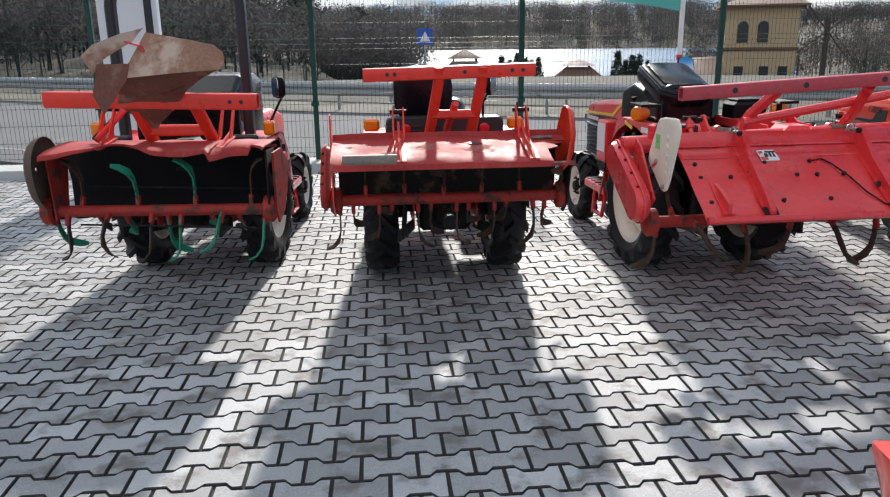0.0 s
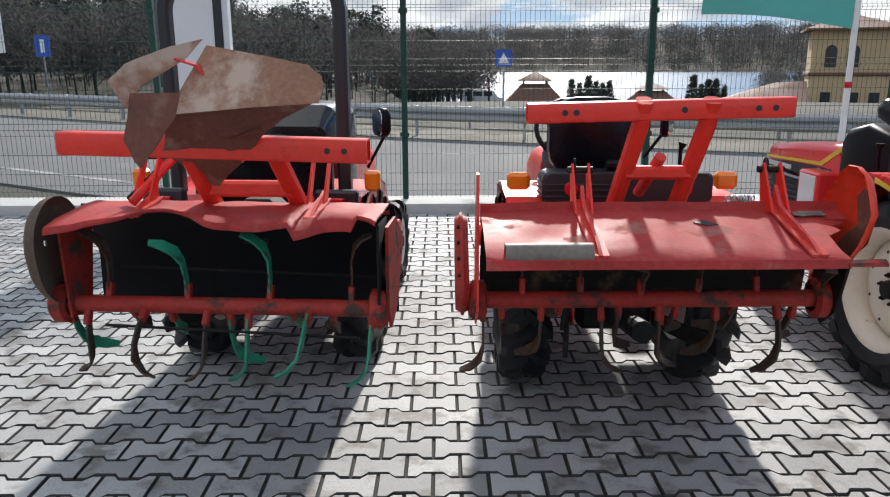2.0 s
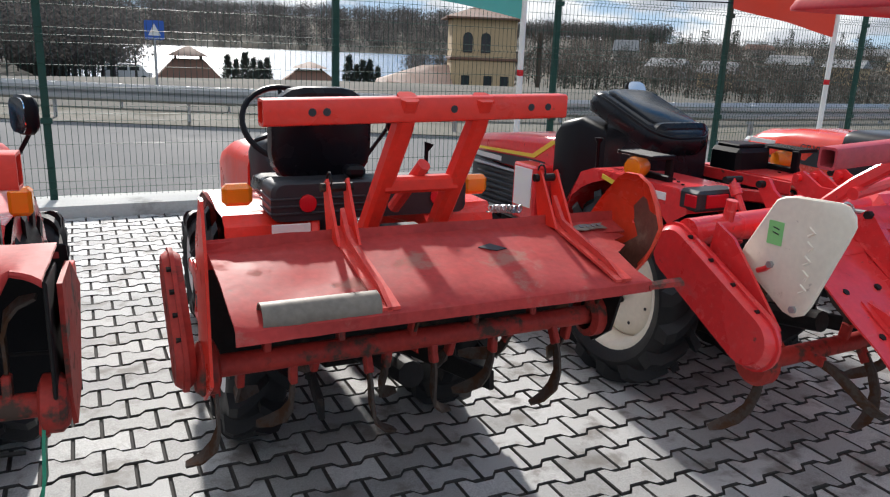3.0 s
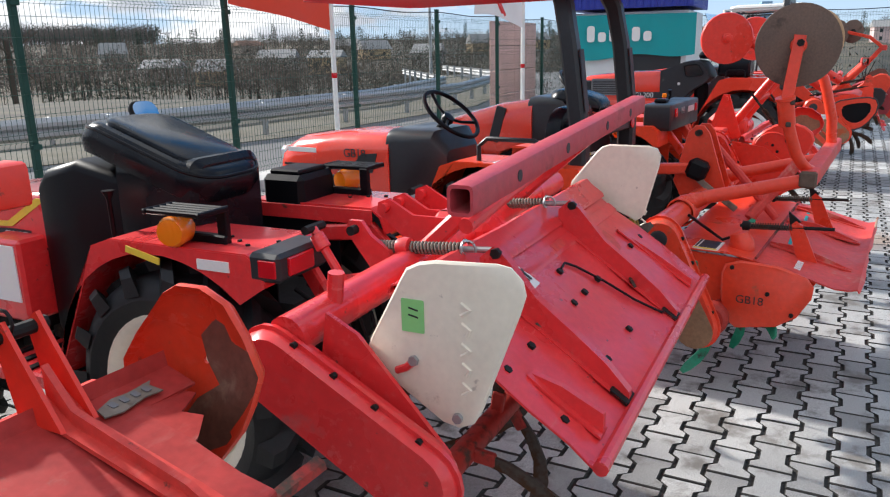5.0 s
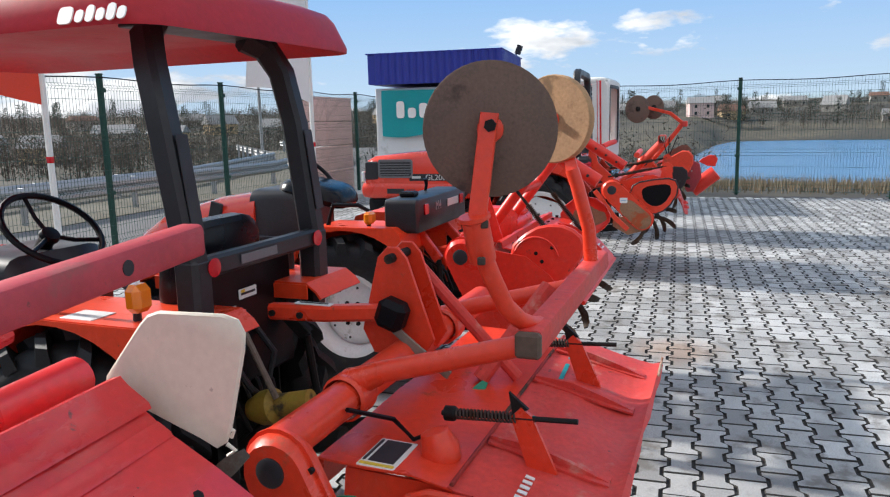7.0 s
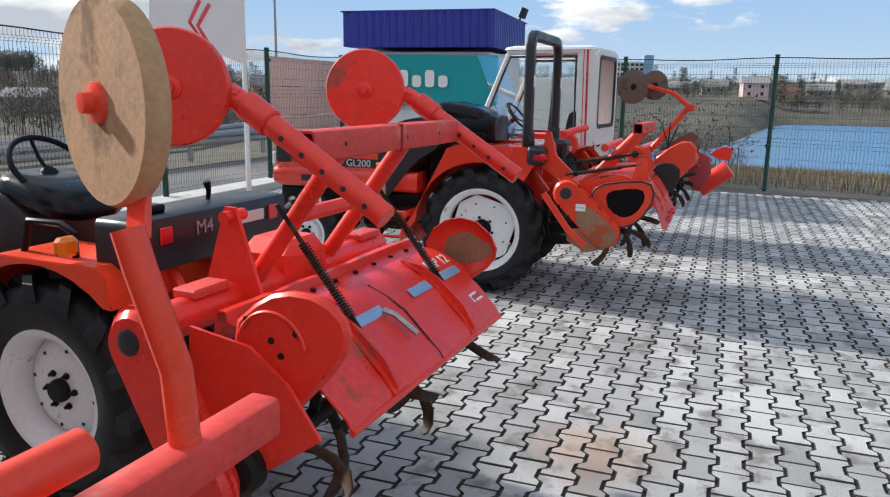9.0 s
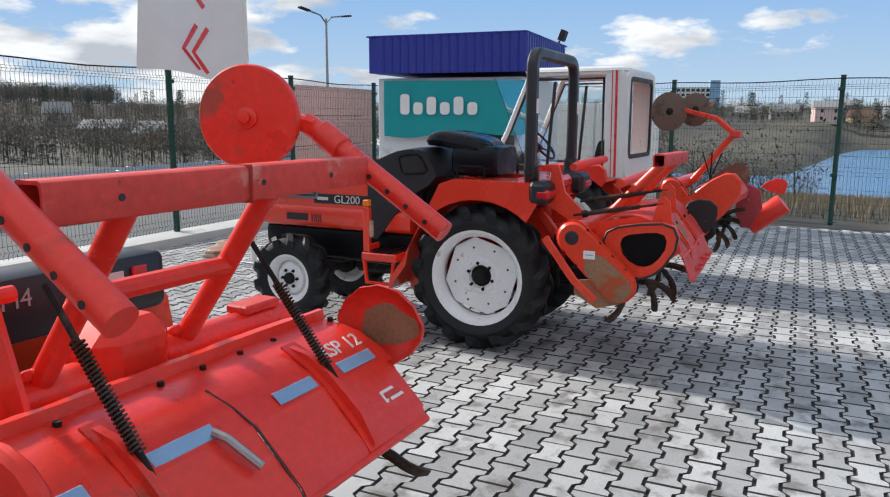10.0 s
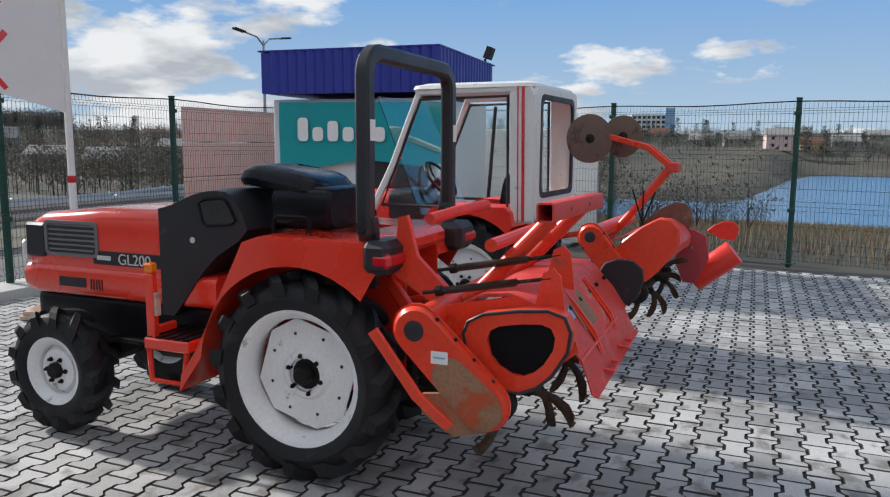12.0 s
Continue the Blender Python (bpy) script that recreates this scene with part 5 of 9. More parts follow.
    for s in (-1, 1):
        part("reflector", made(lathe, (s * 0.30, -0.497, 1.125), (0, -1, 0), [(0.026, 0), (0.03, 0.008), (0, 0.012)], 16), M_REDLENS, t, "round red reflector")
    bm = bmesh.new()
    ring = lambda w, y0, y1, z, r: [(a, (y0 + y1) / 2 + b, z - 0.03) for a, b in rrect(w, y1 - y0, r, 4)]
    y0, y1 = -0.56, 1.15
    loft(bm, [ring(0.90, y0 + 0.10, y1 - 0.10, 1.90, 0.08), ring(1.08, y0 + 0.03, y1 - 0.03, 1.862, 0.10), ring(1.16, y0, y1, 1.845, 0.12), ring(1.165, y0, y1, 1.862, 0.12), ring(1.09, y0 + 0.035, y1 - 0.04, 1.955, 0.11), ring(1.05, y0 + 0.06, y1 - 0.07, 1.985, 0.10), ring(0.94, y0 + 0.12, y1 - 0.16, 2.01, 0.10), ring(0.6, y0 + 0.25, y1 - 0.3, 2.02, 0.08)])
    CANM = pose(-0.579, -0.415, 1.846, 90, 0, -90) @ Matrix.Rotation(radians(-22), 4, "X")
    can = part("canopy", bm, M_CANOPY, t, "faded red moulded plastic canopy")
    part("brand_strip", made(lambda bm: plate(bm, rrect(0.05, 0.05, 0.012, 2), 0.004, CANM @ Matrix.Translation((-0.105, 0, 0)))), M_STICK, can, "plain white emblem shape")
    for k in range(5):
        part("brand_strip", made(lambda bm: plate(bm, rrect(0.028, 0.036 + 0.012 * (k % 2), 0.011, 2), 0.004, CANM @ Matrix.Translation((-0.055 + 0.036 * k, -0.005 + 0.005 * (k % 2), 0)))), M_STICK, can)
    # dark plate makes the underside darker between the posts
    part("canopy_underplate", made(box, (0.04, -0.30, 1.862), (0.62, 0.24, 0.012), (0, 0, 0), 0.005), M_DARK, can, "dark plate under the rear of the canopy")
    part("lift_rod", made(rod, (-0.12, -0.45, 0.885), (-0.10, -0.555, 0.64), 0.011, 8), M_GREYBR, t, "grey steel lift rod")
    part("top_link", made(sweep, [(0, -0.49, 0.915), (0, -0.70, 0.922), (0.03, -0.90, 0.932)], 0.05, 0.055, (1, 0, 0)), M_ORED, t, "orange-red top link arm")
    lamp_sticker(t, "warning_label", (0.0, -0.66, 0.951), (0, 0, 90), (0.14, 0.03), [((0.0, 0.0), (0.11, 0.008), M_FLATBLK)], label="white printed warning label")
    bolts(t, [(-0.028, -0.51, 0.915), (-0.028, -0.62, 0.915)], (-1, 0, 0), 0.012, 0.008)
    hitch(t, R, M_IRON, link=False)
    return t


def tractor_e():
    R = 0.46
    t = base_tractor("tractor", 5.68, 5.42, 5, "orange-red compact tractor with covered seat parked on paving", R=R, W=0.22, T=0.41, rim=0.245, rim_mat=M_RIM, r=0.30, ft=0.36, wb=1.38)
    fender_pair(t, 0.41, 0.22, R, M_ORANGE, 0.97, 0.56, -0.36)
    bonnet(t, [(0.74, 0.54, 0.60, 1.14, 0.12), (1.05, 0.53, 0.60, 1.10, 0.13), (1.5, 0.50, 0.60, 0.98, 0.14), (1.70, 0.44, 0.63, 0.86, 0.12), (1.76, 0.36, 0.66, 0.80, 0.07)], M_GLOSSRED, "sloping orange-red bonnet")
    for s in (-1, 1):
        part("side_grille", made(box, (s * 0.262, 1.05, 0.93), (0.02, 0.09, 0.30), (16, 0, 0), 0.006), M_GREYPL, t, "grey slatted side vent")
        lamp_box(t, "indicator", (s * 0.49, -0.16, 1.03), (0.08, 0.05, 0.07), M_AMBER, "amber plastic indicator lamp", 0.015)
    dash(t, 0.44, 0.78, 0.50, 0.48, 1.16)
    steering(t, (0, 0.46, 1.22), 45, 0.18)
    bm = bmesh.new()
    loft(bm, [[pose(0, 0.42, 1.13, 12) @ Vector((a, b, z - 0.05 * (b / 0.3) ** 2)) for a, b in rrect(0.42 * k, 0.46 * k, 0.14 * k, 6)] for z, k in ((-0.05, 0.7), (-0.035, 0.93), (0.0, 1.0), (0.035, 0.96), (0.06, 0.84), (0.068, 0.6))])
    part("seat", bm, M_VINYL, t, "black vinyl seat tipped forwards")
    step_part(t, 0.41, 0.22, R, M_ORANGE, 0.48, 0.92, 0.42)
    bm = bmesh.new()
    loft(bm, [[(a, -0.32 + y, 1.03 + b) for a, b in rrect(0.86 * k, 0.19 * k, 0.03, 3)] for y, k in ((-0.10, 0.96), (-0.09, 1), (0.09, 1), (0.10, 0.97))])
    cover = part("rear_cover", bm, M_DARK, t, "dark grey plastic rear cover with pale strip")
    part("brand_strip", made(box, (0.16, -0.424, 1.06), (0.20, 0.004, 0.045), (0, 0, 0), 0.001), M_LETTER, cover, "pale brand strip")
    lettering("mark", "M4", 0.075, cover, pose(-0.10, -0.424, 1.06, 90, 0, 0), M_GALV)
    lamp_box(t, "filler_cap", (-0.25, -0.30, 1.14), (0.09, 0.09, 0.03), M_BLACK, "black filler cap")
    for x in (-0.30, 0.32):
        lamp_box(t, "tail_lamp", (x, -0.425, 1.06), (0.06, 0.01, 0.06), M_REDLENS, "red reflector", 0.003)
    part("lever", made(tube, [(0.12, -0.24, 1.05), (0.11, -0.27, 1.16), (0.10, -0.27, 1.20)], [0.008, 0.010, 0.016], 8), M_BLACK, t, "black control lever")
    part("arm_rail", made(tube, [(-0.42, -0.12, 0.97), (-0.42, -0.12, 1.06), (-0.42, -0.06, 1.09), (-0.42, 0.10, 1.09), (-0.42, 0.14, 0.97)], 0.013, 8), M_BLACK, t)
    hitch(t, R, M_ORED)
    return t


def tractor_g():
    R = 0.50
    T = 0.42
    t = base_tractor("tractor", 9.36, 5.46, 8, "orange-red compact tractor with roll bar and white wheels", R=R, W=0.25, T=T, rim=0.325, frim=0.185, rim_mat=M_RIM, r=0.345, fw=0.19, ft=0.43, wb=1.57, square=True, turns=(17, 0), lugs=15)
    fender_pair(t, T, 0.25, R, M_GLOSSRED, 1.16, 0.66, -0.42)
    P = M_GLOSSRED
    bonnet(t, [(0.86, 0.56, 0.80, 1.24, 0.07), (1.4, 0.56, 0.80, 1.23, 0.07), (1.86, 0.55, 0.80, 1.19, 0.08), (1.96, 0.53, 0.82, 1.15, 0.09), (1.99, 0.48, 0.85, 1.10, 0.07)], P, "glossy orange-red bonnet")
    bm = bmesh.new()
    loft(bm, hood_rings(0, [(0.62, 0.58, 0.72, 0.90, 0.04), (1.90, 0.58, 0.72, 0.90, 0.04), (2.02, 0.54, 0.73, 0.89, 0.06), (2.04, 0.48, 0.75, 0.87, 0.05)]))
    part("bumper_band", bm, P, t, "orange-red lower bonnet band")
    bm = bmesh.new()
    loft(bm, hood_rings(0, [(0.62, 0.50, 0.46, 0.73, 0.04), (1.90, 0.50, 0.50, 0.73, 0.04), (1.96, 0.46, 0.55, 0.73, 0.05)]))
    part("engine_cover", bm, M_BLACK, t, "black engine side and sump")
    for s in (-1, 1):
        x = s * 0.283
        bm = bmesh.new()
        plate(bm, rrect(0.40, 0.20, 0.03, 3, 1.62, 1.05), 0.012, side(x), rrect(0.36, 0.165, 0.02, 3, 1.62, 1.05))
        for k in range(6):
            box(bm, (x - s * 0.004, 1.62, 0.985 + 0.028 * k), (0.012, 0.36, 0.011), (0, 25 * s, 0), 0.003)
        part("side_grille", bm, M_DIM, t, "dark grey slatted side grille")
        # black plate stands for the dark depth behind the slats
        part("grille_backing", made(box, (x - s * 0.006, 1.62, 1.05), (0.006, 0.36, 0.165), (0, 0, 0), 0), M_FLATBLK, t)
        part("side_band", made(box, (x, 1.20, 0.955), (0.008, 0.52, 0.075), (0, 0, 0), 0.003), M_GREYPL, t, "dark grey bonnet badge strip")
        lettering("model_number", "GL200", 0.085, t, pose(x + s * 0.007, 1.16, 0.952, 90, 0, 90 * s), M_LETTER)
        part("brand_strip", made(box, (x + s * 0.004, 1.38, 0.955), (0.004, 0.10, 0.025), (0, 0, 0), 0.001), M_LETTER, t)
        # flat black plate and bars paint the dark of a recess and slots
        part("recess_plate", made(box, (s * 0.291, 1.62, 0.805), (0.006, 0.20, 0.055), (0, 0, 0), 0.002), M_FLATBLK, t)
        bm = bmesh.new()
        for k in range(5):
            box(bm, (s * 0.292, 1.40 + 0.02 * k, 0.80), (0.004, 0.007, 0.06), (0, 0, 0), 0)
        part("vent", bm, M_FLATBLK, t)
        part("headlamp", made(box, (s * 0.20, 1.995, 0.96), (0.16, 0.04, 0.12), (0, 0, 12 * s), 0.02), M_CLEAR, t, "clear plastic headlamp")
        part("grille_corner", made(box, (s * 0.262, 1.90, 1.03), (0.05, 0.16, 0.20), (0, 0, 0), 0.02), M_GREYPL, t)
        lamp_box(t, "indicator", (s * 0.48, 0.87, 0.965), (0.05, 0.05, 0.05), M_AMBER, "amber plastic indicator lamp", 0.008)
        # wedge column between bonnet and footplate
        bm = bmesh.new()
        box(bm, (s * 0.48, 0.87, 0.74), (0.05, 0.05, 0.40), bev=0.01)
        box(bm, (s * 0.40, 0.875, 0.60), (0.18, 0.03, 0.12), bev=0.01)
        part("leg_shield", bm, P, t)
        part("shield_reflector", made(box, (s * 0.48, 0.835, 0.78), (0.035, 0.02, 0.12), (0, 0, 0), 0.004), M_RUSTY, t)
        # rear corner lamps
        part("lamp_corner", made(box, (s * 0.43, -0.43, 1.10), (0.24, 0.14, 0.15), (0, 0, 0), 0.03), M_GREYPL, t, "dark grey lamp housing")
        part("tail_lamp", made(box, (s * 0.47, -0.46, 1.09), (0.17, 0.10, 0.07), (0, 0, 0), 0.02), M_REDLENS, t, "red and amber tail lamp")
        part("grab_handle", made(tube, [(s * 0.34, 0.02, 1.16), (s * 0.34, 0.02, 1.22), (s * 0.34, 0.04, 1.24), (s * 0.34, 0.20, 1.24), (s * 0.34, 0.22, 1.22), (s * 0.34, 0.22, 1.16)], 0.010, 8), M_BLACK, t)
    bm = bmesh.new()
    plate(bm, [(0.98, 1.25), (0.93, 1.262), (0.871, 1.28), (0.79, 1.315), (0.72, 1.34), (0.65, 1.354), (0.588, 1.359), (0.53, 1.354), (0.494, 1.335), (0.43, 1.25), (0.395, 1.16), (0.45, 1.10), (0.593, 1.012), (0.67, 0.94), (0.743, 0.856), (0.846, 0.721), (0.90, 0.66), (0.98, 0.66)], 0.60, side(0), bev=0.035)
    dashboard = part("dashboard", bm, M_GREYPL, t, "dark grey rounded plastic dashboard cowl")
    for s in (-1, 1):
        win = [(0.70, 1.285), (0.66, 1.305), (0.555, 1.312), (0.525, 1.295), (0.475, 1.205), (0.50, 1.185), (0.645, 1.170), (0.675, 1.185)]
        part("dash_window", made(lambda bm: plate(bm, win, 0.008, side(s * 0.300))), M_GLOSSBLK, dashboard, "black glossy side window")
        part("window_rim", made(tube, [(s * 0.304, y, z) for y, z in win], 0.008, 6, True), M_BLACK, dashboard)
        part("badge", made(lathe, (s * 0.300, 0.75, 1.09), (s, 0, 0), [(0.0, 0.0), (0.016, 0.0), (0.016, 0.004), (0.0, 0.005)], 14), M_LETTER, dashboard, "small round pale badge")
    bm = bmesh.new()
    box(bm, (0, 0.52, 0.80), (0.30, 0.16, 0.62), bev=0.04)
    part("steering_column", bm, M_BLACK, t, "black steering column housing")
    steering(t, (0, 0.52, 1.24), 40, 0.15)
    # seat tipped forwards with a torn black cover
    bm = bmesh.new()
    loft(bm, [[pose(0, 0.295, 1.405, 9) @ Vector((a * (0.9 if b > 0 else 1.0), b, z - 0.05 * (b / 0.3) ** 2)) for a, b in rrect(0.46 * k, 0.56 * k, 0.14 * k, 6)] for z, k in ((-0.05, 0.7), (-0.035, 0.93), (0.0, 1.0), (0.035, 0.96), (0.06, 0.84), (0.068, 0.6))])
    part("seat", bm, M_VINYL, t, "worn black vinyl seat tipped forwards")
    bm = bmesh.new()
    loft(bm, [[Vector((a, 0.15 + y, 1.27 + b)) for a, b in rrect(0.46 * k, 0.22 * k, 0.06 * k, 4)] for y, k in ((-0.17, 0.88), (-0.15, 0.98), (0.05, 1.0), (0.16, 0.95), (0.18, 0.85))])
    part("backrest", bm, M_VINYL, t, "worn black vinyl seat back")
    step_part(t, T, 0.25, R, P, 0.62, 0.90, 0.55)
    arch_rops(t, -0.36, 1.20, 1.985, 0.487, 0.07, 0.075, 0.0, M_DARK, 0.11)
    for s in (-1, 1):
        bm = bmesh.new()
        sweep(bm, [(s * 0.475, -0.36, 1.27), (s * 0.46, -0.36, 1.20), (s * 0.40, -0.34, 1.08), (s * 0.30, -0.28, 0.95)], 0.06, 0.09, (1, 0, 0))
        rod(bm, (s * 0.54, -0.36, 1.235), (s * 0.40, -0.36, 1.235), 0.024, 12)
        part("roll_bar_foot", bm, M_DARK, t)
        part("post_label", made(box, (s * 0.487, -0.398, 1.65), (0.045, 0.003, 0.09), (0, 0, 0), 0), M_STICK, t, "white printed label")
    part("rear_deck", made(box, (0, -0.30, 1.12), (0.60, 0.26, 0.10), (0, 0, 0), 0.03), P, t)
    hitch(t, R, M_ORED)
    return t


def tractor_h():
    R = 0.52
    t = base_tractor("tractor", 11.78, 5.84, 4, "red compact tractor with a white cab with red stripes", R=R, W=0.26, T=0.46, rim=0.33, rim_mat=M_RIM, r=0.33, ft=0.44, wb=1.5)
    fender_pair(t, 0.46, 0.26, R, M_RED, 1.13, 0.66, -0.40)
    bonnet(t, [(0.80, 0.58, 0.72, 1.20, 0.08), (1.5, 0.56, 0.72, 1.18, 0.08), (1.98, 0.54, 0.74, 1.12, 0.1), (2.04, 0.48, 0.78, 1.06, 0.09)], M_RED)
    dash(t, 0.56, 0.82, 0.56, 0.55, 1.22)
    steering(t, (0, 0.46, 1.30), 50, 0.18)
    seat(t, (0.0, 0.02, 0.88), False)
    step_part(t, 0.46, 0.26, R, M_RED, 0.60, 1.0, 0.5)
    zt, z0 = 2.02, 1.02
    for s in (-1, 1):
        bm = bmesh.new()
        sweep(bm, [(s * 0.50, 0.84, z0 + 0.02), (s * 0.48, 0.64, z0 + 0.42), (s * 0.46, 0.42, zt - 0.04)], 0.045, 0.05, (1, 0, 0))
        part("cab_front_post", bm, M_WHITE, t)
        bm = bmesh.new()
        plate(bm, [(-0.54, z0), (-0.36, z0), (-0.34, zt - 0.05), (-0.50, zt - 0.0), (-0.54, zt - 0.08)], 0.05, side(s * 0.48), bev=0.03)
        rp = part("cab_rear_post", bm, M_WHITE, t, "white cab rear pillar with red stripes")
        for y, w in ((-0.455, 0.022), (-0.415, 0.008)):
            part("stripe", made(box, (s * 0.508, y, 1.52), (0.004, w, 0.98), (-1, 0, 0), 0.0), M_CRIMSON, rp, "red painted stripe")
        part("cab_window", made(lambda bm: plate(bm, [(-0.32, z0 + 0.10), (0.74, z0 + 0.10), (0.60, z0 + 0.42), (0.40, zt - 0.10), (-0.31, zt - 0.09)], 0.006, side(s * 0.47))), M_GLASS, t, "clear cab side glass").visible_shadow = False
        part("window_seal", made(lambda bm: tube(bm, [(s * 0.478, -0.33, z0 + 0.09), (s * 0.478, 0.75, z0 + 0.09), (s * 0.478, 0.61, z0 + 0.43), (s * 0.478, 0.405, zt - 0.085), (s * 0.478, -0.32, zt - 0.075)], 0.014, 6, True)), M_FLATBLK, t, "black rubber window seal")
        part("door_bar", made(sweep, [(s * 0.475, 0.22, z0 + 0.10), (s * 0.470, 0.16, zt - 0.10)], 0.02, 0.03, (1, 0, 0)), M_DARK, t)
        part("cab_roof_rail", made(sweep, [(s * 0.46, 0.44, zt - 0.03), (s * 0.47, -0.48, zt - 0.02)], 0.06, 0.06, (1, 0, 0)), M_WHITE, t)
    bm = bmesh.new()
    loft(bm, [[(a, -0.03 + b, z) for a, b in rrect(1.02 * k, 1.02 * k2, 0.08, 4)] for z, k, k2 in ((zt - 0.02, 0.97, 0.97), (zt - 0.01, 1, 1), (zt + 0.015, 0.98, 0.98), (zt + 0.035, 0.85, 0.85))])
    part("cab_roof", bm, M_WHITE, t, "white moulded cab roof")
    part("windscreen", made(lambda bm: plate(bm, [(-0.45, -0.52), (0.45, -0.52), (0.42, 0.50), (-0.42, 0.50)], 0.006, pose(0, 0.62, 1.51, 66, 0, 0))), M_GLASS, t, "clear sloping windscreen").visible_shadow = False
    bm = bmesh.new()
    ol, hl = rrect(1.0, 0.98, 0.07, 4, 0, 1.52), rrect(0.80, 0.72, 0.06, 4, 0, 1.58)
    plate(bm, ol, 0.05, pose(0, -0.53, 0, 90, 0, 0), hl)
    part("cab_rear_frame", bm, M_WHITE, t, "white cab rear panel with open window")
    bm = bmesh.new()
    plate(bm, rrect(0.84, 0.76, 0.07, 4, 0, 1.58), 0.02, pose(0, -0.55, 0, 90, 0, 0), rrect(0.76, 0.68, 0.06, 4, 0, 1.58))
    part("window_seal", bm, M_FLATBLK, t)
    hitch(t, R, M_ORED)
    return t


tractor_a()
tractor_b()
tractor_c()
tractor_d()
tractor_e()
tractor_g()
tractor_h()


# ---- rotary tillers ----
def tine_mesh(L, hand):
    """A curved flat blade that leaves the shaft along -z and bends sideways."""
    bm = bmesh.new()
    pts = [(0, 0, -0.02), (0, 0.004, -0.35 * L), (0.0, 0.025, -0.62 * L), (hand * 0.012, 0.055, -0.82 * L), (hand * 0.045, 0.085, -0.95 * L), (hand * 0.085, 0.10, -L)]
    rings = []
    for i, p in enumerate(pts):
        p = Vector(p)
        d = (Vector(pts[min(i + 1, 5)]) - Vector(pts[max(i - 1, 0)])).normalized()
        wv = Vector((0, 1, 0.25)).normalized() if i < 3 else Vector((0.3 * hand, 1, 0.5)).normalized()
        u = (wv - d * wv.dot(d)).normalized()
        n = d.cross(u)
        w, t = (0.030, 0.034, 0.038, 0.044, 0.040, 0.022)[i], 0.008
        rings.append([p + u * (w / 2) + n * (t / 2), p + u * (w / 2) - n * (t / 2), p - u * (w / 2) - n * (t / 2), p - u * (w / 2) + n * (t / 2)])
    loft(bm, rings)
    return bm


def rotor(parent, x0, x1, y, z, L=0.24, n=16, paint=None, green=False, seed=1, r=0.032, angles=None):
    rnd = random.Random(seed)
    bm = bmesh.new()
    rod(bm, (x0, y, z), (x1, y, z), r, 14)
    for s, x in ((-1, x0), (1, x1)):
        lathe(bm, (x, y, z), (s, 0, 0), [(0.05, -0.05), (0.075, -0.04), (0.075, 0.0), (0.06, 0.015), (0, 0.02)], 18)
    for k in range(n):
        x = x0 + (x1 - x0) * (k + 0.5) / n
        a = angles[k % len(angles)] if angles else k * 137.5
        box(bm, (x, y + 0.045 * math.sin(radians(a)), z - 0.045 * math.cos(radians(a))), (0.022, 0.035, 0.075), (a, 0, 0), 0.004)
    shaft = part("rotor_shaft", bm, M_WORNSHADERED if paint is not M_IRON else M_IRON, parent, "worn red rotor shaft")
    meshes = {}
    for hand in (-1, 1):
        for m in ([M_TINE, M_GREEN] if green else [M_TINE]):
            meshes[hand, m.name] = finish(tine_mesh(L, hand), "tine", m)
    for k in range(n):
        x = x0 + (x1 - x0) * (k + 0.5) / n
        a = angles[k % len(angles)] if angles else k * 137.5
        m = M_GREEN if green and rnd.random() < 0.7 else M_TINE
        ob = new("tine", meshes[rnd.choice((-1, 1)), m.name])
        ob.parent = parent
        ob.matrix_basis = pose(x, y, z, a + rnd.uniform(-10, 10), 0, 0) @ Matrix.Translation((0, 0, -0.03))
    return shaft


def chain_case(parent, x, p, q, r0, r1, t, paint, hole=True, mud=False):
    bm = bmesh.new()
    plate(bm, capsule(p, q, r0, r1, 9), t, side(x), bev=0.06)
    plate(bm, capsule(p, q, r0 + 0.010, r1 + 0.010, 9), 0.012, side(x))
    c = part("chain_case", bm, paint, parent, "rounded pressed-steel chain case")
    s = -1
    # a black disc paints the dark of the hole in the case
    if hole:
        part("hole_disc", made(lathe, (x - t / 2 + 0.002, p[0], p[1]), (s, 0, 0), [(r0 * 0.44, 0), (r0 * 0.44, 0.006), (r0 * 0.38, 0.008), (0, 0.008)], 20), M_FLATBLK, c, "black disc standing for the dark hole")
    pts = []
    for f in (0.08, 0.35, 0.62, 0.9):
        for k in (-1, 1):
            d = Vector((q[0] - p[0], q[1] - p[1])).normalized()
            nrm = Vector((-d.y, d.x)) * (r0 + 0.002) * k
            pts.append((x - 0.006, p[0] + (q[0] - p[0]) * f + nrm.x, p[1] + (q[1] - p[1]) * f + nrm.y))
    bolts(c, pts, (-1, 0, 0), 0.008, 0.012)
    if mud:
        part("mud", made(lambda bm: plate(bm, capsule((p[0] * 0.45 + q[0] * 0.55, p[1] * 0.45 + q[1] * 0.55 - 0.02), (q[0], q[1] - 0.012), r0 * 0.82, r1 * 0.86, 8), 0.006, side(x - t / 2 - 0.001), bev=0.05)), M_MUD, c, "dried brown mud")
    return c


def rib(parent, x, prof, h, w, paint, base=0.012):
    """An upright rib that follows a hood profile."""
    bm = bmesh.new()
    lo = [(y, z + 0.0) for y, z in prof]
    hi = [(y, z + hh) for (y, z), hh in zip(prof, h)]
    plate(bm, lo + hi[::-1], w, side(x))
    plate(bm, [(y, z + 0.004) for y, z in prof] + [(y, z + base) for y, z in prof[::-1]], w + 0.04, side(x))
    return part("rib", bm, paint, parent)


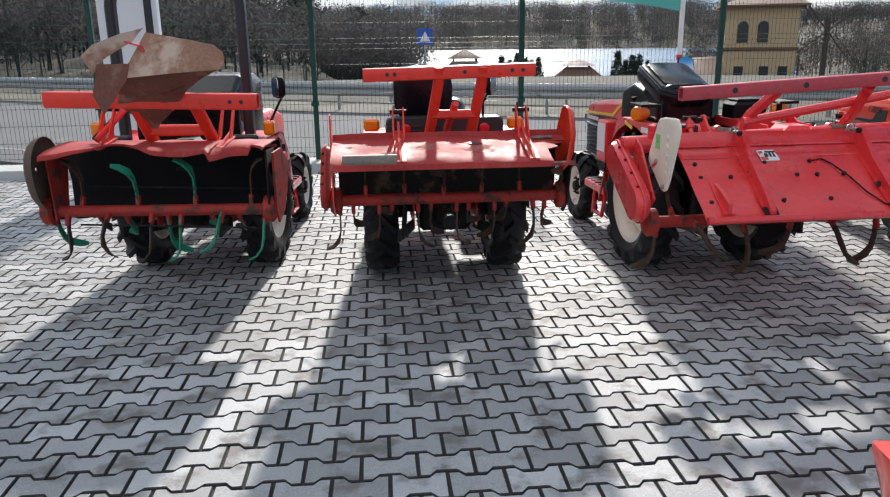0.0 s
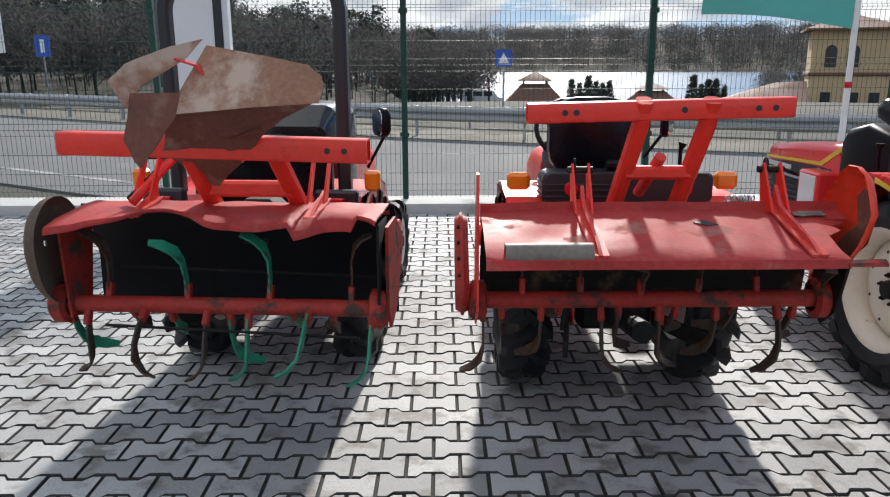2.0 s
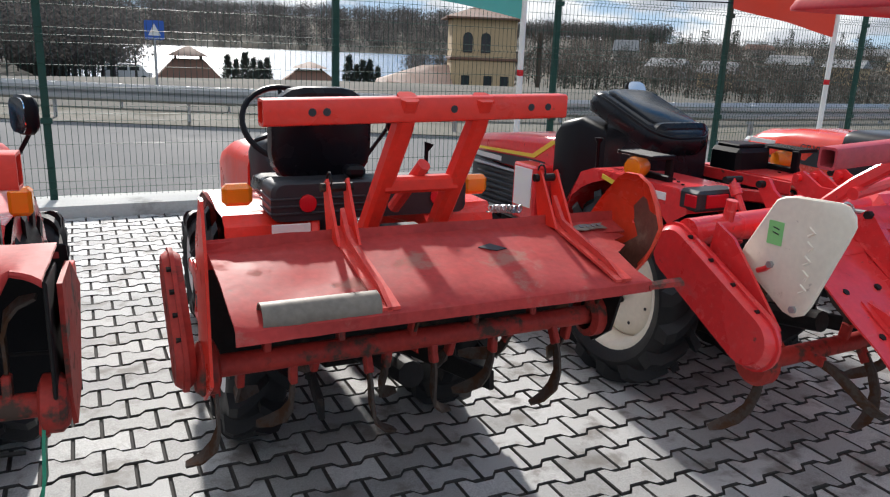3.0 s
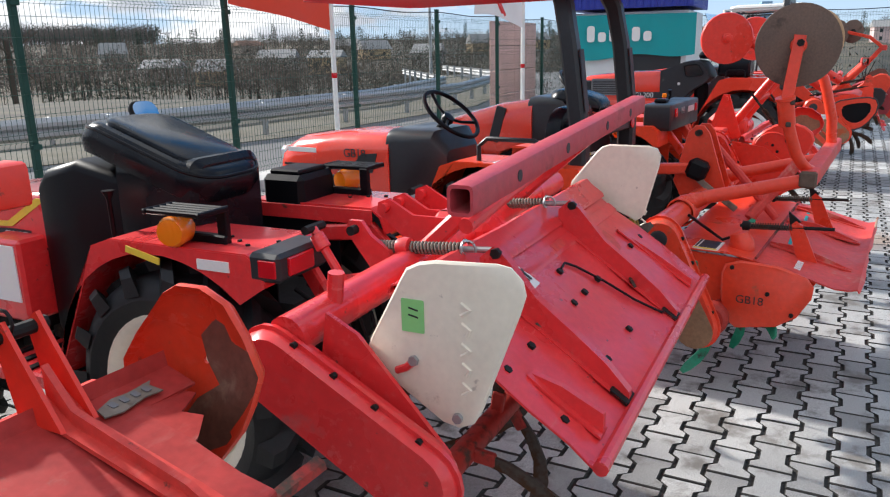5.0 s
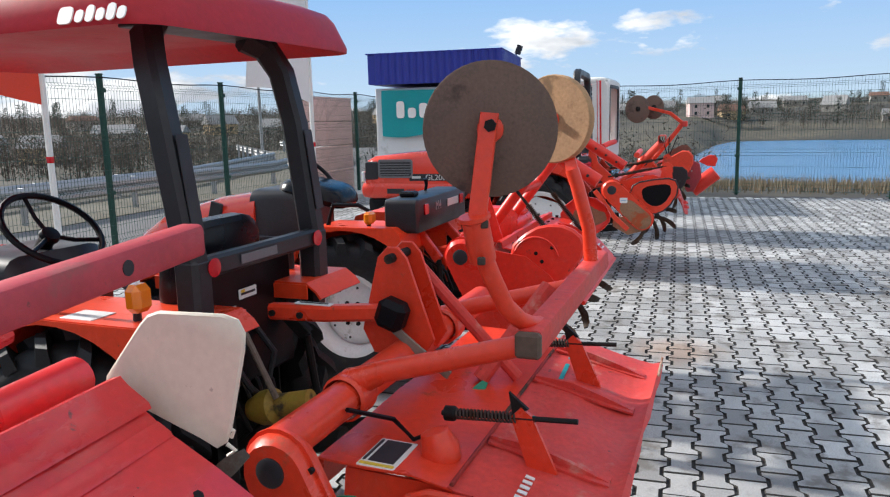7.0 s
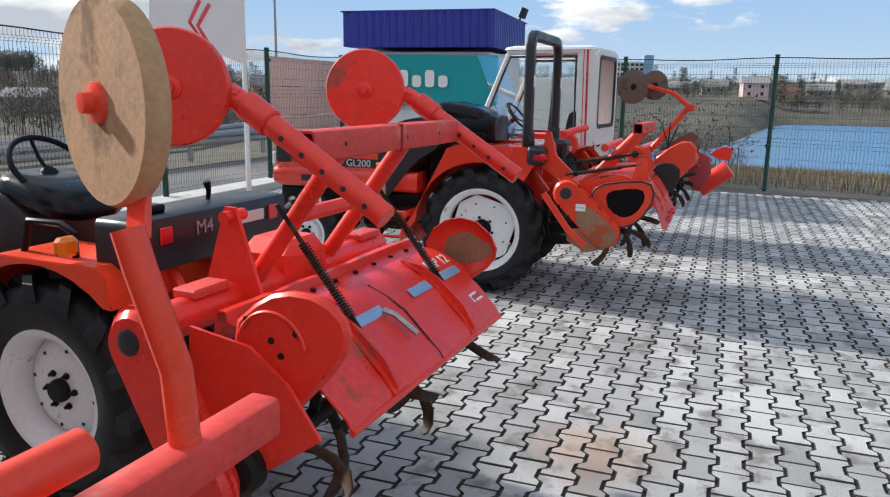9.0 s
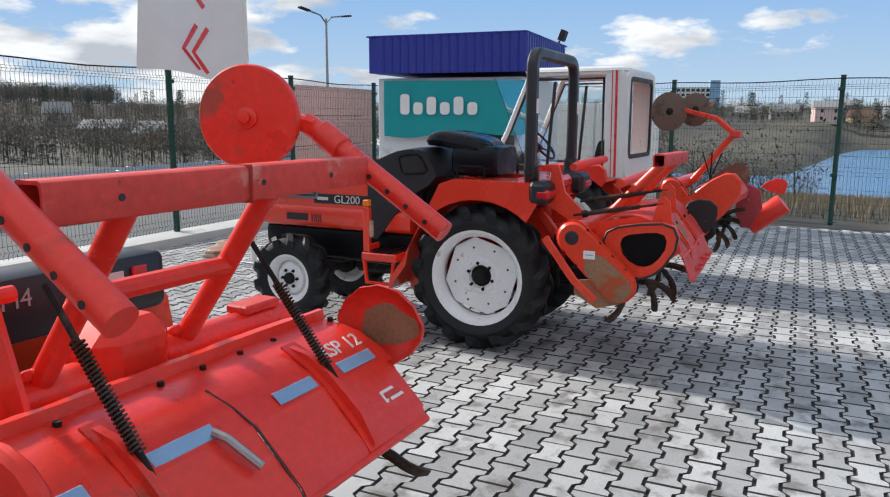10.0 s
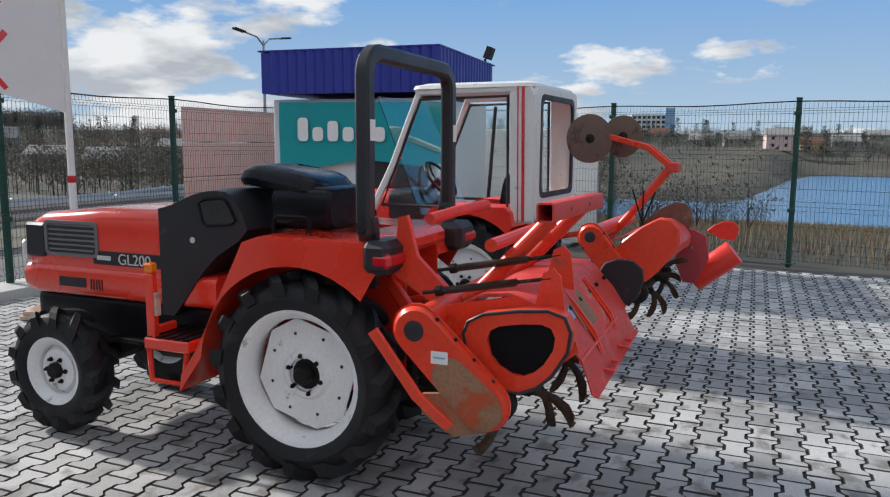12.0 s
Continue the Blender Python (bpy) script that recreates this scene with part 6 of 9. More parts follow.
def spring_rod(parent, a, b, s0, s1, r=0.011, cap=True):
    a, b = Vector(a), Vector(b)
    bm = bmesh.new()
    rod(bm, a, b, 0.008, 8)
    if cap:
        d = (b - a).normalized()
        lathe(bm, a + (b - a) * s0, d, [(0.0, -0.03), (0.022, -0.028), (0.022, 0.0), (0.014, 0.008), (0, 0.01)], 12)
    sr = part("spring_rod", bm, M_IRON, parent, "rusty rod with a coil spring")
    bm = bmesh.new()
    spring(bm, a + (b - a) * s0, a + (b - a) * s1, 0.014, max(6, int((b - a).length * (s1 - s0) / 0.010)), 0.0034)
    part("coil_spring", bm, M_TINE, sr)
    return sr


def marker_disc(parent, c, nrm, r, t, mat, hub_mat, face_mat=None, label=""):
    bm = bmesh.new()
    lathe(bm, c, nrm, [(0, -t / 2), (r * 0.97, -t / 2), (r, -t / 4), (r, t / 4), (r * 0.97, t / 2), (0, t / 2)], 44)
    d = part("marker_disc", bm, mat, parent, label)
    bm = bmesh.new()
    lathe(bm, c, nrm, [(0, t / 2 + 0.03), (0.016, t / 2 + 0.028), (0.018, t / 2 + 0.012), (0.032, t / 2 + 0.008), (0.034, t / 2 - 0.002)], 18)
    part("disc_hub", bm, hub_mat, d)
    return d


def wheel_guard(parent, x, c, r, paint, tilt=0.0, drop=0.10, label="red pressed-steel end guard, rusty inside", out=1, flare=0.05):
    """A shell-like end guard, convex outwards, with a rusty patch."""
    bm = bmesh.new()
    rings = []
    ol = []
    for k in range(24):
        a = math.tau * k / 24
        rr = r * (1.0 + 0.10 * math.sin(a) ** 2)
        ol.append((c[0] + rr * math.cos(a), c[1] + rr * math.sin(a) - (drop if math.sin(a) < -0.3 else 0) * abs(math.sin(a))))
    for f, dx in ((1.0, -flare), (0.97, -flare * 0.4), (0.88, 0.0), (0.5, 0.012), (0.06, 0.014)):
        rings.append([Vector((x + out * dx, c[0] + (y - c[0]) * f, c[1] + (z - c[1]) * f)) for y, z in ol])
    for f, dx in ((0.06, 0.008), (0.5, 0.006), (0.86, -0.006), (0.95, -flare * 0.4 - 0.004), (0.985, -flare)):
        rings.append([Vector((x + out * dx, c[0] + (y - c[0]) * f, c[1] + (z - c[1]) * f)) for y, z in ol])
    loft(bm, rings + [rings[0]], cap=False)
    g = part("end_guard", bm, paint, parent, label, smooth=50)
    return g


def leaf_guard(parent, x, ol, paint, rust, stain=None):
    """A flared leaf-shaped end guard with a rolled rim and a rusty lower half."""
    n = len(ol)
    cy, cz = sum(p[0] for p in ol) / n, sum(p[1] for p in ol) / n

    def ring(f, dx):
        return [Vector((x + dx, cy + (y - cy) * f, cz + (z - cz) * f)) for y, z in ol]
    bm = bmesh.new()
    loft(bm, [ring(1.0, -0.012), ring(1.015, -0.004), ring(1.0, 0.004), ring(0.9, 0.022), ring(0.5, 0.036), ring(0.05, 0.040),
              ring(0.05, 0.034), ring(0.5, 0.030), ring(0.88, 0.016), ring(0.97, -0.004), ring(1.0, -0.012)], cap=False)
    g = part("end_guard", bm, paint, parent, "orange-red flared end guard, rusty inside", smooth=50)
    k = len(rust)
    ry, rz = sum(p[0] for p in rust) / k, sum(p[1] for p in rust) / k
    bm = bmesh.new()

    def patch(f, lift):
        out = []
        for y, z in rust:
            y, z = ry + (y - ry) * f, rz + (z - rz) * f
            d = max(abs(y - cy) / 0.165, abs(z - cz) / 0.175)
            out.append(Vector((x + 0.034 - 0.030 * min(1.0, d) ** 3 - lift, y, z)))
        return out
    loft(bm, [patch(1.0, 0.0), patch(0.96, 0.0035), patch(0.6, 0.0035), patch(0.2, 0.0035)])
    part("rust_patch", bm, stain or M_RUSTSHADE, g, "rust-brown worn patch", smooth=60)
    return g


def tiller_b():
    t = thing("rotary_tiller", pose(0.06, 4.10, 0, 0, 0, 7.5), "red rotary tiller with dented hood raised behind the tractor", "rotary tiller", "raised rotary tillers")
    prof = [(0.10, 0.95), (0.092, 1.02), (0.085, 1.028), (0.078, 1.0), (0.0, 0.981), (-0.10, 0.957), (-0.20, 0.932), (-0.262, 0.917), (-0.27, 0.912), (-0.274, 0.885)]
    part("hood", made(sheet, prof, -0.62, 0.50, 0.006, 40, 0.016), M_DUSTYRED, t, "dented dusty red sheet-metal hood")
    for x in (-0.27, 0.40):
        rib(t, x, [(0.085, 1.028), (0.03, 0.99), (-0.10, 0.96), (-0.20, 0.936), (-0.268, 0.917)], [0.06, 0.035, 0.03, 0.028, 0.012], 0.012, M_FADED)
        for dx in (-0.028, 0.028):
            bm = bmesh.new()
            plate(bm, [(0.02, 1.0), (0.12, 1.0), (0.155, 1.14), (0.125, 1.16), (0.10, 1.12)], 0.008, side(x + dx))
            part("bracket", bm, M_RED, t)
        bm = bmesh.new()
        rod(bm, (x - 0.045, 0.135, 1.135), (x + 0.045, 0.135, 1.135), 0.012, 10)
        tube(bm, arc((x - 0.02, 0.135, 1.155), 0.02, 0, 300, 8), 0.003, 5)
        part("pin", bm, M_IRON, t, "dark clevis pin with ring clip")
    # half-round cover on the hood's rear edge
    bm = bmesh.new()
    sheet(bm, [(-0.235 - 0.034 * math.cos(radians(a)), 0.925 + 0.034 * math.sin(radians(a))) for a in range(-50, 200, 15)], -0.56, -0.29, 0.004, 4)
    part("edge_cover", bm, M_GREYBR, t, "worn brown-grey half-round cover")
    # torn right end of the hood
    bm = bmesh.new()
    plate(bm, [(0.0, 0.085), (0.10, 0.08), (0.085, 0.04), (0.11, 0.0), (0.05, -0.03), (0.07, -0.06), (0.02, -0.10), (0.0, -0.11)], 0.005, pose(0.498, 0.0, 0.976, 14, 5, 0))
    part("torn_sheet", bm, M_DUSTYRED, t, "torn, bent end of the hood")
    part("hood_lip", made(sheet, [(-0.255, 0.908), (-0.270, 0.902), (-0.273, 0.890)], 0.49, 0.61, 0.005, 6, 0.006), M_WORNSHADERED, t, "bent lip of the hood")
    # front wall (black, to paint the dark inside), beam and gearbox under the hood
    part("front_shield", made(sheet, [(0.10, 0.96), (0.20, 0.90), (0.27, 0.78), (0.29, 0.62)], -0.61, 0.63, 0.006, 10, 0.01), M_IRON, t, "black front shield giving the hood its dark inside")
    part("tie_beam", made(rod, (-0.62, 0.34, 0.86), (0.66, 0.34, 0.86), 0.045, 14), M_RED, t)
    rotor(t, -0.64, 0.66, 0.17, 0.65, 0.225, 18, M_WORNSHADERED, False, 2, angles=[-15, 20, 178, 0, 35, 165, -30, 10, 200])
    chain_case(t, -0.68, (0.36, 0.86), (0.17, 0.68), 0.07, 0.075, 0.05, M_WORNSHADERED, False)
    bm = bmesh.new()
    plate(bm, [(0.085, 1.135), (0.06, 1.13), (0.03, 0.98), (0.03, 0.9), (0.02, 0.66), (0.16, 0.56), (0.22, 0.62), (0.18, 1.0)], 0.008, side(-0.63))
    part("side_plate", bm, M_RED, t)
    bm = bmesh.new()
    plate(bm, [(0.26, 0.88), (0.0, 0.90), (0.08, 0.62), (0.17, 0.55), (0.26, 0.62)], 0.010, side(0.66))
    part("side_plate", bm, M_IRON, t)
    leaf_guard(t, 0.62, [(0.15, 0.84), (0.185, 0.92), (0.180, 1.00), (0.135, 1.058), (0.09, 1.105), (0.055, 1.143), (0.02, 1.162), (-0.035, 1.164), (-0.085, 1.142), (-0.12, 1.09), (-0.148, 1.025), (-0.125, 0.965), (-0.095, 0.91), (-0.04, 0.845), (0.04, 0.81)],
               M_ORED, [(0.02, 1.06), (-0.03, 1.105), (-0.075, 1.118), (-0.108, 1.08), (-0.135, 1.022), (-0.112, 0.965), (-0.085, 0.915), (-0.035, 0.86), (0.04, 0.83), (0.10, 0.86), (0.045, 0.93), (-0.015, 0.965), (0.01, 1.01)])
    frame_bar(t, -0.45, 0.49, 0.22, 1.325, 1.345, 0.072, M_RED, (-0.32, -0.28, 0.10, 0.20, 0.36, 0.42))
    for x, xb in ((-0.04, -0.10), (0.20, 0.14)):
        part("upright", made(sweep, [(x, 0.20, 1.37), (x, 0.24, 1.28), (xb, 0.40, 0.90)], 0.055, 0.06, (1, 0, 0)), M_RED, t)
    part("cross_tie", made(sweep, [(-0.07, 0.31, 1.10), (0.17, 0.31, 1.10)], 0.05, 0.05, (0, 1, 0)), M_RED, t)
    part("gearbox", made(box, (0.03, 0.36, 0.84), (0.22, 0.24, 0.22), (0, 0, 0), 0.05), M_IRON, t)
    part("tie_link", made(rod, (0.06, 0.30, 1.16), (0.02, 0.44, 1.0), 0.022), M_FADED, t)
    bm = bmesh.new()
    for dx in (0.0, 0.05):
        spring(bm, (0.36 + dx * 0.4, 0.42, 0.98), (0.40 + dx * 0.4, 0.30, 1.0), 0.012, 8)
    part("coil_spring", bm, M_STEEL, t)
    # torn hole and creases in the hood
    bm = bmesh.new()
    plate(bm, [(-0.03, 0), (0.005, 0.022), (0.05, -0.004), (0.02, -0.018)], 0.002, pose(0.115, -0.03, 0.9785, 14, 0, -20))
    part("tear", bm, M_FLATBLK, t, "dark tear in the sheet metal")
    bm = bmesh.new()
    plate(bm, [(-0.06, -0.012), (-0.03, -0.02), (0.02, -0.014), (0.055, -0.02), (0.05, 0.006), (0.062, 0.016), (0.01, 0.014), (-0.02, 0.02), (-0.055, 0.01)], 0.003, pose(0.50, 0.035, 0.996, 14, 0, 4))
    st = part("sticker", bm, M_GREYBR, t, "torn dirty remains of a sticker")
    for k in range(4):
        part("print_bar", made(lambda bm: plate(bm, rrect(0.012, 0.016, 0.002, 1), 0.002, pose(0.47 + 0.022 * k, 0.036, 0.999, 14, 0, 4))), M_DIM, st)
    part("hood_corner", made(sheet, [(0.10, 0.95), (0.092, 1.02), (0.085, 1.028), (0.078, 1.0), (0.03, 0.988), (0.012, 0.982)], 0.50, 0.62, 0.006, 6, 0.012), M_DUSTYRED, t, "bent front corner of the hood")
    return t


def frame_bar(parent, x0, x1, y, z0, z1, s, paint, holes=(), open_end=True, face=-1, hr=0.011):
    """A hollow square tube with open ends and drilled holes."""
    bm = bmesh.new()
    rings = []
    for x, z in ((x0, z0), (x1, z1)):
        outer = [bm.verts.new((x, y + a * 0.45, z + b * 0.5)) for a, b in rrect(s, s, 0.012, 2)]
        inner = [bm.verts.new((x, y + a * 0.45, z + b * 0.5)) for a, b in rrect(s - 0.016, s - 0.016, 0.008, 2)]
        rings.append((outer, inner))
    rings = [([v for v in o], [v for v in i]) for o, i in rings]
    for o, i in rings:
        for v in o + i:
            v.co = Vector((v.co.x, y + (v.co.y - y) * 2, (z0 if abs(v.co.x - x0) < 1e-6 else z1) + (v.co.z - (z0 if abs(v.co.x - x0) < 1e-6 else z1)) * 2))
    (o0, i0), (o1, i1) = rings
    n = len(o0)
    for k in range(n):
        j = (k + 1) % n
        bm.faces.new((o0[k], o0[j], o1[j], o1[k]))
        bm.faces.new((i0[j], i0[k], i1[k], i1[j]))
        bm.faces.new((o0[j], o0[k], i0[k], i0[j]))
        bm.faces.new((o1[k], o1[j], i1[j], i1[k]))
    part("tool_bar", bm, paint, parent, "red square steel tool bar with open ends")
    for x in holes:
        z = z0 + (z1 - z0) * (x - x0) / (x1 - x0)
        part("drill_hole", made(rod, (x, y + face * (s * 0.45 + 0.0015), z), (x, y + face * s * 0.40, z), hr, 14), M_FLATBLK, parent)


def tiller_a():
    t = thing("rotary_tiller", pose(-1.5, 4.05, 0, 0, 0, 3), "red rotary tiller with torn hood and green tines", "rotary tiller", "raised rotary tillers")
    # hood with a torn, wavy rear edge
    bm = bmesh.new()
    nx = 48
    rows = []
    for j in range(nx + 1):
        x = -0.58 + 1.16 * j / nx
        edge = -0.02 - 0.05 * math.sin(x * 9 + 0.6) - 0.05 * max(0, math.sin(x * 19 + 2.2)) + 0.05 * math.cos(x * 5)
        drop = 0.025 * math.sin(x * 9 + 0.6) + (0.05 if 0.28 < x < 0.5 else 0)
        pr = [(0.26, 0.94), (0.25, 0.980), (0.16, 0.979), (0.08, 0.977), (edge * 0.5 + 0.02, 0.974 - drop * 0.3), (edge, 0.968 - drop * 0.7), (edge - 0.010, 0.955 - drop)]
        rows.append([(x, y, z + 0.006 * noise.noise(Vector((x * 9, y * 9, 1)))) for y, z in pr])
    for off in (0, -0.006):
        V = [[bm.verts.new((x, y, z + off)) for x, y, z in r] for r in rows]
        for A, B in zip(V, V[1:]):
            for i in range(len(A) - 1):
                bm.faces.new((A[i], B[i], B[i + 1], A[i + 1]))
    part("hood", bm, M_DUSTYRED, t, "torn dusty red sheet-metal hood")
    # black wall colours in the dark interior below the hood
    part("front_shield", made(sheet, [(0.24, 0.97), (0.30, 0.88), (0.33, 0.74), (0.33, 0.52)], -0.64, 0.60, 0.006, 8, 0.01), M_BLACK, t, "black front shield giving the hood its dark inside")
    for x in (-0.33, 0.33):
        rib(t, x, [(0.25, 0.986), (0.12, 0.970), (0.02, 0.955)], [0.04, 0.03, 0.01], 0.012, M_FADED)
        for dx in (-0.03, 0.03):
            part("bracket", made(lambda bm: plate(bm, [(0.10, 1.0), (0.16, 1.0), (0.26, 1.16), (0.235, 1.175)], 0.008, side(x + dx))), M_RED, t)
        part("pin", made(rod, (x - 0.05, 0.245, 1.155), (x + 0.05, 0.245, 1.155), 0.012), M_IRON, t)
    # rotor and side plates darkened in colour for the shade under the hood
    rotor(t, -0.66, 0.58, 0.05, 0.62, 0.235, 16, M_WORNSHADERED, True, 5, angles=[10, -22, 158, 42, -62, 28, 172, -40])
    bm = bmesh.new()
    rod(bm, (-0.5, 0.16, 0.74), (0.56, 0.16, 0.71), 0.006, 6)
    rod(bm, (-0.45, -0.02, 0.56), (0.5, -0.02, 0.53), 0.006, 6)
    part("tie_rod", bm, M_IRON, t)
    wheel_guard(t, -0.66, (0.02, 0.86), 0.16, M_BROWN, drop=0.05, out=-1, label="rust-brown dished end guard")
    part("side_plate", made(lambda bm: plate(bm, [(0.24, 0.93), (0.04, 0.93), (0.04, 0.62), (0.10, 0.53), (0.25, 0.57), (0.46, 0.80)], 0.012, side(0.60))), M_WORNSHADERED, t)
    part("inner_plate", made(lambda bm: plate(bm, [(0.20, 0.94), (-0.01, 0.95), (-0.02, 0.66), (0.06, 0.58), (0.2, 0.62)], 0.010, side(0.575), bev=0.03)), M_IRON, t)
    part("side_plate", made(lambda bm: plate(bm, [(0.22, 0.95), (-0.02, 0.93), (0.0, 0.58), (0.14, 0.56)], 0.010, side(-0.59))), M_WORNSHADERED, t)
    frame_bar(t, -0.58, 0.54, 0.06, 1.225, 1.20, 0.085, M_RED, (0.40, 0.46))
    for x, xb in ((-0.13, -0.10), (0.19, 0.24)):
        part("upright", made(sweep, [(x, 0.06, 1.22), (xb, 0.28, 0.93)], 0.06, 0.055, (1, 0, 0)), M_RED, t)
    part("cross_tie", made(sweep, [(-0.11, 0.20, 1.04), (0.22, 0.20, 1.04)], 0.05, 0.06, (0, 1, 0)), M_RED, t)
    part("tie_beam", made(rod, (-0.6, 0.40, 0.84), (0.6, 0.40, 0.84), 0.045, 12), M_RED, t)
    part("gearbox", made(box, (0.03, 0.42, 0.86), (0.20, 0.22, 0.22), (0, 0, 0), 0.05), M_IRON, t)
    part("strut", made(rod, (-0.36, 0.10, 1.0), (-0.24, 0.34, 1.19), 0.018), M_RED, t)
    part("strut", made(rod, (-0.40, 0.16, 1.0), (-0.28, 0.36, 1.16), 0.015), M_IRON, t)
    return t


def crumpled_cover():
    """A bent, rusty sheet-metal guard that hangs on the tool bar."""
    g = thing("crumpled_guard", pose(-1.42, 4.0, 0.02), "crumpled rusty red sheet-metal guard hanging on the tool bar", "scrap guard")

    def crumple(name, ol, ydepth, label, material=M_RUSTY):
        bm = bmesh.new()
        n = len(ol)
        cx, cz = sum(p[0] for p in ol) / n, sum(p[1] for p in ol) / n
        rings = []
        for f in (1.0, 0.8, 0.55, 0.3, 0.1, 0.005):
            ring = []
            for k in range(n * 4):
                a, b = ol[k // 4], ol[(k // 4 + 1) % n]
                u = (k % 4) / 4
                x, z = a[0] + (b[0] - a[0]) * u, a[1] + (b[1] - a[1]) * u
                x, z = cx + (x - cx) * f, cz + (z - cz) * f
                y = ydepth(x, z) + 0.05 * abs(noise.noise(Vector((x * 4.5 + 3, z * 6, 8)))) + 0.022 * noise.noise(Vector((x * 7, z * 7, 4))) + 0.012 * noise.noise(Vector((x * 16, z * 16, 2)))
                ring.append(Vector((x, y, z)))
            rings.append(ring)
        back = [[v + Vector((0, 0.005, 0)) for v in r] for r in rings[::-1]]
        loft(bm, rings + back)
        return part(name, bm, material, g, label, smooth=60)

    crumple("main_sheet", [(-0.07, 1.54), (0.14, 1.505), (0.30, 1.475), (0.35, 1.44), (0.36, 1.40), (0.34, 1.355), (0.10, 1.34), (-0.18, 1.315), (-0.12, 1.43)],
            lambda x, z: 0.55 * max(0.0, z - 1.33 - 0.10 * x) - 0.085, "large bent beige-rusty sheet")
    # lower fold darker in colour: redder rust plus its shaded underside
    crumple("lower_sheet", [(-0.19, 1.325), (0.10, 1.345), (0.33, 1.358), (0.20, 1.30), (0.12, 1.25), (0.01, 1.15), (-0.17, 1.01), (-0.24, 1.12), (-0.27, 1.18)],
            lambda x, z: 0.95 * max(0.0, 1.345 + 0.04 * x - z) - 0.08, "folded-under rust-red sheet, darkened for its shaded side", M_RUSTSHADE)
    crumple("upper_sheet", [(-0.33, 1.43), (-0.28, 1.48), (-0.16, 1.535), (-0.07, 1.56), (-0.12, 1.50), (-0.24, 1.41), (-0.29, 1.34)], lambda x, z: -0.15 + 0.6 * (x + 0.33), "curled rusty strip")
    crumple("torn_panel", [(-0.24, 1.39), (-0.10, 1.39), (-0.12, 1.31), (-0.23, 1.15), (-0.28, 1.24)], lambda x, z: -0.16 + 0.3 * (x + 0.2), "flat torn rusty flap", M_RUSTSHADE)
    part("strap", made(sweep, [(-0.20, -0.02, 1.51), (-0.08, -0.02, 1.475), (0.02, 0.06, 1.30), (0.0, 0.12, 1.14)], 0.025, 0.008, (0, 1, 0)), M_CRIMSON, g)


def tiller_c():
    P = M_CRIMSON
    t = thing("rotary_tiller", pose(2.0, 4.12, 0, 0, 0, 9), "crimson rotary tiller with cream end plates, raised", "rotary tiller", "raised rotary tillers")
    prof = [(0.205, 0.92), (0.20, 0.985), (0.18, 0.992), (0.165, 0.968), (0.10, 0.925), (0.085, 0.908), (-0.04, 0.822), (-0.14, 0.752), (-0.23, 0.688), (-0.285, 0.65), (-0.305, 0.645)]
    part("hood", made(sheet, prof, -0.74, 0.80, 0.006, 40, 0.012), P, t, "crimson pressed-steel hood with bolts")
    part("hood_edge", made(rod, (-0.74, -0.305, 0.645), (0.80, -0.305, 0.645), 0.018, 10), P, t)
    line = [(0.125, 0.942), (0.085, 0.912), (0.05, 0.888), (-0.04, 0.824), (-0.14, 0.754), (-0.23, 0.690), (-0.29, 0.652)]
    for x in (-0.40, 0.27):
        rib(t, x, line, [0.055, 0.12, 0.115, 0.075, 0.068, 0.058, 0.03], 0.030, P, 0.008)
        part("rib_foot", made(box, (x, -0.268, 0.672), (0.07, 0.06, 0.012), (36, 0, 0), 0.003), M_IRON, t)
        bm = bmesh.new()
        rod(bm, (x - 0.012, 0.075, 1.015), (x - 0.03, 0.075, 1.015), 0.015, 6)
        part("pivot_bolt", bm, M_IRON, t)
        sr = part("spring_rod", made(rod, (x, 0.50, 0.99), (x, 0.08, 1.018), 0.009, 10), M_STEEL, t, "worn steel rod")
        bm = bmesh.new()
        spring(bm, (x, 0.475, 0.992), (x, 0.385, 0.998), 0.016, 9, 0.004)
        spring(bm, (x, 0.345, 1.000), (x, 0.19, 1.011), 0.016, 14, 0.004)
        part("coil_spring", bm, M_GREYBR, sr, "rusty steel coil spring")
        part("spring_seat", made(lathe, (x, 0.365, 0.999), (0, 1, -0.07), [(0.0, -0.02), (0.026, -0.018), (0.030, 0.0), (0.026, 0.018), (0, 0.02)], 14), P, sr)
        bm = bmesh.new()
        tube(bm, arc((x, 0.175, 1.012), 0.026, 20, 330, 9, "xz"), 0.004, 5)
        tube(bm, arc((x - 0.01, 0.16, 1.016), 0.022, -60, 200, 8, "yz"), 0.004, 5)
        part("clip", bm, M_STEEL, sr, "bright spring clip")
    rib(t, -0.62, [(-0.10, 0.782), (-0.18, 0.725), (-0.28, 0.66)], [0.01, 0.045, 0.06], 0.02, P)
    rib(t, 0.62, [(0.0, 0.852), (-0.10, 0.782), (-0.18, 0.725), (-0.28, 0.66)], [0.005, 0.02, 0.03, 0.03], 0.02, P)
    pts = []
    for x in (-0.68, -0.52, -0.30, -0.16, -0.05, 0.10, 0.40, 0.55, 0.70):
        for y in (0.02, -0.06, -0.20):
            if (int(abs(x) * 100) + int(abs(y) * 100)) % 3:
                pts.append((x, y, 0.968 + (y - 0.165) * 0.707))
    bolts(t, pts, (0, -0.588, 0.809), 0.012, 0.010)
    part("hood_band", made(sheet, [(0.212, 0.985), (0.205, 1.004), (0.185, 1.010), (0.165, 0.990), (0.118, 0.957), (0.112, 0.944)], -0.745, 0.805, 0.005, 24, 0.005), P, t, "raised front band of the hood")
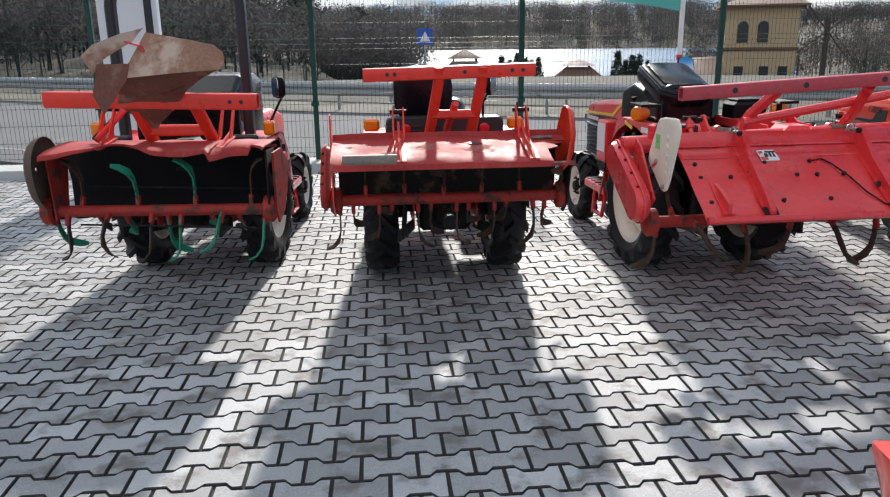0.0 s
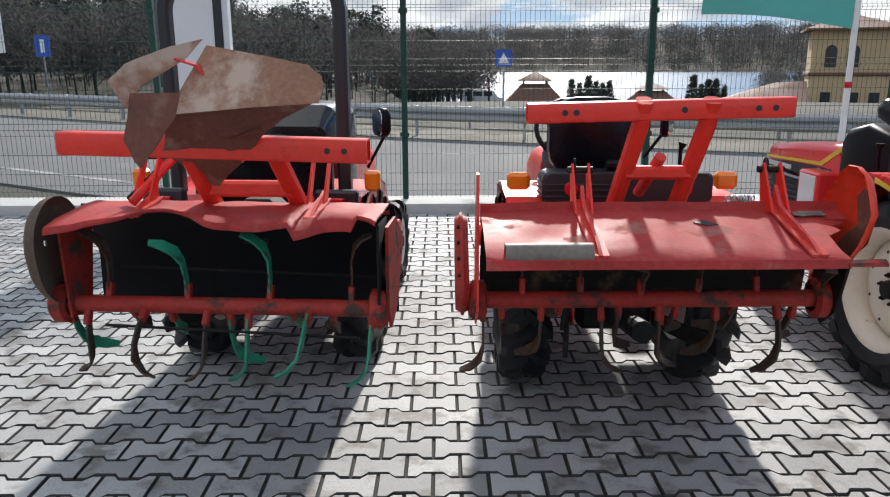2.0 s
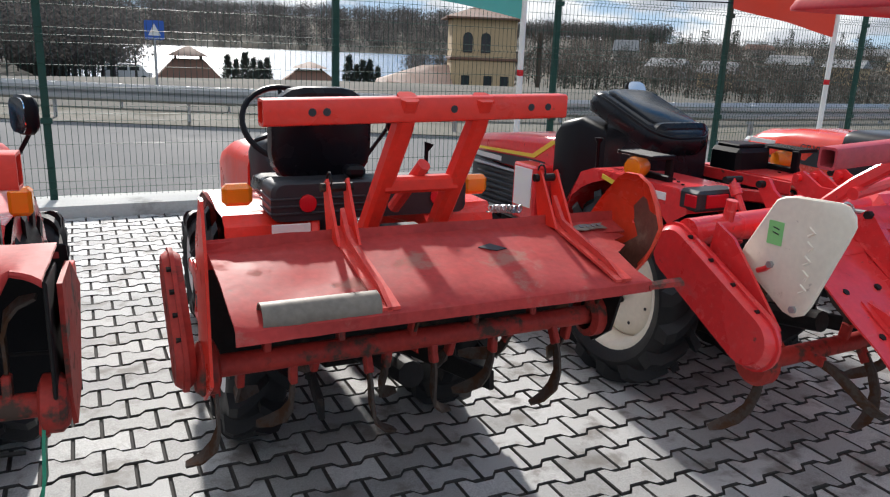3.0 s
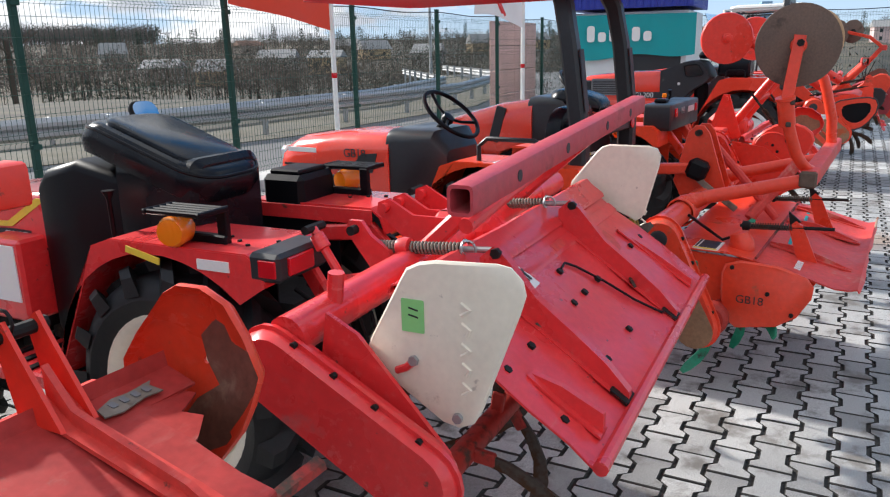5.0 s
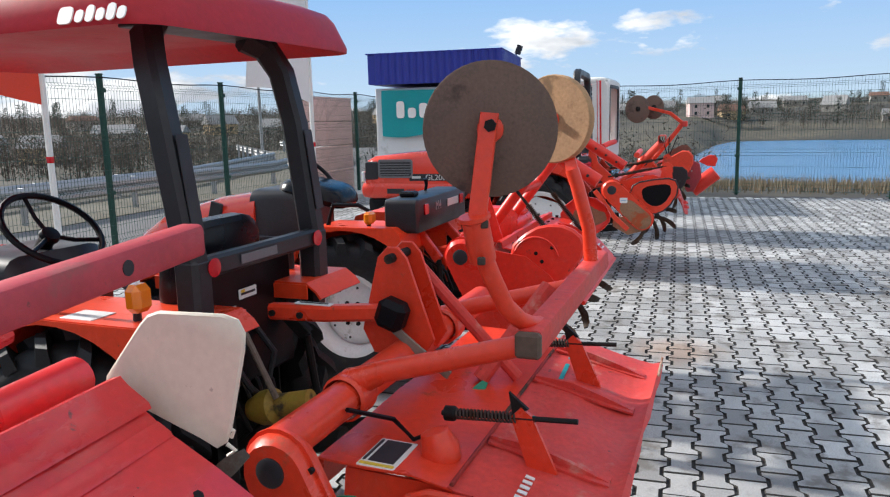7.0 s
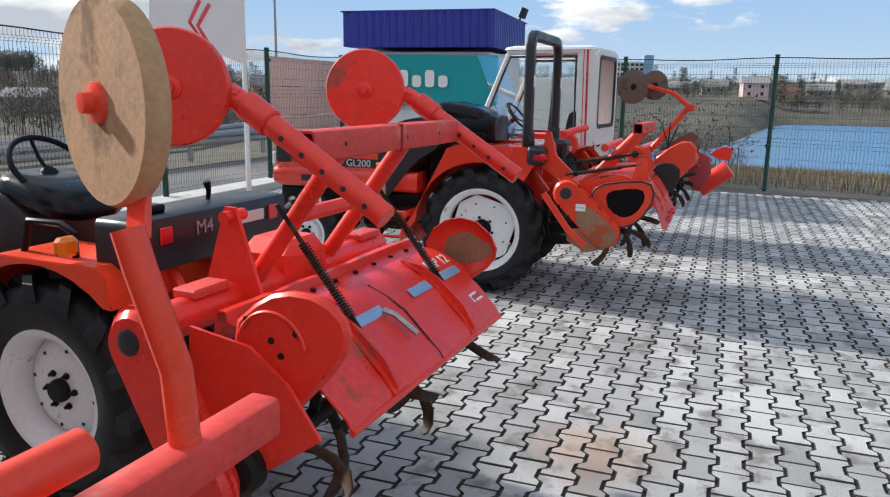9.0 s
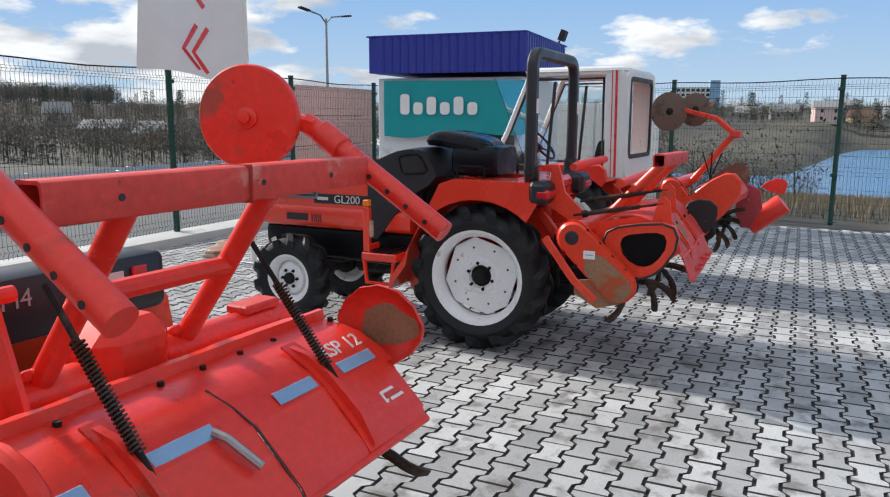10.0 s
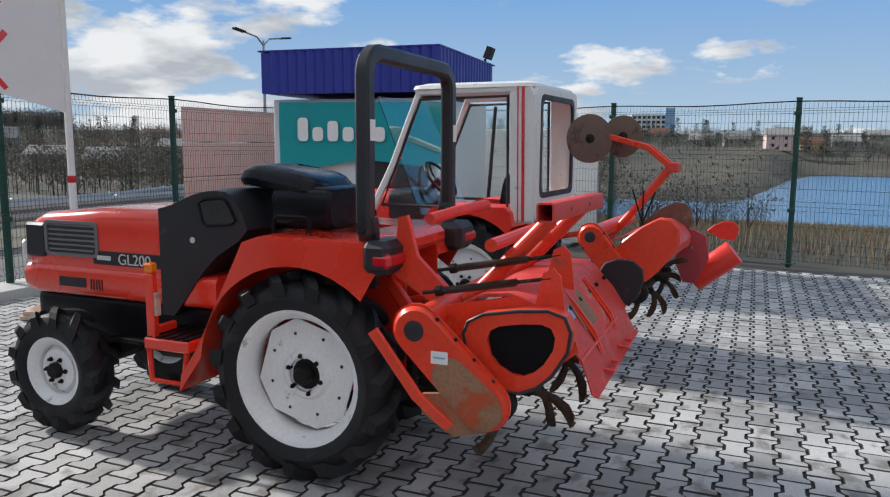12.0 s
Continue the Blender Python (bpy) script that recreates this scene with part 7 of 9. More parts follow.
    part("hood_seam", made(sheet, [(0.09, 0.921), (0.06, 0.900), (0.055, 0.890)], -0.735, 0.795, 0.004, 20, 0.004), P, t)
    part("label_scuff", made(lambda bm: plate(bm, rrect(0.13, 0.09, 0.01, 2), 0.002, pose(0.46, -0.01, 0.847, 35.5, 0, 8))), M_FADED, t, "scuffed pale patch of an old sticker")
    tb = bmesh.new()
    tube(tb, [(-0.03, 0.02, 0.872), (0.02, 0.025, 0.878), (0.06, 0.0, 0.858), (0.12, -0.08, 0.80), (0.16, -0.17, 0.737), (0.22, -0.25, 0.684), (0.27, -0.25, 0.684)], 0.004, 5)
    part("wire", tb, M_BLACK, t, "thin black wire")
    lamp_sticker(t, "sticker", (-0.262, 0.055, 0.899), (35.5, 0, 4), (0.105, 0.08), [((0.018, 0.024), (0.055, 0.010), M_FLATBLK), ((0.032, 0.002), (0.011, 0.034), M_FLATBLK), ((0.012, 0.002), (0.011, 0.034), M_FLATBLK), ((-0.012, 0.0), (0.020, 0.024), M_FLATBLK), ((-0.030, -0.024), (0.038, 0.022), M_REDLENS), ((-0.036, 0.022), (0.022, 0.016), M_REDLENS)])
    lamp_sticker(t, "sticker", (0.10, 0.075, 0.909), (35.5, 0, 0), (0.10, 0.04), [((0, 0), (0.10, 0.03), M_FADED)], M_CRIMSON)
    # cream end plates
    for x, ol, out in ((-0.85, [(0.115, 1.065), (0.10, 1.09), (0.07, 1.105), (0.03, 1.113), (-0.11, 1.12), (-0.14, 1.115), (-0.165, 1.09), (-0.172, 1.06), (-0.16, 1.02), (-0.075, 0.79), (-0.055, 0.755), (-0.02, 0.738), (0.02, 0.745), (0.18, 0.845), (0.203, 0.865), (0.21, 0.885), (0.195, 0.92)], -1),
                       (0.86, [(0.165, 1.115), (0.14, 1.14), (0.11, 1.15), (-0.05, 1.15), (-0.085, 1.14), (-0.10, 1.11), (-0.095, 1.07), (-0.05, 0.89), (-0.035, 0.855), (-0.01, 0.84), (0.03, 0.86), (0.25, 0.95), (0.27, 0.97), (0.265, 0.99)], 1)):
        bm = bmesh.new()
        plate(bm, ol, 0.014, side(x), bev=0.035)
        ep = part("end_plate", bm, M_CREAM, t, "cream painted end plate")
        bm = bmesh.new()
        for k in range(5):
            z0 = 1.0 - k * 0.045
            tube(bm, [(x + out * 0.007, -0.03 - 0.012 * (k % 2), z0), (x + out * 0.007, -0.05, z0 + 0.015), (x + out * 0.007, -0.03, z0 + 0.028)], 0.005, 6)
        part("embossed_mark", bm, M_CREAM, ep)
        if out < 0:
            st = part("sticker", made(lambda bm: plate(bm, rrect(0.055, 0.075, 0.002, 1, 0.085, 0.985), 0.002, side(x - 0.0085))), M_GREENST, ep, "green paper sticker with two ink strokes")
            bm = bmesh.new()
            for k in (0, 1):
                box(bm, (x - 0.010, 0.083, 0.985 + 0.016 * k), (0.001, 0.024, 0.0035), (12, 0, 0), 0)
            part("ink_mark", bm, M_FLATBLK, st)
            bm = bmesh.new()
            tube(bm, [(x - 0.008, 0.13, 0.85), (x - 0.008, 0.105, 0.862), (x - 0.008, 0.085, 0.88)], 0.009, 8)
            part("slot", bm, M_CRIMSON, ep)
            bolts(ep, [(x - 0.006, 0.085, 0.882), (x - 0.006, -0.02, 0.765)], (-1, 0, 0), 0.012, 0.012, M_GALV)
    chain_case(t, -0.97, (0.385, 0.865), (0.015, 0.665), 0.085, 0.088, 0.075, P, False)
    bm = bmesh.new()
    plate(bm, [(0.28, 0.98), (0.20, 0.94), (-0.02, 0.70), (0.06, 0.62), (0.30, 0.86)], 0.012, side(-0.90))
    part("side_plate", bm, P, t)
    part("tie_beam", made(rod, (-0.96, 0.35, 0.93), (0.86, 0.35, 0.98), 0.05, 16), P, t)
    part("breather", made(rod, (-0.80, 0.33, 0.96), (-0.80, 0.32, 1.04), 0.02), P, t)
    rotor(t, -0.90, 0.84, 0.06, 0.56, 0.25, 18, P, False, 3)
    frame_bar(t, -0.79, 0.84, 0.0, 1.230, 1.314, 0.068, M_MAROON, (-0.52, -0.144, 0.279, 0.60), face=-1, hr=0.015)
    for x in (-0.30, 0.30):
        part("upright", made(sweep, [(x * 0.8, 0.02, 1.255), (x, 0.22, 1.09), (x, 0.34, 0.98)], 0.045, 0.05, (1, 0, 0)), P, t)
    part("diagonal_tube", made(rod, (-0.34, 0.20, 1.06), (0.50, 0.16, 1.20), 0.024), P, t)
    # hitch lugs and pins
    for x in (-0.10, 0.0, 0.16):
        bm = bmesh.new()
        plate(bm, [(0.28, 0.90), (0.42, 0.90), (0.52, 0.93), (0.635, 1.02), (0.63, 1.055), (0.59, 1.07), (0.50, 1.02), (0.38, 1.02)], 0.014, side(x))
        rod(bm, (x - 0.03, 0.60, 1.04), (x + 0.03, 0.60, 1.04), 0.016, 10)
        part("hitch_lug", bm, P, t)
    part("gearbox", made(box, (0.05, 0.38, 0.92), (0.22, 0.24, 0.20), (0, 0, 0), 0.05), P, t)
    for x in (-0.42, 0.44):
        bm = bmesh.new()
        plate(bm, [(0.36, 0.88), (0.43, 0.89), (0.50, 0.98), (0.545, 1.04), (0.53, 1.07), (0.49, 1.07), (0.46, 1.03), (0.40, 0.99)], 0.016, side(x))
        part("hitch_lug", bm, P, t)
        part("lug_pin", made(rod, (x - 0.035, 0.51, 1.045), (x + 0.035, 0.51, 1.045), 0.014, 10), M_IRON, t)
    return t


def tiller_d():
    P = M_ORED
    t = thing("rotary_tiller", pose(3.85, 3.95, 0, 0, 0, 4), "orange-red rotary tiller with two marker discs, raised", "rotary tiller", "raised rotary tillers")
    prof = [(0.35, 0.55), (0.34, 0.645), (0.325, 0.662), (0.20, 0.654), (0.05, 0.646), (-0.06, 0.632)]
    part("hood", made(sheet, prof, -0.62, 0.74, 0.006, 20, 0.008), P, t, "orange-red front hood")
    flap = [(-0.05, 0.642), (-0.065, 0.634), (-0.12, 0.622), (-0.20, 0.600), (-0.30, 0.572), (-0.37, 0.553), (-0.42, 0.548), (-0.452, 0.556), (-0.46, 0.545)]
    part("rear_flap", made(sheet, flap, -0.62, 0.78, 0.006, 36, 0.014), M_FADED, t, "faded red rear flap with a torn edge")
    part("hinge", made(rod, (-0.62, -0.058, 0.644), (0.76, -0.058, 0.642), 0.006, 8), M_WORNSHADERED, t)
    for x in (-0.32, 0.22, 0.58):
        rib(t, x, [(-0.07, 0.634), (-0.20, 0.601), (-0.30, 0.573), (-0.41, 0.549)], [0.02, 0.038, 0.032, 0.012], 0.014, M_FADED)
    for x, w in ((-0.20, 0.26), (0.40, 0.30)):
        part("colour_strip", made(box, (x, -0.138, 0.6215), (w, 0.016, 0.004), (15, 0, 3), 0.001), M_TEAL, t, "worn blue-green decal strip")
    bm = bmesh.new()
    for k in range(5):
        box(bm, (-0.55 + 0.028 * k, -0.215, 0.600), (0.014, 0.026, 0.003), (15.5, 0, 0), 0)
    part("brand_strip", bm, M_STICK, t, "worn pale decal bars")
    # the flap's turned-up torn corner
    bm = bmesh.new()
    for k in range(6):
        tube(bm, [(0.60 + 0.025 * k, -0.455, 0.555), (0.605 + 0.025 * k, -0.462, 0.575 + 0.010 * (k % 3))], 0.005, 5)
    part("torn_edge", bm, M_RUSTY, t)
    part("side_disc", made(lambda bm: plate(bm, [(0.075, 0.57), (0.06, 0.61), (0.0, 0.632), (-0.15, 0.625), (-0.265, 0.59), (-0.295, 0.55), (-0.29, 0.50), (-0.24, 0.41), (-0.16, 0.355), (0.0, 0.325), (0.05, 0.36), (0.07, 0.45)], 0.022, side(-0.64), bev=0.05)), P, t, "orange-red rounded end plate with handwritten mark")
    lettering("hand_mark", "GB18", 0.05, t, pose(-0.653, -0.05, 0.46, 90, 0, -90), M_FLATBLK, depth=0.0005)
    bolts(t, [(-0.648, 0.03, 0.60), (-0.648, -0.12, 0.50), (-0.648, -0.22, 0.42)], (-1, 0, 0), 0.010, 0.010)
    part("side_wall", made(lambda bm: plate(bm, [(0.25, 0.64), (-0.06, 0.626), (-0.30, 0.565), (-0.2, 0.40), (0.16, 0.32), (0.27, 0.45)], 0.010, side(-0.60))), P, t)
    part("side_wall", made(lambda bm: plate(bm, [(0.25, 0.64), (-0.06, 0.626), (-0.30, 0.565), (-0.2, 0.42), (0.16, 0.36), (0.27, 0.45)], 0.010, side(0.72))), P, t)
    chain_case(t, -0.85, (0.29, 0.75), (0.12, 0.38), 0.085, 0.09, 0.08, P, True, True)
    part("tie_beam", made(rod, (-0.85, 0.30, 0.79), (0.74, 0.30, 0.79), 0.052, 16), P, t)
    rotor(t, -0.80, 0.70, 0.08, 0.40, 0.21, 18, P, True, 7)
    lamp_sticker(t, "label_plate", (-0.53, 0.16, 0.6555), (2, 0, 0), (0.17, 0.11), [((0.01, -0.004), (0.13, 0.075), M_FLATBLK), ((-0.072, 0.0), (0.012, 0.10), M_YELLOW), ((0.01, 0.046), (0.13, 0.008), M_FLATBLK)], label="black and white data label")
    # mast
    for x in (-0.06, 0.06):
        bm = bmesh.new()
        plate(bm, [(0.36, 1.145), (0.32, 1.145), (0.29, 1.11), (0.20, 0.84), (0.24, 0.78), (0.42, 0.78), (0.46, 0.86), (0.395, 1.11)], 0.014, side(x), bev=0.02)
        part("mast_plate", bm, P, t)
    part("mast_pin", made(rod, (-0.10, 0.34, 1.11), (0.10, 0.34, 1.11), 0.016), M_IRON, t)
    part("valve_box", made(box, (-0.105, 0.33, 0.93), (0.08, 0.10, 0.10), (20, 0, 0), 0.02), M_BLACK, t, "black plastic box")
    part("link_bar", made(sweep, [(-0.11, 0.32, 0.88), (-0.115, 0.24, 0.82), (-0.12, 0.13, 0.745)], 0.01, 0.03, (1, 0, 0)), M_GREYBR, t, "flat steel link")
    part("strut", made(rod, (0.10, 0.34, 1.08), (0.16, -0.02, 0.66), 0.022), M_FADED, t)
    part("strut", made(rod, (0.10, 0.10, 0.66), (0.30, -0.10, 0.96), 0.03), M_FADED, t)
    for x, xe in ((-0.47, -0.40), (0.30, 0.36)):
        part("beam_arm", made(tube, [(x, 0.30, 0.82), (x + (xe - x) * 0.3, 0.20, 0.86), (xe, -0.19, 0.955)], [0.045, 0.032, 0.030], 14), P, t)
        part("clamp", made(lathe, (x, 0.30, 0.79), (1, 0, 0), [(0.06, -0.05), (0.068, -0.04), (0.068, 0.04), (0.06, 0.05)], 18), P, t)
    frame_bar(t, -0.42, 0.72, -0.21, 0.965, 0.985, 0.075, M_FADED, (), True)
    part("bar_end", made(box, (-0.43, -0.21, 0.965), (0.03, 0.070, 0.070), (0, 0, 0), 0.008), M_BROWN, t, "dark rusty bar end")
    # disc 1
    part("disc_pipe", made(tube, [(-0.29, -0.205, 0.985), (-0.345, -0.195, 0.998), (-0.40, -0.178, 1.025), (-0.455, -0.156, 1.075), (-0.495, -0.136, 1.15), (-0.52, -0.118, 1.22), (-0.535, -0.108, 1.29)], 0.024, 14), P, t)
    part("collar", made(lathe, (-0.528, -0.112, 1.255), (-0.2, 0.12, 0.97), [(0.0, -0.055), (0.032, -0.055), (0.034, -0.05), (0.034, 0.05), (0.040, 0.055), (0.040, 0.066), (0, 0.066)], 16), P, t, "welded clamp sleeve")
    for c in ((-0.562, -0.128, 1.21), (-0.556, -0.135, 1.30)):
        part("collar_clip", made(box, c, (0.012, 0.02, 0.02), (0, 0, 20), 0.003), M_TINE, t)
    part("disc_arm", made(sweep, [(-0.537, -0.108, 1.29), (-0.528, -0.116, 1.37), (-0.50, -0.135, 1.565)], 0.014, 0.046, (1, 0, 0)), P, t)
    bolts(t, [(-0.505, -0.14, 1.535)], (-1, 0, 0), 0.016, 0.012)
    marker_disc(t, (-0.465, -0.125, 1.525), (-0.94, -0.34, 0), 0.168, 0.014, M_DISC, M_ORED, label="brown wooden marker disc")
    # disc 2
    part("disc_pipe", made(tube, [(0.52, -0.21, 1.0), (0.52, -0.20, 1.14), (0.50, -0.16, 1.30), (0.50, -0.14, 1.36)], 0.026, 14), P, t)
    part("disc_arm", made(sweep, [(0.52, -0.14, 1.34), (0.60, -0.08, 1.54)], 0.014, 0.045, (1, 0, 0)), P, t)
    d = marker_disc(t, (0.56, -0.06, 1.545), (-0.90, 0.32, 0.0), 0.165, 0.04, M_TAN, M_ORED, label="tan wooden marker disc")
    for x in (-0.37, 0.36):
        bm = bmesh.new()
        plate(bm, [(-0.28, 0.575), (-0.19, 0.60), (-0.145, 0.74), (-0.175, 0.77), (-0.205, 0.745)], 0.014, side(x))
        part("bracket", bm, P, t)
        spring_rod(t, (x, 0.06, 0.725), (x, -0.33, 0.745), 0.10, 0.56)
        bm = bmesh.new()
        plate(bm, [(-0.15, 0.745), (-0.195, 0.765), (-0.14, 0.81)], 0.012, side(x))
        part("pointer", bm, M_IRON, t)
    part("knob", made(lathe, (-0.47, 0.03, 0.665), (0, 0.3, 1), [(0.05, -0.04), (0.055, 0.0), (0.04, 0.05), (0, 0.06)], 16), P, t)
    part("hose", made(tube, [(-0.60, 0.24, 0.80), (-0.40, 0.20, 0.70), (-0.44, 0.12, 0.665), (-0.42, 0.04, 0.70)], 0.007, 6), M_BLACK, t)
    return t


def tiller_e():
    P = M_RED
    t = thing("rotary_tiller", pose(5.75, 4.3, 0, 0, 0, 5), "red rotary tiller with two red marker discs, raised", "rotary tiller", "raised rotary tillers")
    prof = [(0.205, 0.84), (0.198, 0.930), (0.185, 0.944), (0.165, 0.944), (0.158, 0.915), (0.08, 0.906), (0.02, 0.890), (-0.04, 0.858), (-0.10, 0.812)]
    part("hood", made(sheet, prof, -0.62, 0.63, 0.006, 24, 0.008), P, t, "red pressed-steel hood")
    flap = [(-0.09, 0.824), (-0.10, 0.812), (-0.15, 0.765), (-0.20, 0.715), (-0.23, 0.685), (-0.245, 0.655)]
    part("rear_flap", made(sheet, flap, -0.62, 0.0, 0.006, 14, 0.008), P, t, "red rear flap, split in the middle")
    part("rear_flap", made(sheet, flap, 0.012, 0.60, 0.006, 14, 0.008), P, t, "red rear flap")
    part("flap_edge", made(rod, (-0.62, -0.247, 0.655), (0.60, -0.247, 0.655), 0.011, 8), P, t)
    for x0, x1 in ((-0.60, -0.44), (-0.29, -0.10), (0.12, 0.28), (0.40, 0.57)):
        part("colour_strip", made(box, ((x0 + x1) / 2, -0.065, 0.845), (x1 - x0, 0.04, 0.006), (37, 0, 0), 0.002), M_BLUESTR, t, "pale blue metallic strip")
    lettering("model_text", "RSP 12", 0.070, t, pose(0.475, -0.012, 0.884, 34, 0, 0), M_STICK)
    lettering("model_text", "2", 0.07, t, pose(-0.53, -0.012, 0.883, 34, 0, 0), M_STICK)
    lamp_sticker(t, "brand_strip", (0.52, -0.17, 0.750), (44, 0, 0), (0.10, 0.04), [((0, 0), (0.08, 0.02), M_FADED)], label="white brand strip")
    for x in (-0.33, 0.32):
        rib(t, x, [(0.06, 0.912), (-0.02, 0.875), (-0.09, 0.824), (-0.15, 0.768), (-0.20, 0.718), (-0.245, 0.66)], [0.008, 0.03, 0.04, 0.045, 0.05, 0.03], 0.022, P)
        spring_rod(t, (x + 0.01, 0.19, 1.21), (x + 0.01, -0.11, 0.835), 0.30, 0.88, cap=False)
    part("latch", made(tube, [(-0.12, -0.08, 0.850), (-0.11, -0.115, 0.838), (-0.07, -0.18, 0.768)], 0.011, 8), M_STEEL, t, "bright steel latch")
    bm = bmesh.new()
    tube(bm, [(-0.03, 0.03, 0.902), (-0.01, -0.04, 0.862), (0.004, -0.10, 0.818), (0.002, -0.19, 0.732), (0.006, -0.25, 0.66)], 0.0035, 5)
    part("split", bm, M_FLATBLK, t, "dark split between the flaps")
    bolts(t, [(-0.5 + 0.14 * k, 0.13, 0.912) for k in range(9)], (0, 0, 1), 0.010, 0.012)
    # gear cover
    ol = [(0.10, 0.94), (0.036, 0.995), (-0.02, 1.028), (-0.08, 1.042), (-0.15, 1.040), (-0.205, 1.02), (-0.245, 0.985), (-0.26, 0.94), (-0.242, 0.88), (-0.191, 0.812), (-0.13, 0.745), (-0.083, 0.692), (-0.022, 0.688), (0.071, 0.784), (0.115, 0.87)]
    gc = part("gear_cover", made(lambda bm: plate(bm, ol, 0.035, side(-0.64), bev=0.07)), P, t, "red domed gear cover")
    bm = bmesh.new()
    tube(bm, arc((-0.66, -0.02, 0.87), 0.11, 20, 170, 12), 0.006, 6)
    part("embossed_arc", bm, P, gc)
    bolts(gc, [(-0.655, 0.06, 0.95), (-0.655, -0.02, 0.90), (-0.655, -0.05, 0.86), (-0.655, 0.1, 0.86), (-0.655, -0.10, 0.93)], (-1, 0, 0), 0.010, 0.008)
    chain_case(t, -0.80, (0.31, 0.90), (0.10, 0.50), 0.085, 0.09, 0.075, P, True)
    part("side_wall", made(lambda bm: plate(bm, [(0.22, 0.92), (0.02, 0.89), (-0.10, 0.80), (-0.2, 0.66), (0.08, 0.46), (0.24, 0.6)], 0.012, side(-0.70))), P, t)
    part("side_wall", made(lambda bm: plate(bm, [(0.22, 0.92), (0.02, 0.89), (-0.10, 0.80), (-0.22, 0.68), (0.08, 0.48), (0.3, 0.6)], 0.012, side(0.625))), P, t)
    leaf_guard(t, 0.645, [(0.10, 0.86), (0.11, 0.93), (0.075, 0.99), (0.02, 1.032), (-0.05, 1.048), (-0.12, 1.035), (-0.18, 0.99), (-0.212, 0.93), (-0.205, 0.885), (-0.17, 0.84), (-0.10, 0.79), (0.0, 0.78), (0.07, 0.81)],
               P, [(0.03, 0.95), (-0.04, 0.985), (-0.12, 0.985), (-0.175, 0.945), (-0.188, 0.90), (-0.155, 0.855), (-0.09, 0.815), (0.0, 0.81), (0.045, 0.87)], M_MUD)
    part("tie_beam", made(rod, (-0.80, 0.35, 0.90), (0.62, 0.35, 0.90), 0.058, 16), P, t)
    for x in (-0.5, 0.5):
        part("beam_block", made(box, (x, 0.35, 0.965), (0.16, 0.09, 0.03), (0, 0, 0), 0.006), M_FADED, t)
    rotor(t, -0.74, 0.62, 0.05, 0.54, 0.24, 16, M_IRON, False, 9)
    frame_bar(t, -0.47, 0.585, -0.01, 1.412, 1.412, 0.088, M_FADED, (-0.30, 0.12, 0.40), hr=0.008)
    part("weld_seam", made(box, (0.06, -0.012, 1.412), (0.006, 0.094, 0.094), (0, 0, 14), 0.002), M_WORNSHADERED, t)
    for x in (-0.25, 0.20):
        part("upright", made(tube, [(x, 0.0, 1.39), (x, 0.18, 1.15), (x - 0.01, 0.35, 0.92)], 0.030, 14), P, t)
        part("upright_foot", made(box, (x - 0.01, 0.35, 0.955), (0.09, 0.07, 0.03), (-35, 0, 0), 0.006), P, t)
    part("cross_tie", made(rod, (-0.25, 0.16, 1.17), (0.20, 0.16, 1.17), 0.026), P, t)
    bm = bmesh.new()
    plate(bm, [(0.36, 1.20), (0.32, 1.20), (0.22, 0.90), (0.46, 0.90)], 0.014, side(-0.36))
    rod(bm, (-0.40, 0.34, 1.17), (-0.30, 0.34, 1.17), 0.02, 10)
    part("mast_plate", bm, P, t)
    part("gearbox", made(box, (-0.02, 0.38, 0.94), (0.24, 0.26, 0.22), (0, 0, 0), 0.05), P, t)
    # disc arms
    for x, dx in ((-0.52, -0.085), (0.61, -0.125)):
        part("disc_pipe", made(tube, [(x, -0.30, 1.24), (x, 0.10, 1.50), (x, 0.20, 1.555)], 0.034, 14), P, t)
        part("collar", made(lathe, (x, 0.10, 1.50), (0, 0.84, 0.54), [(0.036, -0.05), (0.042, -0.045), (0.042, 0.045), (0.036, 0.05)], 16), P, t)
        part("disc_arm", made(sweep, [(x, 0.16, 1.54), (x - 0.02, 0.24, 1.565), (x + dx + 0.06, 0.32, 1.57)], 0.05, 0.06, (0, 0, 1)), P, t)
        for k in range(5):
            f = 0.12 + 0.16 * k
            p = Vector((x - 0.033, -0.30 + 0.40 * f, 1.24 + 0.26 * f))
            part("pin_hole", made(rod, p, p + Vector((-0.003, 0, 0)), 0.008, 8), M_FLATBLK, t)
        marker_disc(t, (x + dx, 0.32, 1.57), (-0.94, -0.34, 0), 0.162, 0.035, P, P, label="red steel marker disc")
    return t


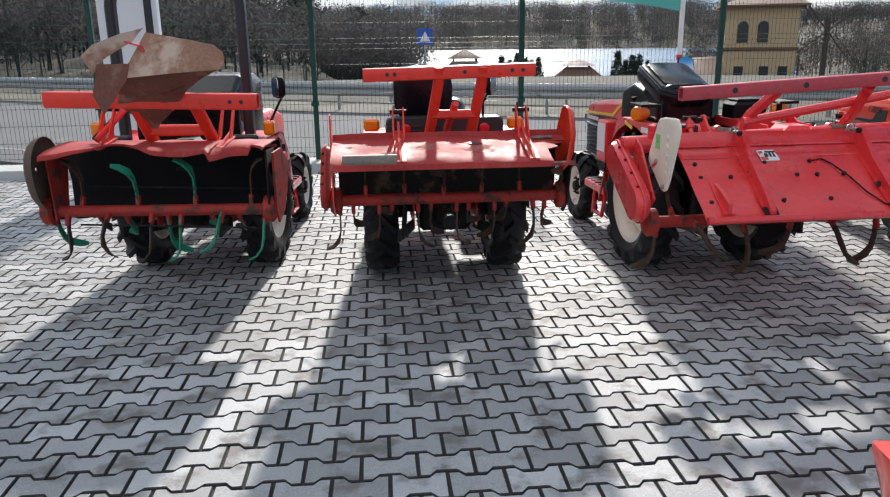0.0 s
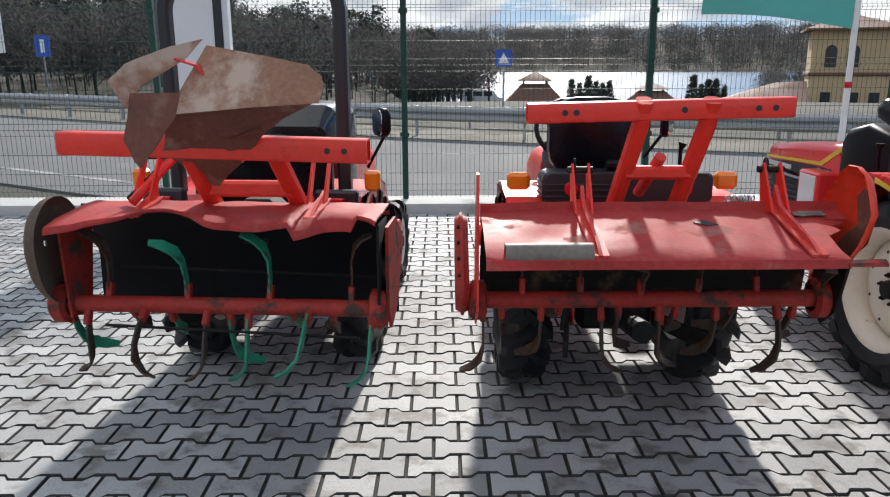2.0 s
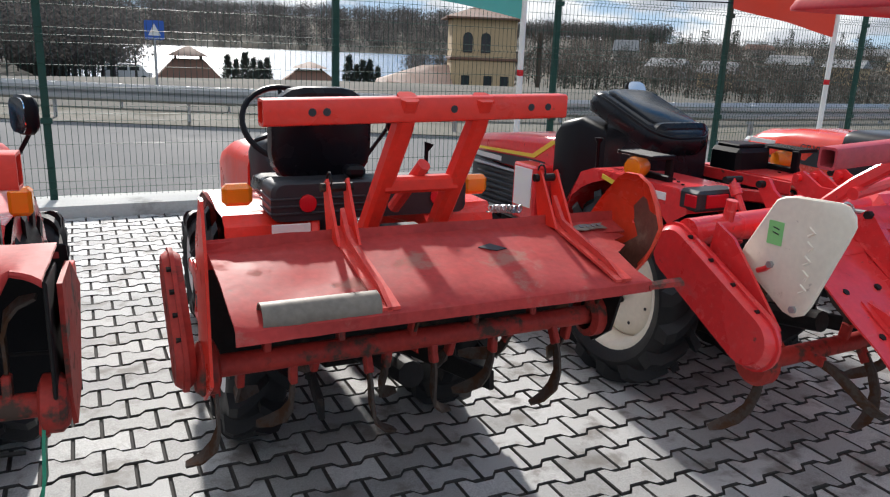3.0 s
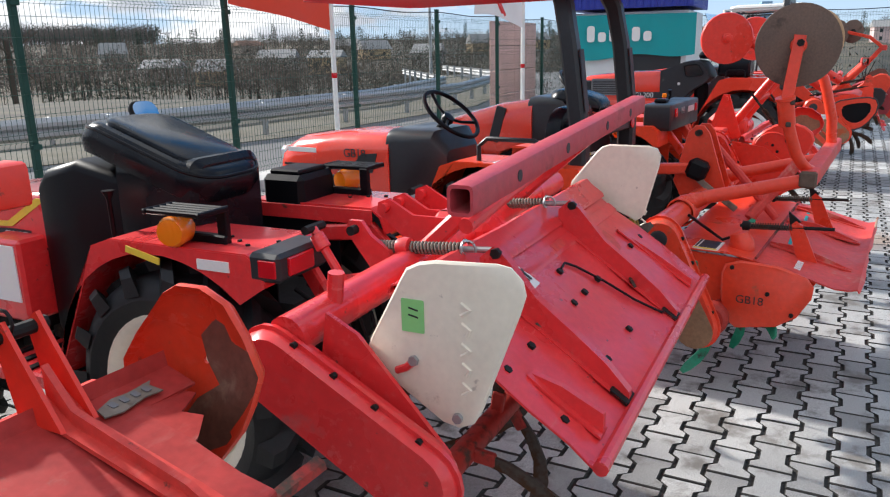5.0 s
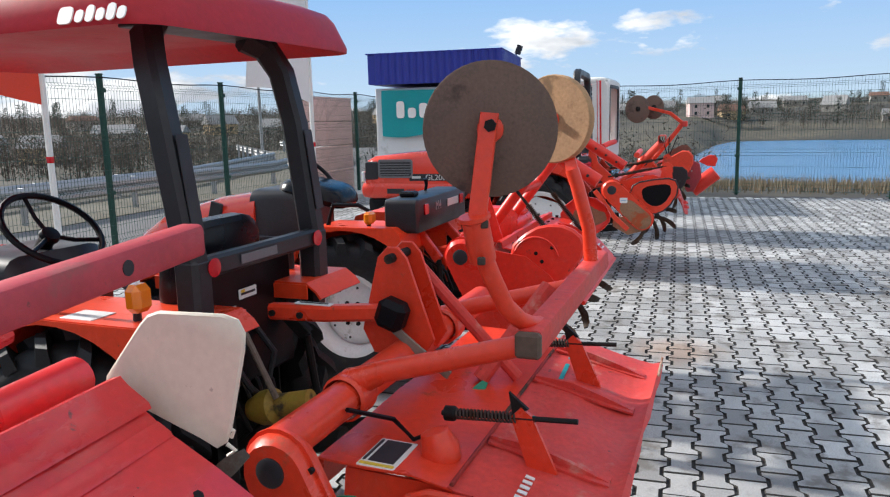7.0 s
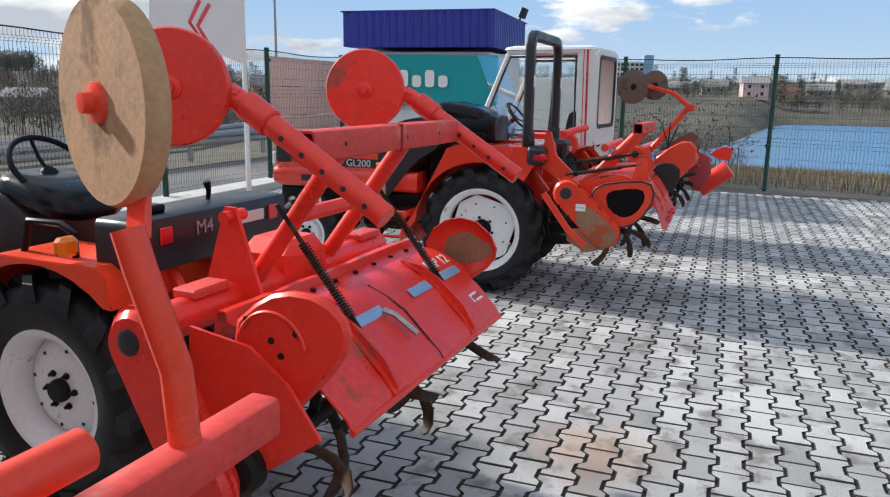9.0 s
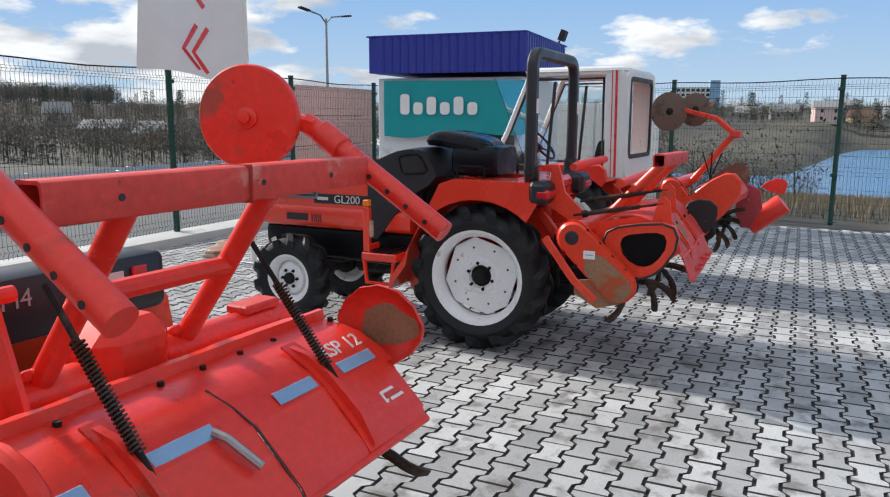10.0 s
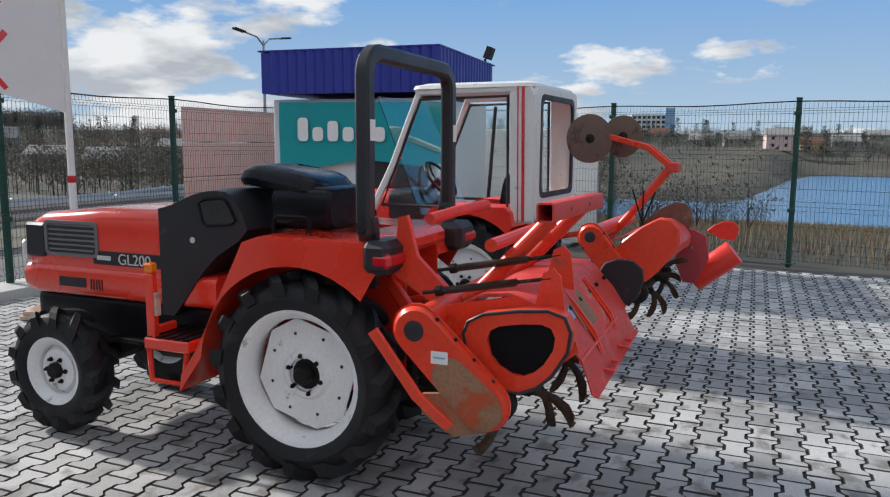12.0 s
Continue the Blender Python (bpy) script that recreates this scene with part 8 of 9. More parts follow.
def tiller_g():
    P = M_ORED
    t = thing("rotary_tiller", pose(9.42, 4.42, 0, 0, 0, 8), "orange-red rotary tiller with black side window and mud", "rotary tiller", "raised rotary tillers")
    chain_case(t, -0.67, (0.31, 0.87), (0.03, 0.60), 0.095, 0.10, 0.07, P, True, True)
    lamp_sticker(t, "label_plate", (-0.709, 0.20, 0.775), (90, 0, -90), (0.07, 0.05), [((0, 0), (0.05, 0.006), M_BLUESTR)])
    ol = [(0.145, 0.85), (0.125, 0.905), (0.06, 0.94), (-0.08, 0.965), (-0.20, 0.975), (-0.265, 0.955), (-0.29, 0.90), (-0.28, 0.82), (-0.22, 0.72), (-0.16, 0.665), (-0.09, 0.635), (-0.02, 0.64), (0.06, 0.68), (0.12, 0.745)]
    cx, cz = -0.085, 0.815
    hole = [(cx - 0.015 + (y - cx) * 0.62, cz + 0.005 + (z - cz) * 0.62) for y, z in ol]
    bm = bmesh.new()
    plate(bm, ol, 0.09, side(-0.56), hole)
    box_ob = part("side_cover", bm, P, t, "orange-red rounded side cover")
    # black plate fills the hole of the side cover
    part("side_window", made(lambda bm: plate(bm, [(cx - 0.015 + (y - cx) * 0.63, cz + 0.005 + (z - cz) * 0.63) for y, z in ol], 0.02, side(-0.575))), M_BLACK, box_ob, "black plate in the side cover's hole")
    bm = bmesh.new()
    tube(bm, [(-0.606, y, z) for y, z in [(cx + (a - cx) * 0.985, cz + (b - cz) * 0.985) for a, b in ol]], 0.007, 6, True)
    part("cover_trim", bm, M_FLATBLK, box_ob)
    part("side_wall", made(lambda bm: plate(bm, [(0.30, 0.93), (-0.05, 1.0), (-0.25, 0.93), (-0.30, 0.80), (0.0, 0.56), (0.2, 0.6)], 0.012, side(-0.50))), P, t)
    prof = [(0.20, 0.94), (0.12, 0.985), (0.0, 0.995), (-0.10, 0.985), (-0.15, 0.96), (-0.16, 0.945), (-0.23, 0.855), (-0.30, 0.765), (-0.31, 0.745), (-0.335, 0.69), (-0.355, 0.635), (-0.38, 0.625)]
    part("hood", made(sheet, prof, -0.50, 0.62, 0.006, 30, 0.018), M_FADED, t, "scuffed faded red hood")
    part("hood_seam", made(rod, (-0.50, -0.306, 0.758), (0.62, -0.306, 0.758), 0.008, 8), P, t)
    part("mud", made(sheet, [(-0.17, 0.940), (-0.22, 0.876), (-0.27, 0.812)], -0.20, 0.05, 0.004, 6, 0.006), M_MUD, t, "dried mud on the hood")
    bolts(t, [(-0.42 + 0.2 * k, -0.195, 0.905) for k in range(6)], (0, -0.79, 0.61), 0.011, 0.010)
    for x in (-0.15, 0.25):
        rib(t, x, [(-0.16, 0.950), (-0.23, 0.860), (-0.30, 0.770), (-0.35, 0.65)], [0.02, 0.03, 0.03, 0.01], 0.016, P)
        part("handle", made(tube, [(x - 0.07, -0.34, 0.66), (x - 0.07, -0.39, 0.655), (x + 0.07, -0.39, 0.655), (x + 0.07, -0.34, 0.66)], 0.009, 8), M_CRIMSON, t)
    part("colour_strip", made(box, (-0.33, -0.205, 0.893), (0.22, 0.06, 0.006), (52, 0, 0), 0.002), M_BLUESTR, t, "dull blue strip")
    part("tie_beam", made(rod, (-0.66, 0.30, 0.90), (0.66, 0.30, 0.90), 0.055, 16), P, t)
    rotor(t, -0.60, 0.60, 0.0, 0.58, 0.24, 14, M_IRON, False, 11)
    part("bottom_arm", made(sweep, [(-0.76, 0.46, 0.87), (-0.74, 0.28, 0.62), (-0.70, 0.16, 0.50)], 0.02, 0.045, (1, 0, 0)), P, t)
    part("shield", made(lambda bm: plate(bm, [(0.16, 0.62), (0.30, 0.60), (0.30, 0.52), (0.16, 0.44), (0.02, 0.48)], 0.02, side(-0.64))), M_MUD, t)
    frame_bar(t, -0.42, 0.66, -0.13, 1.325, 1.305, 0.080, M_FADED, (-0.1, 0.3))
    for x in (-0.30, 0.30):
        part("upright", made(tube, [(x, -0.125, 1.29), (x, 0.17, 0.978), (x, 0.24, 0.92)], 0.035, 14), P, t)
    part("cross_tie", made(rod, (-0.4, 0.1, 1.18), (0.5, 0.1, 1.18), 0.028), P, t)
    bm = bmesh.new()
    plate(bm, [(0.56, 1.27), (0.52, 1.28), (0.47, 1.10), (0.32, 0.96), (0.40, 0.90), (0.60, 1.02), (0.72, 1.02), (0.72, 1.08), (0.58, 1.10)], 0.03, side(-0.30))
    part("mast_plate", bm, P, t)
    part("top_rod", made(tube, [(-0.24, 0.44, 1.26), (0.0, 0.40, 1.28), (0.3, 0.36, 1.29)], 0.026, 12), M_FADED, t)
    for z, x in ((1.0, -0.50), (1.07, -0.34)):
        spring_rod(t, (x, 0.36, z - 0.02), (x, -0.18, z + 0.08), 0.16, 0.75)
        part("bracket", made(lambda bm: plate(bm, [(-0.24, z - 0.06), (-0.12, z - 0.04), (-0.15, z + 0.10), (-0.19, z + 0.12), (-0.22, z + 0.09)], 0.014, side(x))), P, t)
    part("end_guard", made(lambda bm: plate(bm, [(-0.16, 0.93), (-0.19, 0.98), (-0.26, 1.005), (-0.34, 0.998), (-0.39, 0.955), (-0.395, 0.89), (-0.37, 0.81), (-0.325, 0.755), (-0.26, 0.78), (-0.19, 0.86)], 0.02, side(0.64), bev=0.06)), M_GREYPL, t, "dusty black rubber end guard")
    return t


def tiller_h():
    P = M_ORED
    t = thing("rotary_tiller", pose(11.75, 4.5, 0, 0, 0, 4), "orange-red rotary tiller with brown marker discs and scoop", "rotary tiller", "raised rotary tillers")
    gc = [(0.175, 0.865), (0.10, 0.96), (-0.02, 1.06), (-0.137, 1.125), (-0.215, 1.12), (-0.27, 1.06), (-0.27, 0.96), (-0.224, 0.872), (-0.14, 0.76), (-0.061, 0.685), (0.03, 0.70), (0.12, 0.78)]
    part("gear_cover", made(lambda bm: plate(bm, gc, 0.04, side(-0.52), bev=0.07)), P, t, "orange-red rounded gear cover")
    part("gear_cover", made(lambda bm: plate(bm, [(y + 0.07, z + 0.03) for y, z in gc], 0.02, side(0.52), bev=0.07)), M_RUSTSHADE, t, "rust-brown rounded end cover")
    chain_case(t, -0.60, (0.30, 0.98), (0.05, 0.66), 0.085, 0.09, 0.06, P, True)
    prof = [(0.20, 0.94), (0.06, 1.0), (-0.08, 1.02), (-0.16, 0.97), (-0.21, 0.90), (-0.20, 0.84)]
    part("hood", made(sheet, prof, -0.48, 0.50, 0.006, 16, 0.012), M_FADED, t, "scuffed faded red hood")
    rotor(t, -0.50, 0.48, 0.0, 0.60, 0.17, 14, M_IRON, False, 13)
    part("tie_beam", made(rod, (-0.60, 0.30, 1.0), (0.60, 0.30, 1.0), 0.05, 14), P, t)
    part("disc_pipe", made(tube, [(0.0, 0.33, 0.90), (0.0, 0.12, 1.15), (0.0, -0.10, 1.435)], 0.03, 14), P, t)
    part("bar_end", made(box, (0.0, -0.13, 1.44), (0.16, 0.07, 0.07), (0, 0, 0), 0.01), M_FADED, t)
    for dx, yy in ((-0.06, 0.0), (0.06, 0.02)):
        part("disc_arm", made(sweep, [(dx, -0.12, 1.44), (dx - 0.02, 0.05, 1.58), (dx - 0.04, 0.34 + yy, 1.66)], 0.03, 0.04, (1, 0, 0)), P, t)
    marker_disc(t, (-0.20, 0.44, 1.64), (-0.80, -0.60, 0), 0.175, 0.012, M_DISC, M_IRON, label="rust-brown marker disc")
    marker_disc(t, (0.10, 0.27, 1.66), (-0.80, -0.60, 0), 0.155, 0.012, M_DISC, M_IRON, label="rust-brown marker disc")
    # bent red scoop at the far end, on a bare bracket
    bm = bmesh.new()
    ax, nx = Vector((0, -0.23, 0.187)), Vector((0, -0.105, -0.13))
    rings = []
    for k in (0.0, 0.05, 0.95, 1.0):
        c = Vector((0.62, -0.215, 0.532)) + ax * (1.31 * k)
        rings.append([c + nx * (0.6 * math.cos(radians(a))) + Vector((0.075, 0, 0)) * math.sin(radians(a)) * (0.9 if k in (0.0, 1.0) else 1.0) for a in range(0, 360, 30)])
    loft(bm, rings)
    part("scoop", bm, M_RED, t, "red rolled sheet-metal scoop")
    part("scoop_wall", made(lambda bm: plate(bm, [(-0.286, 0.916), (-0.34, 0.965), (-0.433, 1.007), (-0.50, 0.995), (-0.534, 0.953), (-0.52, 0.90), (-0.506, 0.851), (-0.40, 0.86)], 0.014, side(0.74), bev=0.05)), M_RED, t, "red rounded scoop wall")
    part("scoop_bracket", made(lambda bm: plate(bm, [(-0.13, 0.963), (-0.22, 0.945), (-0.31, 0.90), (-0.34, 0.72), (-0.24, 0.52), (-0.15, 0.52), (-0.081, 0.681), (-0.10, 0.80)], 0.02, side(0.545), bev=0.04)), M_MAROON, t, "dented crimson bracket plate")
    bolts(t, [(0.533, -0.17, 0.90), (0.533, -0.21, 0.80), (0.533, -0.16, 0.70)], (-1, 0, 0), 0.012, 0.01, M_STEEL)
    part("lever_set", made(lambda bm: [rod(bm, (-0.25 + 0.08 * k, 0.05, 1.0), (-0.30 + 0.10 * k, -0.06 + 0.1 * k, 1.28), 0.006, 6) for k in range(3)]), M_IRON, t)
    return t


tiller_a()
crumpled_cover()
tiller_b()
tiller_c()
tiller_d()
tiller_e()
tiller_g()
tiller_h()


# ---- kiosk, flags, pylon ----
def kiosk():
    k = thing("sales_kiosk", pose(14.17, 7.75, 0, 0, 0, 11), "white sales kiosk with blue roof fascia and teal banner", "kiosk")
    # local: x along the side that runs away, y along the banner wall
    W, D = 2.45, 2.45
    part("wall", made(box, (W / 2 + 0.06, D / 2, 1.08), (W - 0.20, D - 0.16, 2.16), (0, 0, 0), 0.01), M_WALL, k, "white clad walls")
    bm = bmesh.new()
    pitch = 0.13
    for face in (0, 1):
        n = int(W / pitch)
        prev = None
        for i in range(n):
            a = i * pitch
            for da, out in ((0.0, 0.0), (0.03, 0.022), (0.075, 0.022), (0.105, 0.0)):
                p = (-out, a + da) if face == 0 else (a + da, -out)
                cur = (bm.verts.new((*p, 2.22)), bm.verts.new((*p, 2.76)))
                if prev and not (i == 0 and da == 0):
                    bm.faces.new((prev[0], cur[0], cur[1], prev[1]))
                prev = cur
        prev = None
    part("fascia", bm, M_BLUEROOF, k, "blue corrugated fascia")
    part("roof", made(box, (W / 2, D / 2, 2.49), (W - 0.01, D - 0.01, 0.52), (0, 0, 0), 0.005), M_BLUEROOF, k)
    part("roof_trim", made(box, (W / 2, D / 2, 2.765), (W + 0.05, D + 0.05, 0.02), (0, 0, 0), 0.004), M_BLUEROOF, k)
    # banner with folds, on the wall and round the corner
    bm = bmesh.new()
    rows = []
    for i in range(40):
        f = i / 39
        y = 2.22 - 2.3 * f
        rows.append([(0.055 - 0.02 * math.sin(f * 26 + z * 3) * (1 - z), y, 2.12 - 0.02 * f - z * (0.82 - 0.10 * f + 0.04 * math.sin(f * 9))) for z in (0, 0.25, 0.5, 0.75, 1.0)])
    for off in (0, 0.004):
        V = [[bm.verts.new((x + off, y, z)) for x, y, z in r] for r in rows]
        for A, B in zip(V, V[1:]):
            for j in range(4):
                bm.faces.new((A[j], A[j + 1], B[j + 1], B[j]))
    part("banner", bm, M_TEAL, k, "teal fabric banner with white brand shapes")
    for i in range(6):
        h = (0.30, 0.18, 0.26, 0.18, 0.26, 0.18)[i]
        part("brand_bar", made(lambda bm: plate(bm, rrect(0.15, h, 0.05, 3, 1.86 - 0.215 * i, 1.62 + h / 2), 0.006, side(0.026))), M_STICK, k, "plain white emblem bar")
    part("door", made(box, (0.135, 0.65, 0.85), (0.03, 0.95, 1.7), (0, 0, 0), 0.006), M_DARK, k, "dark door below the banner")
    part("door_handle", made(box, (0.11, 1.0, 0.95), (0.03, 0.03, 0.14), (0, 0, 0), 0.005), M_STEEL, k)
    bm = bmesh.new()
    rod(bm, (W - 0.15, 0.08, 2.76), (W - 0.15, 0.08, 2.85), 0.02)
    box(bm, (W - 0.15, 0.02, 2.93), (0.20, 0.10, 0.18), (20, 0, 0), 0.01)
    part("floodlight", bm, M_GREYPL, k, "grey floodlight on the roof edge")


kiosk()
# pale panels behind the fence beside the kiosk
pan = thing("panel_screen", pose(13.95, 11.95, 0, 0, 0, 7.7), "pale pink sheet panels standing behind the fence", "screen")
for i in range(2):
    for j in range(4):
        part("panel", made(box, (0.65 + 1.32 * i, 0, 0.30 + 0.52 * j), (1.30, 0.04, 0.505), (0, 0, 0), 0.01), M_PINK, pan)
pan = thing("panel_screen", pose(17.6, 9.4, 0, 0, 0, 262), "pale sheet panels standing behind the fence", "screen")
for i in range(2):
    part("panel", made(box, (0.62 + 1.26 * i, 0.35, 0.95), (1.24, 0.04, 1.8), (0, 0, 0), 0.01), M_WALL, pan)


def flag(name, x, y, h, z0, width, height, mat, label, mark=None, mark_mat=None, droop=0.25, toward=(-1, 0.0), seed=1):
    f = thing(name, pose(x, y, 0), label, "flag")
    bm = bmesh.new()
    tube(bm, [(0, 0, 0), (0, 0, h)], [0.032, 0.024], 10)
    part("flagpole", bm, M_WHITE, f, "white painted steel flagpole")
    bm = bmesh.new()
    box(bm, (0, 0, 0.01), (0.2, 0.2, 0.02), bev=0.004)
    part("base_plate", bm, M_GALV, f)
    part("band", made(lathe, (0, 0, 1.28), (0, 0, 1), [(0.0325, -0.03), (0.0335, -0.025), (0.0335, 0.025), (0.0325, 0.03)], 12), M_REDLENS, f, "small coloured sticker round the pole")
    tx, ty = toward
    nx, nz = 26, 18
    V, W2 = [], []
    for i in range(nx + 1):
        u = i / nx
        col = []
        for j in range(nz + 1):
            v = j / nz
            wob = 0.07 * math.sin(u * 7 + v * 2.5 + seed) * u
            col.append(Vector((tx * u * width - ty * wob, ty * u * width + tx * wob, z0 - v * height * (1 - 0.25 * u) - droop * u * u)))
        V.append(col)
    bm = bmesh.new()
    for off in (0, 0.004):
        g = [[bm.verts.new(p + Vector((-ty * off, tx * off, 0))) for p in col] for col in V]
        for A, B in zip(g, g[1:]):
            for j in range(nz):
                bm.faces.new((A[j], A[j + 1], B[j + 1], B[j]))
    cloth = part("cloth", bm, mat, f, smooth=60)
    for bar in mark or ():
        bm = bmesh.new()
        for s in (-1, 1):
            pts = []
            for (u, v) in bar:
                i, j = u * nx, v * nz
                i0, j0 = min(nx - 1, int(i)), min(nz - 1, int(j))
                p = V[i0][j0].lerp(V[i0 + 1][j0], i - i0).lerp(V[i0][j0 + 1], j - j0)
                pts.append(p + Vector((-ty, tx, 0)) * 0.008 * s)
            sweep(bm, pts, 0.05, 0.003, (pts[1] - pts[0]).cross(Vector((-ty, tx, 0))))
        part("emblem_bar", bm, mark_mat, cloth, "plain emblem bar")
    return f


M_FLAGT = surface("teal_flag_cloth", (0.10, 0.42, 0.38), 0.8, 0, 0.08, 4, 90, 0.03)
M_FLAGR = surface("red_flag_cloth", (0.70, 0.06, 0.03), 0.8, 0, 0.08, 4, 90, 0.03)
M_FLAGW = surface("white_flag_cloth", (0.75, 0.75, 0.75), 0.8, 0, 0.06, 4, 90, 0.03)
flag("flag", 2.62, 9.5, 5.5, 3.0, 1.5, 1.2, M_FLAGT, "teal flag with a pale ring on a white pole", [[(0.5 + 0.16 * math.cos(k * math.tau / 20), 0.45 + 0.22 * math.sin(k * math.tau / 20)) for k in range(17)]], M_STICK, 0.15, (-0.97, -0.1), 1)
flag("flag", 6.5, 9.4, 5.5, 2.92, 1.42, 1.14, M_FLAGR, "red flag with pale bars on a white pole", [[(0.30, 0.36), (0.32, 0.62)], [(0.40, 0.34), (0.50, 0.37), (0.48, 0.65)], [(0.62, 0.37), (0.60, 0.66)]], M_STICK, 0.03, (-0.99, 0.0), 2.2)
flag("flag", 10.2, 9.0, 5.5, 3.5, 1.30, 1.68, M_FLAGW, "white flag with red chevron bars on a white pole", [[(0.47, 0.67), (0.63, 0.84), (0.48, 0.96)], [(0.37, 0.68), (0.53, 0.85), (0.39, 0.97)], [(0.44, 0.33), (0.50, 0.45), (0.42, 0.55)], [(0.62, 0.34), (0.50, 0.45)]], M_CRIMSON, 0.24, (-0.99, 0.0), 0.4)

# pylon behind the first tractor
py = thing("sign_pylon", pose(-3.62, 8.6, 0, 0, 0, 12), "white sign pylon beside the fence", "sign pylon")
part("column", made(box, (0, 0, 2.6), (0.62, 0.18, 5.2), (0, 0, 0), 0.01), M_WALL, py)
part("column_edge", made(box, (0.22, -0.095, 2.6), (0.08, 0.012, 5.2), (0, 0, 0), 0.003), M_DARK, py)


def street_lamp(x, y, h=7.2):
    s = thing("street_lamp", pose(x, y, terrain(x, y)), "grey double-armed street lamp", "street lamp")
    part("pole", made(tube, [(0, 0, 0), (0, 0, h)], [0.09, 0.05], 8), M_GALV, s)
    for k in (-1, 1):
        part("arm", made(tube, [(0, 0, h - 0.2), (k * 0.35, 0, h + 0.1), (k * 1.1, 0, h + 0.22)], 0.035, 6), M_GALV, s)
        part("lamp_head", made(box, (k * 1.35, 0, h + 0.25), (0.6, 0.22, 0.08), (0, -8 * k, 0), 0.03), M_GREYPL, s)


street_lamp(30.3, 25.7, 7.0)


def road_sign(x, y, z, w, h, mat, label, inner=None):
    s = thing("road_sign", pose(x, y, 0, 0, 0, 5), label, "road sign")
    part("sign_post", made(rod, (0, 0.03, -0.5), (0, 0.03, z + h / 2), 0.03, 8), M_GALV, s)
    pl = part("sign_plate", made(lambda bm: plate(bm, rrect(w, h, 0.04, 3), 0.02, pose(0, 0, z, 90, 0, 0))), mat, s)
    if inner:
        part("sign_mark", made(lambda bm: plate(bm, inner, 0.006, pose(0, -0.014, z, 90, 0, 0))), M_STICK, pl)


M_SIGNBLUE = surface("blue_sign", (0.02, 0.10, 0.45), 0.4, 0, 0.05, 4, 60, 0.0)
road_sign(-1.6, 27.0, 1.65, 0.55, 0.55, M_SIGNBLUE, "blue square road sign with white triangle", [(-0.18, -0.16), (0.18, -0.16), (0, 0.18)])
road_sign(-19.6, 29.5, 2.2, 0.6, 0.8, M_SIGNBLUE, "blue rectangular road sign with white arrow bar", [(-0.08, -0.25), (0.08, -0.25), (0.08, 0.25), (-0.08, 0.25)])
road_sign(-22.3, 30.0, 2.9, 1.4, 1.9, M_STICK, "white notice board beside the road", None)


# boards by the kerb and a red bin beside the path
boards = thing("board_stack", pose(10.45, 9.75, 0, 0, 0, 30), "two reddish-brown boards lying on the paving", "boards")
for k in range(2):
    part("board", made(box, (0.03 * k, 0.02 * k, 0.02 + 0.036 * k), (0.75, 0.26, 0.034), (0, 0, 6 * k), 0.004), M_RUSTY, boards)
bin_ob = thing("litter_bin", pose(1.40, 1.84, 0), "red tapered litter bin standing on the paving", "bin")
bm = bmesh.new()
loft(bm, [[(a, b, z) for a, b in rrect(w, w * 0.28, 0.012, 2)] for z, w in ((0.0, 0.28), (0.34, 0.30), (0.41, 0.34), (0.48, 0.38), (0.50, 0.38))])
part("body", bm, M_GLOSSRED, bin_ob)

# white machine standing beside the row
wm = thing("white_machine", pose(-3.60, 4.0, 0, 0, 0, 4), "white machine body with black trim on dark wheels", "machine")
bm = bmesh.new()
loft(bm, [[(a, b, z) for a, b in rrect(w, 0.9, 0.06, 4)] for z, w in ((0.56, 0.46), (0.60, 0.54), (0.95, 0.54), (1.15, 0.50), (1.22, 0.44))])
part("body", bm, M_WHITE, wm)
part("trim", made(box, (0, 0, 0.72), (0.556, 0.92, 0.06), (0, 0, 0), 0.01), M_BLACK, wm, "black plastic trim band")
for q in (-0.28, 0.28):
    part("wheel", made(lathe, (-0.25, q, 0.30), (1, 0, 0), [(0, -0.08), (0.28, -0.08), (0.30, -0.04), (0.30, 0.06), (0.27, 0.09), (0.10, 0.07), (0, 0.07)], 20), M_TYRE, wm)


# ---- distance: houses, tower, trees ----
M_HWALL = surface("pale_render", (0.34, 0.325, 0.30), 0.9, 0, 0.12, 0.8, 20, 0.05)
M_HPINK = surface("pink_render", (0.62, 0.46, 0.44), 0.9, 0, 0.08, 0.8, 20, 0.05)
M_TAN2 = surface("tan_render", (0.50, 0.37, 0.22), 0.9, 0, 0.12, 0.8, 20, 0.05)
M_ROOFB = surface("brown_roof", (0.16, 0.085, 0.06), 0.8, 0, 0.2, 0.8, 12, 0.1)
M_ROOFG = surface("grey_roof", (0.26, 0.26, 0.26), 0.8, 0, 0.2, 0.8, 12, 0.1)
M_PANE = surface("dark_pane", (0.03, 0.035, 0.04), 0.15, 0, 0.05, 3, 20, 0.0)
M_BARK = surface("grey_brown_bark", (0.075, 0.058, 0.045), 0.9, 0, 0.3, 4, 30, 0.2)
M_TWIG = surface("bare_twigs", (0.080, 0.074, 0.072), 0.95, 0, 0.2, 0.1, 3, 0.0)
M_SCRUB = surface("dark_winter_scrub", (0.070, 0.060, 0.052), 0.95, 0, 0.25, 0.1, 3, 0.0)
M_PINE = surface("pine_needles", (0.052, 0.060, 0.048), 0.9, 0, 0.4, 0.2, 3, 0.0)
M_CAR = surface("white_car_paint", (0.7, 0.72, 0.74), 0.25, 0, 0.03, 3, 20, 0.0)


